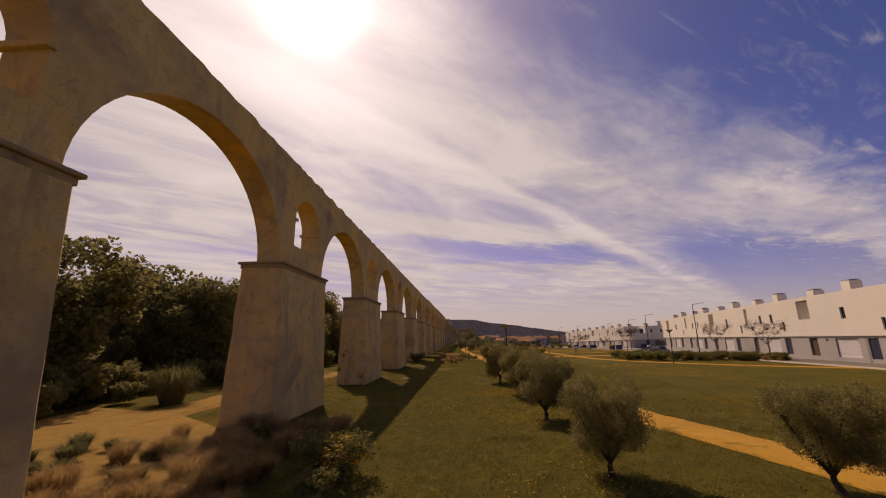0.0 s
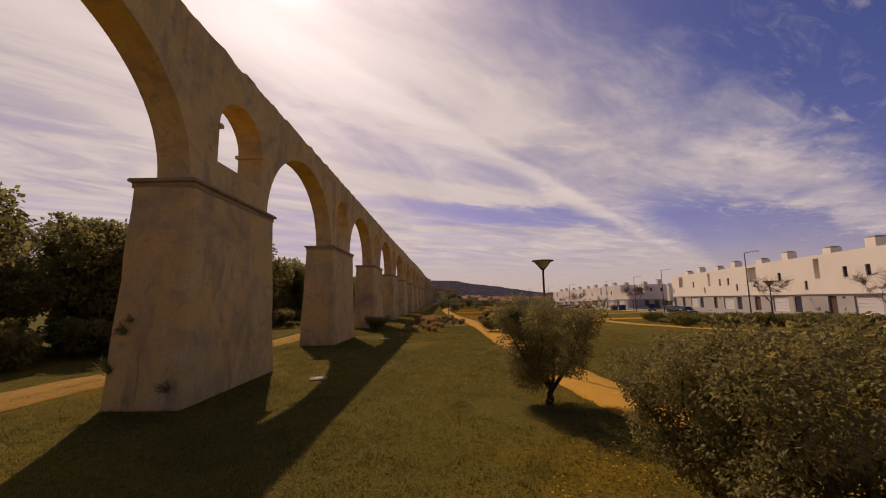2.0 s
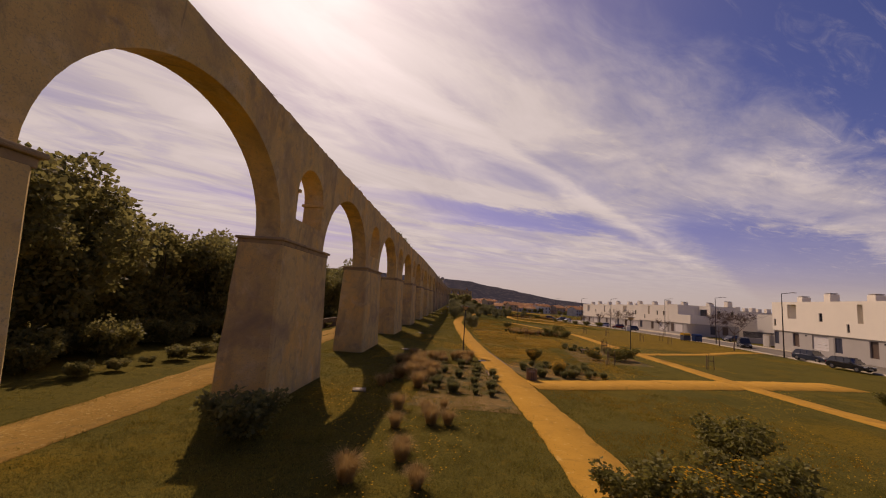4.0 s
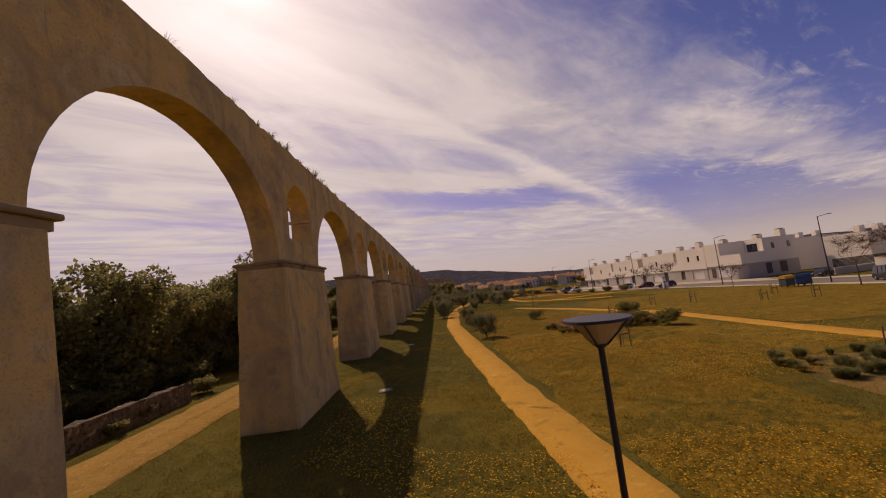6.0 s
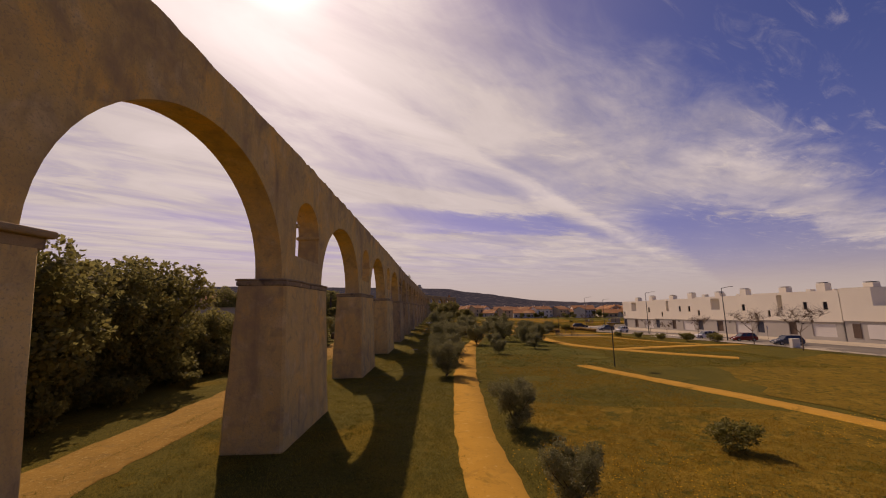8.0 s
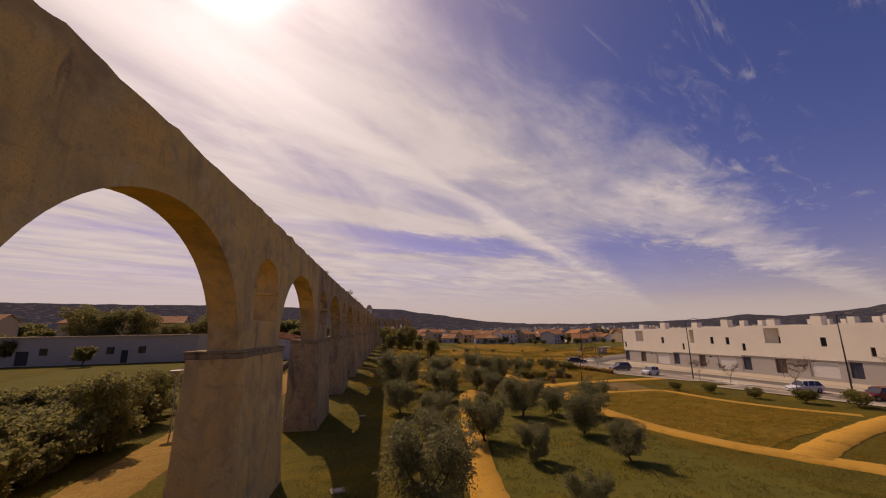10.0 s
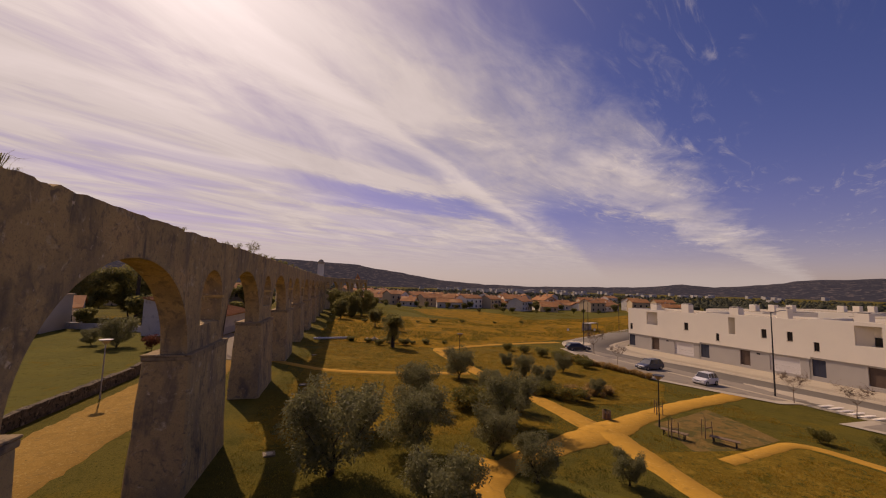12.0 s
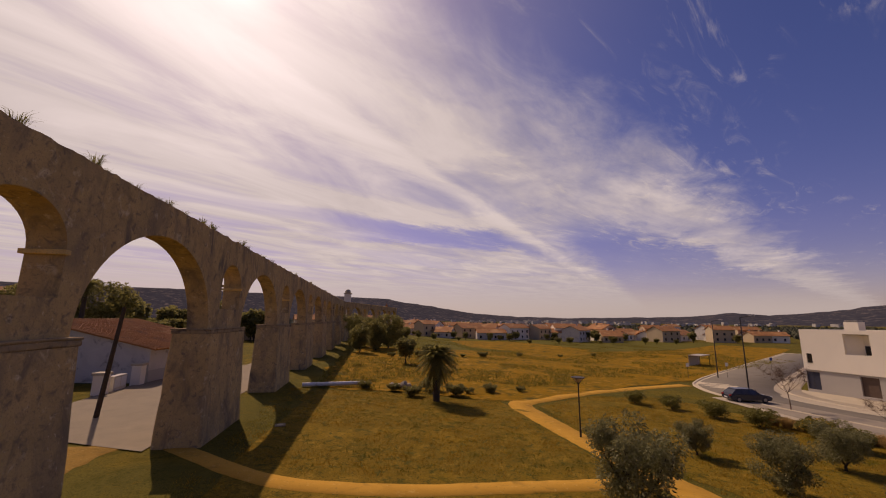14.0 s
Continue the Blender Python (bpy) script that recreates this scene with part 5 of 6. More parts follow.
def tuft_model(name, seed, n, height, spread, width, mat, label, group, arch=0.5):
    rng2 = random.Random(seed)
    verts, faces = [], []
    for _ in range(n):
        a = rng2.uniform(0, 6.283)
        h, r = height * rng2.uniform(0.6, 1.1), spread * 0.3 * rng2.random()
        b = Vector((math.cos(a) * r, math.sin(a) * r, -0.05))
        o = Vector((math.cos(a), math.sin(a), 0)) * spread * rng2.uniform(0.2, 1.0)
        w = Vector((-math.sin(a), math.cos(a), 0)) * width * 0.5
        m, t = b + o * 0.4 + Vector((0, 0, h * 0.75)), b + o + Vector((0, 0, h * (1 - arch * rng2.random())))
        k = len(verts)
        verts += [b - w, b + w, m + w * 0.7, m - w * 0.7, t]
        faces += [(k, k + 1, k + 2, k + 3), (k + 3, k + 2, k + 4)]
    return tagged(new(name, mesh_of(name, verts, faces, mat)), label, "grass tuft", group)


FOUNTAIN = [tuft_model("dry_grass_clump", 300 + i, 760, 1.05, 0.85, 0.013, DRY, "feathery reddish dry grass clump", "dry grass clumps", 0.45) for i in range(3)]
LAVENDER = [tuft_model("low_tuft", 310 + i, 520, 0.46, 0.40, 0.018, TUFT, "low grey-green tuft planted in sandy soil", "planted low tufts", 0.3) for i in range(3)]
PAMPAS = tuft_model("tall_grass_clump", 320, 700, 2.1, 1.7, 0.035, TUFT, "big arching grey-green grass clump", "tall grass", 0.8)
PAMPAS.matrix_basis = pose(-9.6, 22.6, ground_z(0, 21)) @ Matrix.Scale(1.25, 4)
for i in range(92):
    x, y = (rng.uniform(3.8, 6.6), rng.uniform(69, 80.5)) if i < 44 else ((rng.uniform(6, 9.2), rng.uniform(78, 81)) if i < 58 else (rng.uniform(-0.5, 3.2), rng.uniform(8.5, 15.5)))
    if on_path(x, y) or (x < 0.6 and y % 16 < 7 and y > 15):
        x, y = 4.6 + i * 0.05, 70.5 + i * 0.1
    place(FOUNTAIN[i % 3], x, y, rng.uniform(0.7, 1.05), i + 300, USED)
for i in range(34):
    place(FOUNTAIN[i % 3], rng.uniform(-3.4, 3.6), rng.uniform(5.0, 8.5) if i % 3 else rng.uniform(8, 15.5), rng.uniform(0.65, 0.95), i + 1300, USED)
for i in range(54):
    u, v = rng.random(), rng.random()
    place(FOUNTAIN[i % 3], 33.5 + 21 * u + 3 * v, 66 - 11 * u + 9 * v, rng.uniform(0.5, 0.85), i + 1440, USED, 1.2)
for i in range(64):
    place(FOUNTAIN[i % 3], rng.uniform(17, 26.5), 116.5 + rng.gauss(0, 1.3), rng.uniform(0.5, 0.95), i + 1340, USED, 1.2)
for i in range(24):
    place(LAVENDER[i % 3], rng.uniform(15, 26), 113.8 + rng.uniform(-1.0, 3.4), rng.uniform(0.8, 1.3), i + 1380, USED)
for i in range(30):
    place(LAVENDER[i % 3], rng.uniform(20.2, 26.6), 95.6 + rng.uniform(-1.6, 2.2), rng.uniform(0.8, 1.2), i + 1410, USED)
for i in range(16):
    place(FOUNTAIN[i % 3], 18.5 + i * 0.5 + rng.uniform(-0.6, 0.6), 117 + rng.uniform(-2.2, 2.2), rng.uniform(0.8, 1.1), i + 340, USED)
for i in range(16):
    place(FOUNTAIN[i % 3], 31 + i * 0.35, 207.6 + rng.uniform(-1.6, 2.2) + i * 0.16, rng.uniform(0.8, 1.1), i + 360, USED)
for i in range(34):
    place(FOUNTAIN[i % 3], 47.8 - i * 0.12 + rng.uniform(-0.5, 0.5), 216 + i * 0.42, rng.uniform(0.9, 1.2), i + 380, USED)
for i in range(10):
    place(FOUNTAIN[i % 3], 8.0 - rng.uniform(0, 3), 58 + rng.uniform(0, 8), rng.uniform(0.6, 0.9), i + 420, USED)
tuft_spots = [(6.6 + 1.15 * a + 0.1 * b + rng.uniform(-0.2, 0.2), 69.2 + 1.35 * b + rng.uniform(-0.25, 0.25)) for a in range(4) for b in range(7)]
tuft_spots += [(13.2 + 1.1 * a + rng.uniform(-0.4, 0.4), 75.6 + 0.9 * b + 0.3 * a) for a in range(6) for b in range(6)]
tuft_spots += [(-5.2 + 1.2 * a + rng.uniform(-0.4, 0.4), 8.5 + 1.3 * b) for a in range(5) for b in range(4)]
for i, (x, y) in enumerate(tuft_spots):
    if not on_path(x, y):
        place(LAVENDER[i % 3], x, y, rng.uniform(0.8, 1.3), i + 430, USED)
patch("sandy_bed", [(-6.5, 4), (1.2, 5.0), (0.6, 13.5), (-3.5, 17), (-7.0, 19.5), (-13, 21), (-11, 8)], GRAVEL, 0.022, "bare sandy planting bed", "planting bed")
patch("sandy_bed", [(13.0, 74.6), (19, 76.9), (17, 81), (13, 82), (12.0, 79)], BED, -0.022, "bare gravelly planting bed", "planting bed")
patch("sandy_bed", [(19.6, 85.5), (26.6, 85.5), (26.9, 96.4), (23, 98.6), (20.6, 95)], BED, -0.022, "bare sandy planting bed", "planting bed")
patch("sandy_bed", [(5.8, 66), (11.0, 66.4), (10.2, 78), (6.0, 78)], BED, -0.024, "bare gravelly planting bed", "planting bed")
patch("sandy_bed", [(31, 193), (41, 195), (42.5, 203), (33, 199.4)], BED, -0.018, "bare ochre sandy bed with benches", "planting bed")
BUSH = tree_model(500, "flowering_bush", 1.6, 0.05, 0.75, 2600, 0.10, 0.35, LEAF_LIGHT, "green bush with orange-yellow flowers", "shrub", "", 6, 0.25)
USED.add(BUSH.name)
BUSH.matrix_basis = pose(14.4, 81.2, ground_z(14.4, 81.2)) @ Matrix.Scale(0.85, 4)
copy_thing(BUSH, pose(15.6, 77.6, ground_z(15.6, 77.6), 0, 0, 90) @ Matrix.Diagonal((0.8, 0.8, 0.55, 1)))

# plants growing on the aqueduct's top
TOPPLANT = tuft_model("wall_plant", 330, 60, 0.55, 0.5, 0.02, TUFT, "weed growing on the aqueduct's top", "weeds on the aqueduct", 0.4)
first = True
for i in range(95):
    y = rng.choice([rng.uniform(60, 320), rng.uniform(88, 112), rng.uniform(140, 240)])
    m = pose(rng.uniform(-0.9, -0.5), y, TOP - 0.06, 0, 0, i * 77) @ Matrix.Scale(rng.uniform(0.4, 1.1), 4)
    if first:
        TOPPLANT.matrix_basis, first = m, False
    else:
        copy_thing(TOPPLANT, m)
for x, y, z, size in ((-1.75, 31.86, 1.9, 0.75), (-1.55, 31.86, 2.25, 0.5), (-2.1, 31.8, 0.75, 0.9), (-0.2, 31.75, 0.2, 0.7)):
    copy_thing(TOPPLANT, pose(x, y, z, 55, 0, x * 40) @ Matrix.Scale(size, 4))
sap = tree_model(540, "sapling", 1.5, 0.03, 0.6, 500, 0.09, 0.3, LEAF_LIGHT, "self-sown sapling on the aqueduct's top", "sapling", "weeds on the aqueduct", 4, 0.15)
sap.matrix_basis = pose(-0.9, 207.0, TOP - 0.1) @ Matrix.Diagonal((1.1, 1.1, 0.85, 1))
copy_thing(sap, pose(-0.9, 101.5, TOP - 0.05) @ Matrix.Scale(0.5, 4))


# ---- lamps, poles, bins, benches ----
def park_lamp(x, y, h, group="park lamps", metal=METAL):
    ob = base_of("park_lamp", x, y, label="pale grey lamp post with a conical head" if metal is METAL_PALE else "dark park lamp post with a shallow conical head", category="lamp post", group=group)
    bm = bmesh.new()
    tube(bm, (0, 0, -0.1), (0, 0, 0.5), 0.075, 0.065, 12)
    tube(bm, (0, 0, 0.5), (0, 0, h - 0.42), 0.05, 0.045, 12)
    part("post", bm, metal, ob, smooth=False)
    bm = bmesh.new()
    tube(bm, (0, 0, h - 0.42), (0, 0, h - 0.36), 0.06, 0.12, 16)
    for i in range(4):
        a = 6.2832 * (i + 0.5) / 4
        tube(bm, (math.cos(a) * 0.1, math.sin(a) * 0.1, h - 0.38), (math.cos(a) * 0.44, math.sin(a) * 0.44, h - 0.03), 0.014, 0.014, 6)
    part("bracket", bm, metal, ob)
    bm = bmesh.new()
    tube(bm, (0, 0, h - 0.36), (0, 0, h - 0.04), 0.10, 0.38, 16)
    part("diffuser", bm, CREAM, ob, "frosted conical diffuser")
    bm = bmesh.new()
    tube(bm, (0, 0, h - 0.04), (0, 0, h), 0.48, 0.47, 20)
    part("cap", bm, metal, ob)
    return ob


for x, y, h in ((12.5, 36.8, 4.8), (36.2, 53.5, 4.4), (8.55, 85.0, 4.35), (28.6, 95.4, 4.4), (32.9, 198.8, 4.2), (23.6, 226.0, 4.0), (23.4, 150.5, 4.2), (-11.0, 178.0, 4.4), (-3.9, 41.5, 4.2), (-12.2, 209.5, 4.8)):
    park_lamp(x, y, h, metal=METAL_PALE if x < 0 else METAL)


def street_lamp(x, y, h, turn):
    ob = base_of("street_lamp", x, y, turn=turn, label="tall slim grey street lamp with a bent arm", category="street lamp", group="street lamps")
    bm = bmesh.new()
    tube(bm, (0, 0, -0.1), (0, 0, h), 0.10, 0.055, 10)
    part("pole", bm, METAL, ob)
    bm = bmesh.new()
    tube(bm, (0, 0, h - 0.05), (1.7, 0, h + 0.25), 0.045, 0.04, 8)
    part("arm", bm, METAL, ob)
    part("head", box_bm(1.5, 2.3, -0.13, 0.13, h + 0.2, h + 0.3, bevel=0.03), GREY, ob)


for x, y in ((54.5, 79.5), (66.0, 160.0), (61.0, 186.0), (57.5, 207.2), (55.8, 243.0), (59.5, 112), (64.5, 136), (70, 262), (90, 275)):
    street_lamp(x, y, 10.0, 0)


def litter_bin(x, y):
    ob = base_of("litter_bin", x, y, label="round brown slatted litter bin beside the path", category="litter bin", group="litter bins")
    bm = bmesh.new()
    tube(bm, (0, 0, 0.04), (0, 0, 0.55), 0.27, 0.30, 18)
    part("liner", bm, METAL, ob)
    for i in range(18):
        a = 6.2832 * i / 18
        bm = bmesh.new()
        add_box(bm, -0.045, 0.045, 0.325, 0.35, 0.03, 0.74, bevel=0.006)
        bmesh.ops.transform(bm, matrix=pose(0, 0, 0, 0, 0, math.degrees(a)), verts=bm.verts)
        part("slat", bm, WOOD, ob)
    bm = bmesh.new()
    for i in range(18):
        a, b = 6.2832 * i / 18, 6.2832 * (i + 1) / 18
        tube(bm, (0.318 * math.cos(a), 0.318 * math.sin(a), 0.70), (0.318 * math.cos(b), 0.318 * math.sin(b), 0.70), 0.014, 0.014, 6)
    part("rim", bm, METAL, ob)


litter_bin(13.0, 74.3)
litter_bin(29.4, 200.9)
litter_bin(50.4, 189.6)


def bench(x, y, turn):
    ob = base_of("bench", x, y, turn=turn, label="low backless wooden slatted park bench", category="bench", group="park benches")
    for i in range(4):
        part("slat", box_bm(-0.95, 0.95, -0.24 + i * 0.125, -0.13 + i * 0.125, 0.40, 0.45, bevel=0.008), WOOD, ob)
    for s in (-0.7, 0.7):
        part("leg", box_bm(s - 0.03, s + 0.03, -0.20, -0.14, -0.05, 0.397), METAL, ob)
        part("leg", box_bm(s - 0.03, s + 0.03, 0.16, 0.22, -0.05, 0.397), METAL, ob)


for x, y, a in ((32.2, 196.6, -59), (35.0, 194.8, -59), (22.7, 92.5, 10)):
    bench(x, y, a)


def tree_guard(x, y):
    ob = base_of("tree_guard", x, y, label="young sapling held between wooden stakes", category="staked sapling", group="staked saplings")
    for a, b in ((-0.35, -0.3), (0.35, -0.3), (0.0, 0.35)):
        bm = bmesh.new()
        tube(bm, (a, b, -0.1), (a * 0.9, b * 0.9, 1.25), 0.035, 0.03, 7)
        part("stake", bm, WOOD, ob)
    part("rail", box_bm(-0.36, 0.36, -0.31, -0.27, 0.75, 0.82), WOOD, ob)
    bm = bmesh.new()
    tube(bm, (0, 0, -0.05), (0.03, 0.02, 1.5), 0.02, 0.012, 6)
    for k in range(7):
        a = k * 2.4
        tube(bm, (0.02, 0.01, 0.9 + k * 0.09), (0.3 * math.cos(a), 0.3 * math.sin(a), 1.3 + k * 0.1), 0.008, 0.004, 4)
    part("stem", bm, TWIG, ob)


for x, y in ((18.1, 105.2), (21.3, 112.3), (24.5, 121), (24.8, 92.9), (25.7, 96.2), (22.0, 84.5), (33, 88), (35.5, 201.8), (35.0, 196.4), (42, 122), (46, 120), (38, 128), (34.5, 131), (48.5, 128), (44.5, 58), (31.8, 196.4)):
    tree_guard(x, y)


def bare_tree_model(seed):
    rng2 = random.Random(seed)
    ob = tagged(new("bare_street_tree"), "young street tree with thin bare twigs", "tree", "bare street trees")
    me, tips = limb_mesh(rng2, 4.2, 0.07, 6, 1.5, TWIG, "trunk", 0.03, 0.45)
    attach("trunk", me, ob)
    bm = bmesh.new()
    for t in tips:
        for _ in range(14):
            d = Vector((rng2.gauss(0, 1), rng2.gauss(0, 1), rng2.gauss(0.4, 0.7))).normalized()
            a = t - d * 0.2
            b = a + d * rng2.uniform(0.5, 1.0)
            tube(bm, a, b, 0.012, 0.006, 3, cap=False)
            tube(bm, b, b + (d + Vector((rng2.gauss(0, 0.5), rng2.gauss(0, 0.5), 0.2))) * 0.35, 0.008, 0.004, 3, cap=False)
    part("branchwork", bm, TWIG, ob)
    return ob


BARE = [bare_tree_model(600 + i) for i in range(3)]
for i, (x, y, s) in enumerate([(53.5, 60, 1.2), (58.5, 80.5, 1.3), (60.5, 150, 0.9), (60, 128, 1.2), (58.5, 168, 1.0), (56.5, 204.5, 0.8), (58.5, 190.5, 0.8), (53.2, 236, 0.75), (50.5, 226, 0.7), (56.0, 118, 1.2), (59.5, 178, 0.9), (57.4, 199.5, 0.75)]):
    place(BARE[i % 3], x, y, s, i + 500, USED)


# ---- cars ----
def car(x, y, turn, paint, label, length=4.3, height=1.5, boxy=0.0):
    ob = base_of("car", x, y, ground_z(x, y) + 0.075, turn, label, "car", "parked cars")
    L, W, H = length, 1.78, height
    prof = [(-0.5, 0.35), (-0.5, 0.60), (-0.47, 0.72), (-0.22, 0.92), (0.30, 0.95), (0.44, 0.94), (0.49, 0.75), (0.5, 0.4), (0.46, 0.22), (-0.46, 0.22)]
    bm = bmesh.new()
    rows = []
    for w, s in ((-1.0, 0.94), (-0.93, 1.0), (0.93, 1.0), (1.0, 0.94)):
        rows.append([bm.verts.new((px * L * (s if abs(w) == 1 else 1), w * W / 2, 0.22 + (pz - 0.22) * (s if abs(w) == 1 else 1))) for px, pz in prof])
    for a, b in zip(rows, rows[1:]):
        for i in range(len(prof)):
            j = (i + 1) % len(prof)
            bm.faces.new((a[i], b[i], b[j], a[j]))
    bm.faces.new(rows[0])
    bm.faces.new(rows[-1][::-1])
    bmesh.ops.recalc_face_normals(bm, faces=bm.faces)
    bmesh.ops.bevel(bm, geom=[e for e in bm.edges if e.calc_face_angle(0) > 0.5], offset=0.04, segments=2, affect="EDGES")
    body = part("body", bm, paint, ob, smooth=False)
    cab = [(-0.24, 0.90), (-0.10, H - 0.06), (0.10, H), (0.34 + 0.06 * boxy, H - 0.05), (0.46 + 0.02 * boxy, 0.92)]
    bm = bmesh.new()
    sides = []
    for w in (-1, 1):
        sides.append([bm.verts.new((px * L, w * (W / 2 - 0.06 - 0.17 * (pz - 0.9) / (H - 0.9)), pz)) for px, pz in cab])
    for i in range(len(cab) - 1):
        bm.faces.new((sides[0][i], sides[1][i], sides[1][i + 1], sides[0][i + 1]))
    bm.faces.new(sides[0])
    bm.faces.new(sides[1][::-1])
    bmesh.ops.recalc_face_normals(bm, faces=bm.faces)
    part("glazing", bm, GLASS_DARK, ob, "dark tinted windows")
    bm = bmesh.new()
    add_box(bm, -0.09 * L, 0.35 * L, -W / 2 + 0.24, W / 2 - 0.24, H - 0.05, H + 0.02, bevel=0.02)
    part("roof", bm, paint, ob)
    for px in (-0.17, 0.0, 0.20):
        for w in (-1, 1):
            bm = bmesh.new()
            tube(bm, (px * L, w * (W / 2 - 0.055), 0.90), ((px + 0.04) * L, w * (W / 2 - 0.215), H - 0.02), 0.035, 0.035, 6)
            part("pillar", bm, paint, ob)
    for px in (-0.31, 0.31):
        for w in (-1, 1):
            bm = bmesh.new()
            tube(bm, (px * L, w * (W / 2 - 0.2), 0.31), (px * L, w * (W / 2 + 0.015), 0.31), 0.31, 0.31, 18)
            wheel = part("wheel", bm, RUBBER, ob)
            bm = bmesh.new()
            tube(bm, (px * L, w * (W / 2 + 0.0), 0.31), (px * L, w * (W / 2 + 0.03), 0.31), 0.21, 0.18, 14)
            part("rim", bm, RIM, wheel)
    for w in (-1, 1):
        part("headlight", box_bm(-0.502 * L, -0.45 * L, w * 0.62 - 0.2, w * 0.62 + 0.2, 0.60, 0.72, bevel=0.02), LAMP_CLEAR, ob)
        part("tail_light", box_bm(0.465 * L, 0.5 * L, w * 0.66 - 0.14, w * 0.66 + 0.14, 0.66, 0.86, bevel=0.02), LAMP_RED, ob)
        part("mirror", box_bm(-0.19 * L, -0.15 * L, w * (W / 2 + 0.08) - 0.09, w * (W / 2 + 0.08) + 0.09, 0.92, 1.05, bevel=0.03), paint, ob)
    part("number_plate", box_bm(-0.508 * L, -0.499 * L, -0.26, 0.26, 0.38, 0.49), PLATE, ob)
    part("number_plate", box_bm(0.499 * L, 0.508 * L, -0.26, 0.26, 0.45, 0.56), PLATE, ob)
    part("grille", box_bm(-0.505 * L, -0.498 * L, -0.42, 0.42, 0.52, 0.60), METAL, ob)


def car_paint(name, c):
    m = material(name, (c, tuple(v * 0.92 for v in c)), 0.25, patch=3, gloss=0.6)
    return m


NAVY, SILVER, SNOW, RED, BLACK, BLUE = (car_paint(n, c) for n, c in (("navy_paint", (0.02, 0.024, 0.04)), ("grey_blue_paint", (0.075, 0.085, 0.11)), ("white_paint", (0.75, 0.73, 0.70)), ("red_paint", (0.22, 0.02, 0.012)), ("black_paint", (0.018, 0.018, 0.02)), ("slate_paint", (0.04, 0.055, 0.085))))
car(52.8, 240.6, 168, NAVY, "dark navy estate car parked by the road", 4.7, 1.45)
car(53.6, 222.6, 8, SILVER, "grey-blue hatchback parked in a bay", 4.4, 1.55, 0.6)
car(53.6, 213.0, 8, SNOW, "small white two door car in a bay", 2.8, 1.5, 0.8)
car(60.6, 191.4, -10, SNOW, "white hatchback parked in a bay", 4.1, 1.5, 0.5)
car(63.0, 184.6, -10, RED, "dark red hatchback parked in a bay", 4.0, 1.5, 0.6)
car(63.8, 176.4, -10, BLUE, "slate blue hatchback parked in a bay", 4.3, 1.5, 0.6)
car(65.6, 129.2, 65, BLACK, "black van parked at the street corner", 4.8, 1.9, 1.0)
car(59.8, 107.5, 100, BLUE, "dark estate car parked by the street", 4.5, 1.55, 0.8)
car(56.0, 98.0, 100, BLACK, "dark hatchback parked by the street", 4.2, 1.5, 0.5)
car(76.5, 149.0, 20, BLACK, "dark car in the side street", 4.2, 1.5, 0.5)


def container(x, y, turn, lid, label, body):
    ob = base_of("waste_container", x, y, ground_z(x, y) + 0.05, turn, label, "waste container", "waste containers")
    part("bin_body", box_bm(-0.85, 0.85, -0.55, 0.55, 0.2, 1.25, bevel=0.06), body, ob)
    bm = bmesh.new()
    tube(bm, (-0.9, 0, 1.15), (0.9, 0, 1.15), 0.6, 0.6, 20)
    bmesh.ops.bisect_plane(bm, geom=[*bm.verts, *bm.edges, *bm.faces], plane_co=(0, 0, 1.26), plane_no=(0, 0, 1), clear_inner=True)
    part("lid", bm, lid, ob)
    for a in (-0.65, 0.65):
        for b in (-0.4, 0.4):
            bm = bmesh.new()
            tube(bm, (a, b - 0.04, 0.1), (a, b + 0.04, 0.1), 0.1, 0.1, 12)
            part("caster", bm, RUBBER, ob)


container(58.2, 136.4, 10, YELLOW_PLASTIC, "waste container with a bright yellow lid", GREY_PLASTIC)
container(60.4, 136.0, 10, BLUE_PLASTIC, "waste container with a blue lid", BLUE_PLASTIC)
ob = base_of("utility_box", 61.0, 172.0, label="white utility cabinet on the pavement", category="utility box")
part("cabinet", box_bm(-0.6, 0.6, -0.3, 0.3, 0, 1.4, bevel=0.02), WHITE, ob)
part("door", box_bm(-0.5, -0.02, -0.32, -0.302, 0.15, 1.3), WHITE, ob)


def sign_post(x, y, turn, shape):
    ob = base_of("road_sign", x, y, turn=turn, label="small blue road sign on a post" if shape else "pale square sign on a thin post", category="road sign", group="road signs")
    bm = bmesh.new()
    tube(bm, (0, 0, -0.1), (0, 0, 2.6), 0.03, 0.03, 8)
    part("post", bm, METAL, ob)
    part("plate", box_bm(-0.3, 0.3, -0.05, -0.032, 2.0, 2.6), SIGN_BLUE if shape else PLATE, ob)


for x, y, a, s in ((92, 271, 0, 1), (73.0, 205, 60, 1), (72, 262, 0, 0), (64, 262, 0, 0), (70.5, 188, 60, 1)):
    sign_post(x, y, a, s)
ob = base_of("bus_shelter", 84, 281, turn=28, label="low flat roofed roadside shelter", category="shelter")
part("roof", box_bm(-3, 3, -1.2, 1.2, 2.3, 2.45), GREY, ob)
part("back_panel", box_bm(-3, 3, 1.1, 1.2, 0, 2.3), GREY, ob)
for s in (-2.9, 2.8):
    part("post", box_bm(s, s + 0.1, -1.1, -1.0, 0, 2.3), METAL, ob)

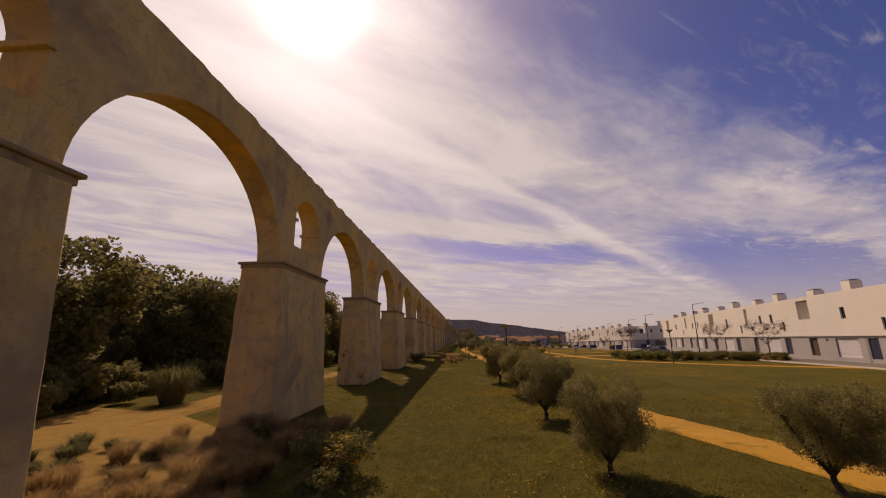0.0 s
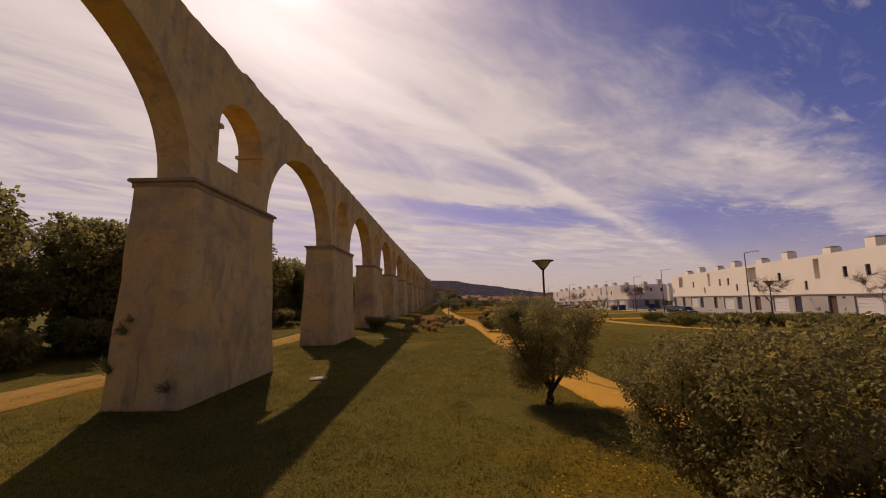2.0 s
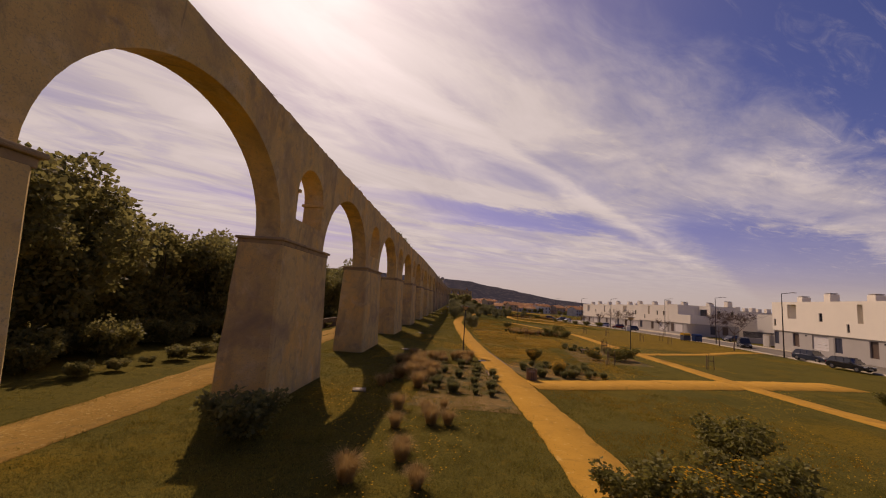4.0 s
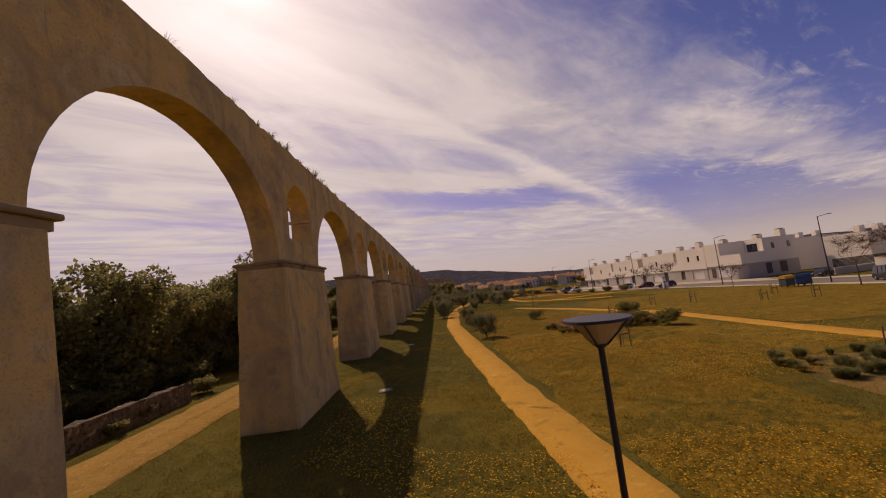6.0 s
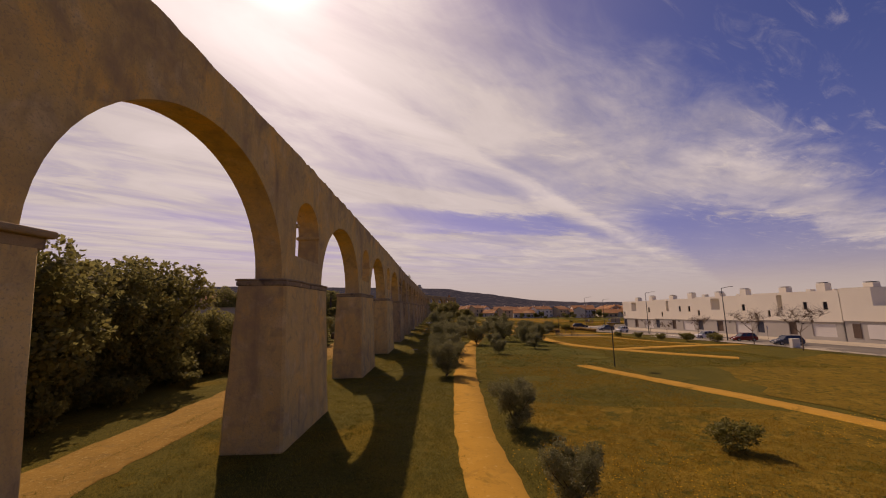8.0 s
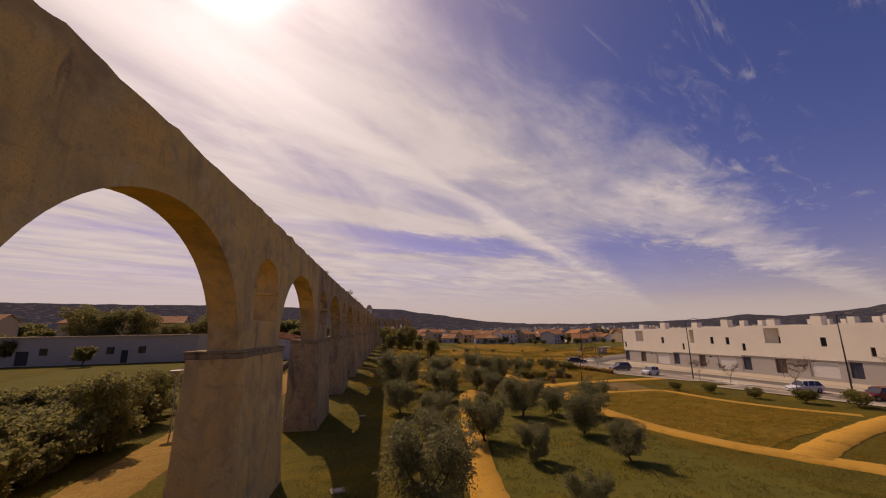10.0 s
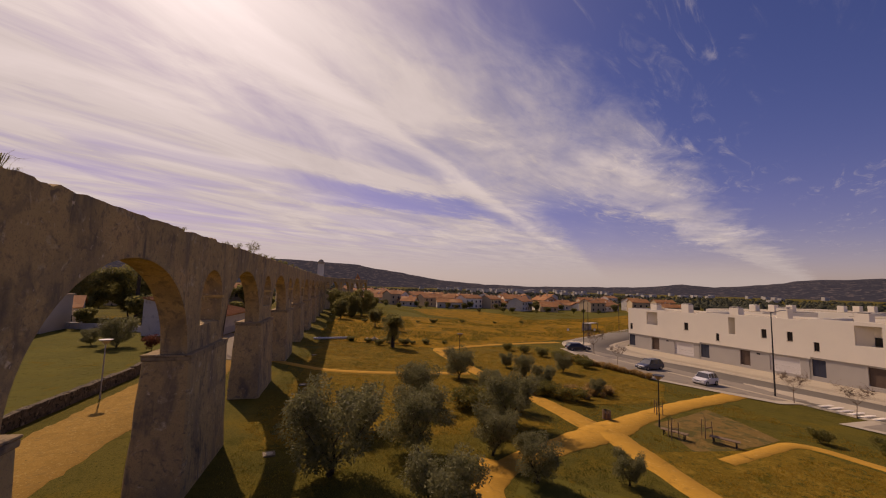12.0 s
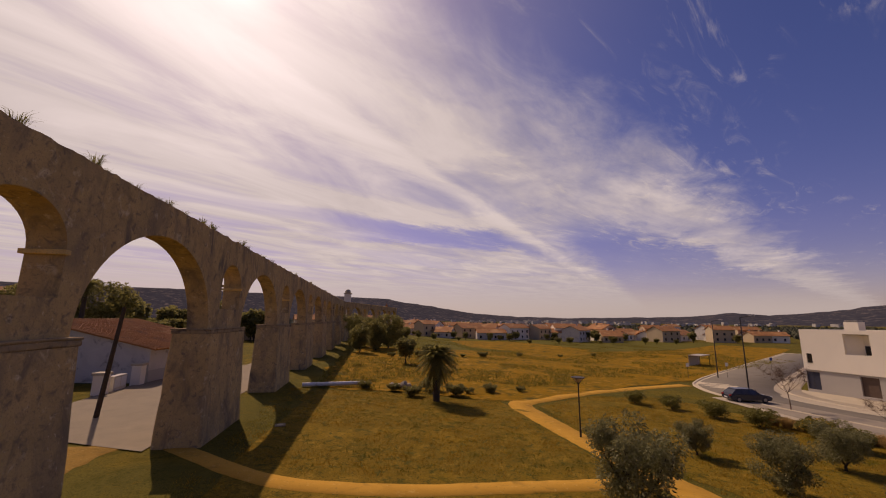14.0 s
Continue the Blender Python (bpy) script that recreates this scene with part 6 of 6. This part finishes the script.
# covers in the grass
for x, y in ((2.9, 36.2), (3.2, 51.8), (3.0, 100.4), (3.2, 116.6), (3.1, 164.6), (3.2, 180.4), (3.0, 196.5), (3.3, 212.4), (3.2, 228.5), (3.0, 68.0), (3.2, 84.0)):
    ob = base_of("inspection_cover", x, y, label="square pale concrete cover with round lid", category="cover", group="covers in the grass", turn=12)
    part("slab", box_bm(-0.34, 0.34, -0.34, 0.34, -0.1, 0.03, bevel=0.01), LANE, ob)
    bm = bmesh.new()
    tube(bm, (0, 0, 0.03), (0, 0, 0.042), 0.22, 0.22, 18)
    part("lid", bm, PAVING, ob)
ob = base_of("manhole_cover", 10.1, 80.7, label="round dark iron cover in the path", category="cover")
bm = bmesh.new()
tube(bm, (0, 0, -0.05), (0, 0, 0.035), 0.34, 0.34, 22)
part("lid", bm, METAL, ob)


# ---- village and distance ----
def gable_house(x, y, w, d, h, turn, wall, label, group="village houses", z=None):
    ob = base_of("village_house", x, y, z, turn, label, "house", group)
    rise = d * 0.22
    bm = bmesh.new()
    add_box(bm, -w / 2, w / 2, -d / 2, d / 2, -0.5, h)
    for s in (-1, 1):
        bm.faces.new([bm.verts.new(c) for c in ((s * w / 2, -d / 2, h), (s * w / 2, d / 2, h), (s * w / 2, 0, h + rise))])
    part("wall", bm, wall, ob)
    bm = bmesh.new()
    for s in (-1, 1):
        o = [(-w / 2 - 0.35, s * (d / 2 + 0.4), h - 0.15), (w / 2 + 0.35, s * (d / 2 + 0.4), h - 0.15), (w / 2 + 0.35, 0, h + rise + 0.05), (-w / 2 - 0.35, 0, h + rise + 0.05)]
        lo, hi = [bm.verts.new(c) for c in o], [bm.verts.new((c[0], c[1], c[2] + 0.18)) for c in o]
        for q in (lo[::-1], hi):
            bm.faces.new(q)
        for i in range(4):
            bm.faces.new((lo[i], lo[(i + 1) % 4], hi[(i + 1) % 4], hi[i]))
    bmesh.ops.recalc_face_normals(bm, faces=bm.faces)
    part("roof", bm, TILE, ob, "terracotta tiled roof")
    n = max(2, int(w / 3))
    for i in range(n):
        wx = -w / 2 + w * (i + 0.5) / n
        for wz in ([0.9] if h < 4.5 else [0.9, 3.6]):
            part("window", box_bm(wx - 0.5, wx + 0.5, -d / 2 - 0.04, -d / 2 + 0.02, wz, wz + 1.3), GLASS_DARK, ob)
    part("chimney", box_bm(w * 0.2, w * 0.2 + 0.7, 0.4, 1.1, h + 0.2, h + rise + 1.0), wall, ob)


rng = random.Random(77)
names = [(CREAM, "cream walled village house with terracotta roof"), (WHITE, "white village house with terracotta roof"), (PLASTER_OLD, "old plastered village house with terracotta roof")]
for i in range(62):
    a = rng.uniform(-0.03, 0.72)
    r = 215 + 190 * rng.random() ** 1.1 if i > 22 else rng.uniform(195, 245)
    x, y = 9 + math.sin(a) * r, 199 + math.cos(a) * r
    if y < 392 and x > 12 and y > 255 + 0.0 * x and math.hypot(x - 60, y - 320) < 72:
        y += 90
    wall, lab = names[i % 3]
    gable_house(x, y, rng.uniform(7, 16), rng.uniform(7, 11), rng.choice([3.0, 3.2, 3.6, 5.6, 6.2]), rng.choice([rng.uniform(-40, 40), rng.uniform(60, 110)]), wall, lab)
for i in range(30):
    wall, lab = names[(i + 1) % 3]
    gable_house(16 + i * 7.4 + rng.uniform(-2, 2), rng.uniform(404, 448) - i * 1.2, rng.uniform(8, 15), rng.uniform(7, 10), rng.choice([3.2, 3.6, 5.8, 6.4]), rng.uniform(-35, 35), wall, lab)
for i, (x, y, w, d, h, t, mt) in enumerate([(-30, 330, 14, 9, 5.6, 10, 0), (-42, 350, 12, 9, 6, -20, 1), (-20, 380, 12, 9, 6, 15, 0), (-70, 330, 14, 9, 3.4, 5, 1), (-90, 300, 16, 9, 3.4, -8, 2), (-50, 400, 12, 9, 6, 0, 0), (-55, 262, 22, 9, 3.6, 24, 1), (-84, 268, 18, 9, 3.6, 10, 0)]):
    gable_house(x, y, w, d, h, t, names[mt][0], names[mt][1])
for x, y, w, h, t in ((-128, 292, 15, 6.2, 10), (-96, 296, 17, 5.4, -6), (-72, 292, 13, 5.0, 14)):
    gable_house(x, y, w, 10, h + 5.0, t, CREAM, "tall cream house with a terracotta roof")
tower = base_of("church_tower", -14, 520, label="pale church bell tower with a small dome", category="tower")
part("shaft", box_bm(-2.5, 2.5, -2.5, 2.5, 0, 26), WHITE, tower)
part("cornice", box_bm(-3, 3, -3, 3, 26, 26.8), CREAM, tower)
bm = bmesh.new()
bmesh.ops.create_uvsphere(bm, u_segments=16, v_segments=10, radius=2.3, matrix=pose(0, 0, 27.6))
part("dome", bm, PAVING, tower, smooth=True)
tower = base_of("church_tower", 16, 470, label="white village church tower with pointed roof", category="tower")
part("shaft", box_bm(-2, 2, -2, 2, 0, 13), WHITE, tower)
bm = bmesh.new()
tube(bm, (0, 0, 13), (0, 0, 18), 2.6, 0.1, 4)
part("roof", bm, TILE, tower)


def hills(name, near, elev, mat, label, base):
    """A ridge seen round the horizon: elev gives (azimuth right of +y, height in degrees)."""
    verts, faces = [], []
    n = 260
    for i in range(n + 1):
        az = -100 + 210 * i / n
        e = float(np.interp(az, [k[0] for k in elev], [k[1] for k in elev]))
        e = max(0.05, e + 0.10 * noise.noise((az * 0.35, base, 0)) + 0.05 * noise.noise((az * 1.3, base, 4)))
        for k in range(6):
            d = near * (1 + 0.22 * k)
            z = math.tan(radians(e)) * near * 1.6 * math.sin(min(1, k / 3.2) * math.pi / 2)
            z += 5 * noise.noise((az * 0.8, k * 1.7, base)) * (k > 0)
            verts.append((9 + math.sin(radians(az)) * d, 190 + math.cos(radians(az)) * d, z - (12 if k == 0 else 0)))
    for i in range(n):
        for k in range(5):
            a = i * 6 + k
            faces.append((a, a + 6, a + 7, a + 1))
    return tagged(new(name, mesh_of(name, verts, faces, mat, True)), label, "hill", kind="structure")


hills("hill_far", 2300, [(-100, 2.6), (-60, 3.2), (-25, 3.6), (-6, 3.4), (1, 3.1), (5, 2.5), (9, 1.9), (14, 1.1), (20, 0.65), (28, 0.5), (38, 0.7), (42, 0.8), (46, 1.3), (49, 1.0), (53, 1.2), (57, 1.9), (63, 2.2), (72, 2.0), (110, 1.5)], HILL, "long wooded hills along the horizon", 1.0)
verts, faces = [], []
for i in range(100):
    az = rng.choice([rng.gauss(24, 4), rng.gauss(33, 8), rng.uniform(10, 62)])
    d = rng.uniform(900, 1900)
    w, h = rng.uniform(8, 30), rng.choice([4, 5, 6, 7, 9, 11])
    x, y = 9 + math.sin(radians(az)) * d, 190 + math.cos(radians(az)) * d
    n = len(verts)
    zz = 6.0 * (d - 900) / 1000
    verts += [(x + a, y + b, z) for z in (-2, h * 0.4 + zz) for a, b in ((-w / 2, -5), (w / 2, -5), (w / 2, 5), (-w / 2, 5))]
    faces += [(n + 4, n + 5, n + 6, n + 7), (n, n + 1, n + 5, n + 4), (n + 1, n + 2, n + 6, n + 5), (n + 3, n + 0, n + 4, n + 7), (n + 2, n + 3, n + 7, n + 6)]
tagged(new("far_town", mesh_of("far_town", verts, faces, PLASTER_OLD)), "far pale blocks of a town", "town", kind="stuff")
FARGREEN = material("far_treetops", ((0.07, 0.07, 0.035), (0.05, 0.052, 0.03)), 1.0, patch=8)
verts, faces = [], []
for i in range(5200):
    az, d = rng.uniform(-40, 75), 270 + 1000 * rng.random() ** 1.6
    if d < 345 and az > 6:
        continue
    x, y = 9 + math.sin(radians(az)) * d, 190 + math.cos(radians(az)) * d
    s = rng.uniform(1.4, 3.4)
    n = len(verts)
    ring = [(x + math.cos(k * 1.047) * s * rng.uniform(0.7, 1.3), y + math.sin(k * 1.047) * s, ground_z(x, y) + s * rng.uniform(0.4, 0.9)) for k in range(6)]
    foot = [(c[0], c[1], ground_z(x, y) - 1) for c in ring]
    verts += ring + foot + [(x + rng.uniform(-1, 1), y, ground_z(x, y) + s * rng.uniform(1.3, 1.8))]
    faces += [(n + k, n + (k + 1) % 6, n + 12) for k in range(6)] + [(n + 6 + k, n + 6 + (k + 1) % 6, n + (k + 1) % 6, n + k) for k in range(6)]
tagged(new("far_scrub", mesh_of("far_scrub", verts, faces, FARGREEN)), "far scrub and treetops between the houses", "scrub", kind="stuff")


# ---- behind the aqueduct ----
def low_wall(name, pts, h, thick, mat, label, category="wall"):
    ob = tagged(new(name), label, category)
    for (x0, y0), (x1, y1) in zip(pts, pts[1:]):
        d = math.hypot(x1 - x0, y1 - y0)
        n = max(1, int(d / 4))
        for i in range(n):
            a, b = i / n, (i + 1) / n
            p, q = Vector((x0 + (x1 - x0) * a, y0 + (y1 - y0) * a)), Vector((x0 + (x1 - x0) * b, y0 + (y1 - y0) * b))
            bm = box_bm(0, (q - p).length, -thick / 2, thick / 2, -0.4, h + 0.06 * noise.noise((p.x, p.y, 0)), bevel=0.04)
            bmesh.ops.subdivide_edges(bm, edges=[e for e in bm.edges if e.calc_length() > 0.8], cuts=7, use_grid_fill=True)
            for v in bm.verts:
                if mat is RUBBLE_WALL:
                    v.co += Vector((0, 0.07 * noise.noise(v.co * 3.1 + Vector((p.x, p.y, 0))), 0.13 * noise.noise(v.co * 2.3 + Vector((p.y, 0, 0))) * (v.co.z > h * 0.6)))
                v.co += Vector((0, 0.03 * noise.noise(v.co * 2), 0.04 * noise.noise(v.co * 1.5 + Vector((p.x, 0, 0)))))
            piece = part("stretch", bm, mat, ob)
            piece.matrix_basis = pose(p.x, p.y, ground_z(p.x, p.y), 0, 0, math.degrees(math.atan2(q.y - p.y, q.x - p.x)))
    return ob


low_wall("stone_wall", [(-13.2, 184), (-13.6, 193), (-13.8, 203.5), (-13.4, 217), (-15.2, 230)], 1.0, 0.5, RUBBLE_WALL, "low dark rubble stone wall beside track")
low_wall("white_wall", [(-14.8, 246.5), (-31, 254), (-49, 261), (-75, 268)], 1.1, 0.3, PLASTER_OLD, "low white plastered garden wall")
low_wall("stone_wall", [(-9.8, 88), (-9.6, 104)], 1.1, 0.5, RUBBLE_WALL, "low stone wall under the trees")
patch("garden_lawn", [(-13.8, 185), (-14.4, 230), (-20, 246), (-48, 258), (-60, 240), (-50, 205), (-30, 190)], LAWN, 0.01, "mown green garden lawn", "lawn")
ob = base_of("stone_bridge", -9.4, 84, label="low rubble stone arch over a ditch", category="bridge")
for i in range(16):
    bm = bmesh.new()
    a0, a1 = math.pi * (i + 0.03) / 16, math.pi * (i + 0.97) / 16
    out = rng.uniform(0.34, 0.46)
    p = [(-math.cos(a0) * 3.2, math.sin(a0) * 0.9), (-math.cos(a1) * 3.2, math.sin(a1) * 0.9), (-math.cos(a1) * 3.9, math.sin(a1) * 0.9 + out), (-math.cos(a0) * 3.9, math.sin(a0) * 0.9 + out)]
    f, b = [bm.verts.new((0.25 + rng.uniform(-0.03, 0.03), u, v - 0.1)) for u, v in p], [bm.verts.new((-0.9, u, v - 0.1)) for u, v in p]
    bm.faces.new(f)
    bm.faces.new(b[::-1])
    for k in range(4):
        bm.faces.new((f[k], b[k], b[(k + 1) % 4], f[(k + 1) % 4]))
    bmesh.ops.recalc_face_normals(bm, faces=bm.faces)
    part("stone", bm, RUBBLE_WALL, ob)
SHED_WALL = material("dull_ochre_plaster", ((0.52, 0.44, 0.33), (0.45, 0.38, 0.29)), 0.9, bump=0.01, bump_scale=10, patch=2)
ob = base_of("plastered_shed", -51.5, 254, turn=8, label="long pale flat roofed building beside a lawn", category="shed")
bm = bmesh.new()
openings = [(11 + i * 6.4, 12.6 + i * 6.4, 2.2, 3.8) for i in range(6)] + [(14.6, 16.0, 0.1, 3.0), (33.6, 36.0, 0.1, 3.2)]
pierced(bm, 0, 54, -0.3, 6.2, 0.0, 0.35, openings)
bmesh.ops.transform(bm, matrix=pose(9, -5, 0, 0, 0, 90), verts=bm.verts)
bmesh.ops.recalc_face_normals(bm, faces=bm.faces)
part("front_wall", bm, SHED_WALL, ob)
for a, b, c, d in openings:
    part("window" if c > 1 else "door", box_bm(9 - b, 9 - a, -4.85, -4.78, c, d, bevel=0.01), GLASS_DARK if c > 1 else METAL, ob)
part("wall", box_bm(-44.7, 8.998, -4.64, 5, -0.3, 6.2), SHED_WALL, ob)
part("roof", box_bm(-45.3, 9.3, -5.5, 5.3, 6.202, 6.4), CREAM, ob)
for i in range(24):
    part("roof_rib", box_bm(-9.3 + i * 0.79, -9.16 + i * 0.79, -5.3, 5.3, 6.402, 6.47), CREAM, ob)
part("skylight", box_bm(-6, -4.6, -3, -1.4, 6.48, 6.55), PLATE, ob)
# old house behind the lane, with its mono-pitch tiled roof
ob = base_of("old_house", -19.5, 254, turn=-6, label="old pale plastered house with tiled lean-to roof", category="house")
bm = bmesh.new()
v = [bm.verts.new(c) for c in ((-6, -7, -0.5), (6, -7, -0.5), (6, 8, -0.5), (-6, 8, -0.5), (-6, -7, 6.2), (6, -7, 3.4), (6, 8, 3.4), (-6, 8, 6.2))]
for q in ((3, 2, 1, 0), (4, 5, 6, 7), (0, 1, 5, 4), (1, 2, 6, 5), (2, 3, 7, 6), (3, 0, 4, 7)):
    bm.faces.new([v[i] for i in q])
part("wall", bm, PLASTER_OLD, ob)
bm = bmesh.new()
add_box(bm, -6.3, 6.9, -7.4, 8.4, 0, 0.18)
bmesh.ops.transform(bm, matrix=pose(0, 0, 4.86, 0, math.degrees(math.atan2(2.8, 12)), 0), verts=bm.verts)
part("roof", bm, TILE, ob)
for i in range(26):
    bm = bmesh.new()
    tube(bm, (-6.3, -7.2 + i * 0.6, 0.2), (6.9, -7.2 + i * 0.6, 0.2), 0.09, 0.09, 6)
    bmesh.ops.transform(bm, matrix=pose(0, 0, 4.86, 0, math.degrees(math.atan2(2.8, 12)), 0), verts=bm.verts)
    part("tile_course", bm, TILE, ob)
part("dado", box_bm(6.0, 6.05, -7, 8, -0.3, 1.2), GREY, ob)
for x, y, h in ((-14.8, 240.2, 1.7), (-14.6, 245.4, 1.9)):
    ob = base_of("gate_pillar", x, y, label="white gate pillar with a pale cap", category="pillar", group="gate pillars")
    part("shaft", box_bm(-0.45, 0.45, -0.45, 0.45, -0.2, h, bevel=0.02), WHITE, ob)
    part("cap", box_bm(-0.56, 0.56, -0.56, 0.56, h, h + 0.22, bevel=0.03), PAVING, ob)
ob = base_of("meter_box", -14.9, 242.6, label="white meter cupboard between gate pillars", category="cupboard", turn=4)
part("cupboard", box_bm(-0.3, 0.3, -1.1, 1.1, -0.1, 1.35, bevel=0.02), PLASTER_OLD, ob)
for i in range(2):
    part("door", box_bm(0.3, 0.32, -0.95 + i * 1.0, -0.05 + i * 1.0, 0.3, 1.2), PLATE, ob)
ob = base_of("wooden_pole", -9.6, 231.4, label="leaning dark wooden utility pole", category="pole")
bm = bmesh.new()
tube(bm, (0, 0, -0.3), (0.5, 0.4, 7.6), 0.17, 0.12, 10)
part("pole", bm, BARK, ob)
RUSSET = tree_model(700, "russet_bush", 2.2, 0.06, 1.2, 2600, 0.14, 0.35, RED_LEAF, "russet leaved bush on the lawn", "shrub", "", 5, 0.2)
RUSSET.matrix_basis = pose(-18.2, 232.5, ground_z(0, 230))
# heap of rubble and fallen pipe near the palm
ob = base_of("rubble_heap", 12.2, 243.6, label="heap of pale broken stones in weeds", category="rubble", turn=0)
for i in range(12):
    bm = bmesh.new()
    bmesh.ops.create_icosphere(bm, subdivisions=1, radius=rng.uniform(0.22, 0.45), matrix=pose(rng.uniform(-1, 1), rng.uniform(-0.6, 0.6), rng.uniform(0.1, 0.5), rng.uniform(0, 90), 0, 0))
    for v in bm.verts:
        v.co += v.co.normalized() * rng.uniform(-0.1, 0.1)
    part("stone", bm, PAVING, ob)
ob = base_of("fallen_pipe", 5.2, 243.4, label="long white pipe lying in weeds", category="pipe", turn=8)
bm = bmesh.new()
tube(bm, (-3.2, 0, 0.35), (3.2, 0, 0.3), 0.2, 0.2, 12)
part("tube", bm, PLATE, ob)

for i, (x, y, size) in enumerate([(13.2, 239.5, 0.5), (17.6, 240.2, 0.6), (19.4, 241.5, 0.5), (22.0, 242.5, 0.45), (11.4, 241.8, 0.4), (26, 243.6, 0.5), (8.4, 243.0, 0.4), (15.6, 242.6, 0.7), (28.6, 286, 0.6), (34, 289, 0.6), (46, 297, 0.5), (60, 303, 0.6), (72, 306, 0.5), (18.6, 283, 0.7), (12.5, 279, 0.7)]):
    place(UNDER[i % 3], x, y, size, i + 900, USED, 1.4)
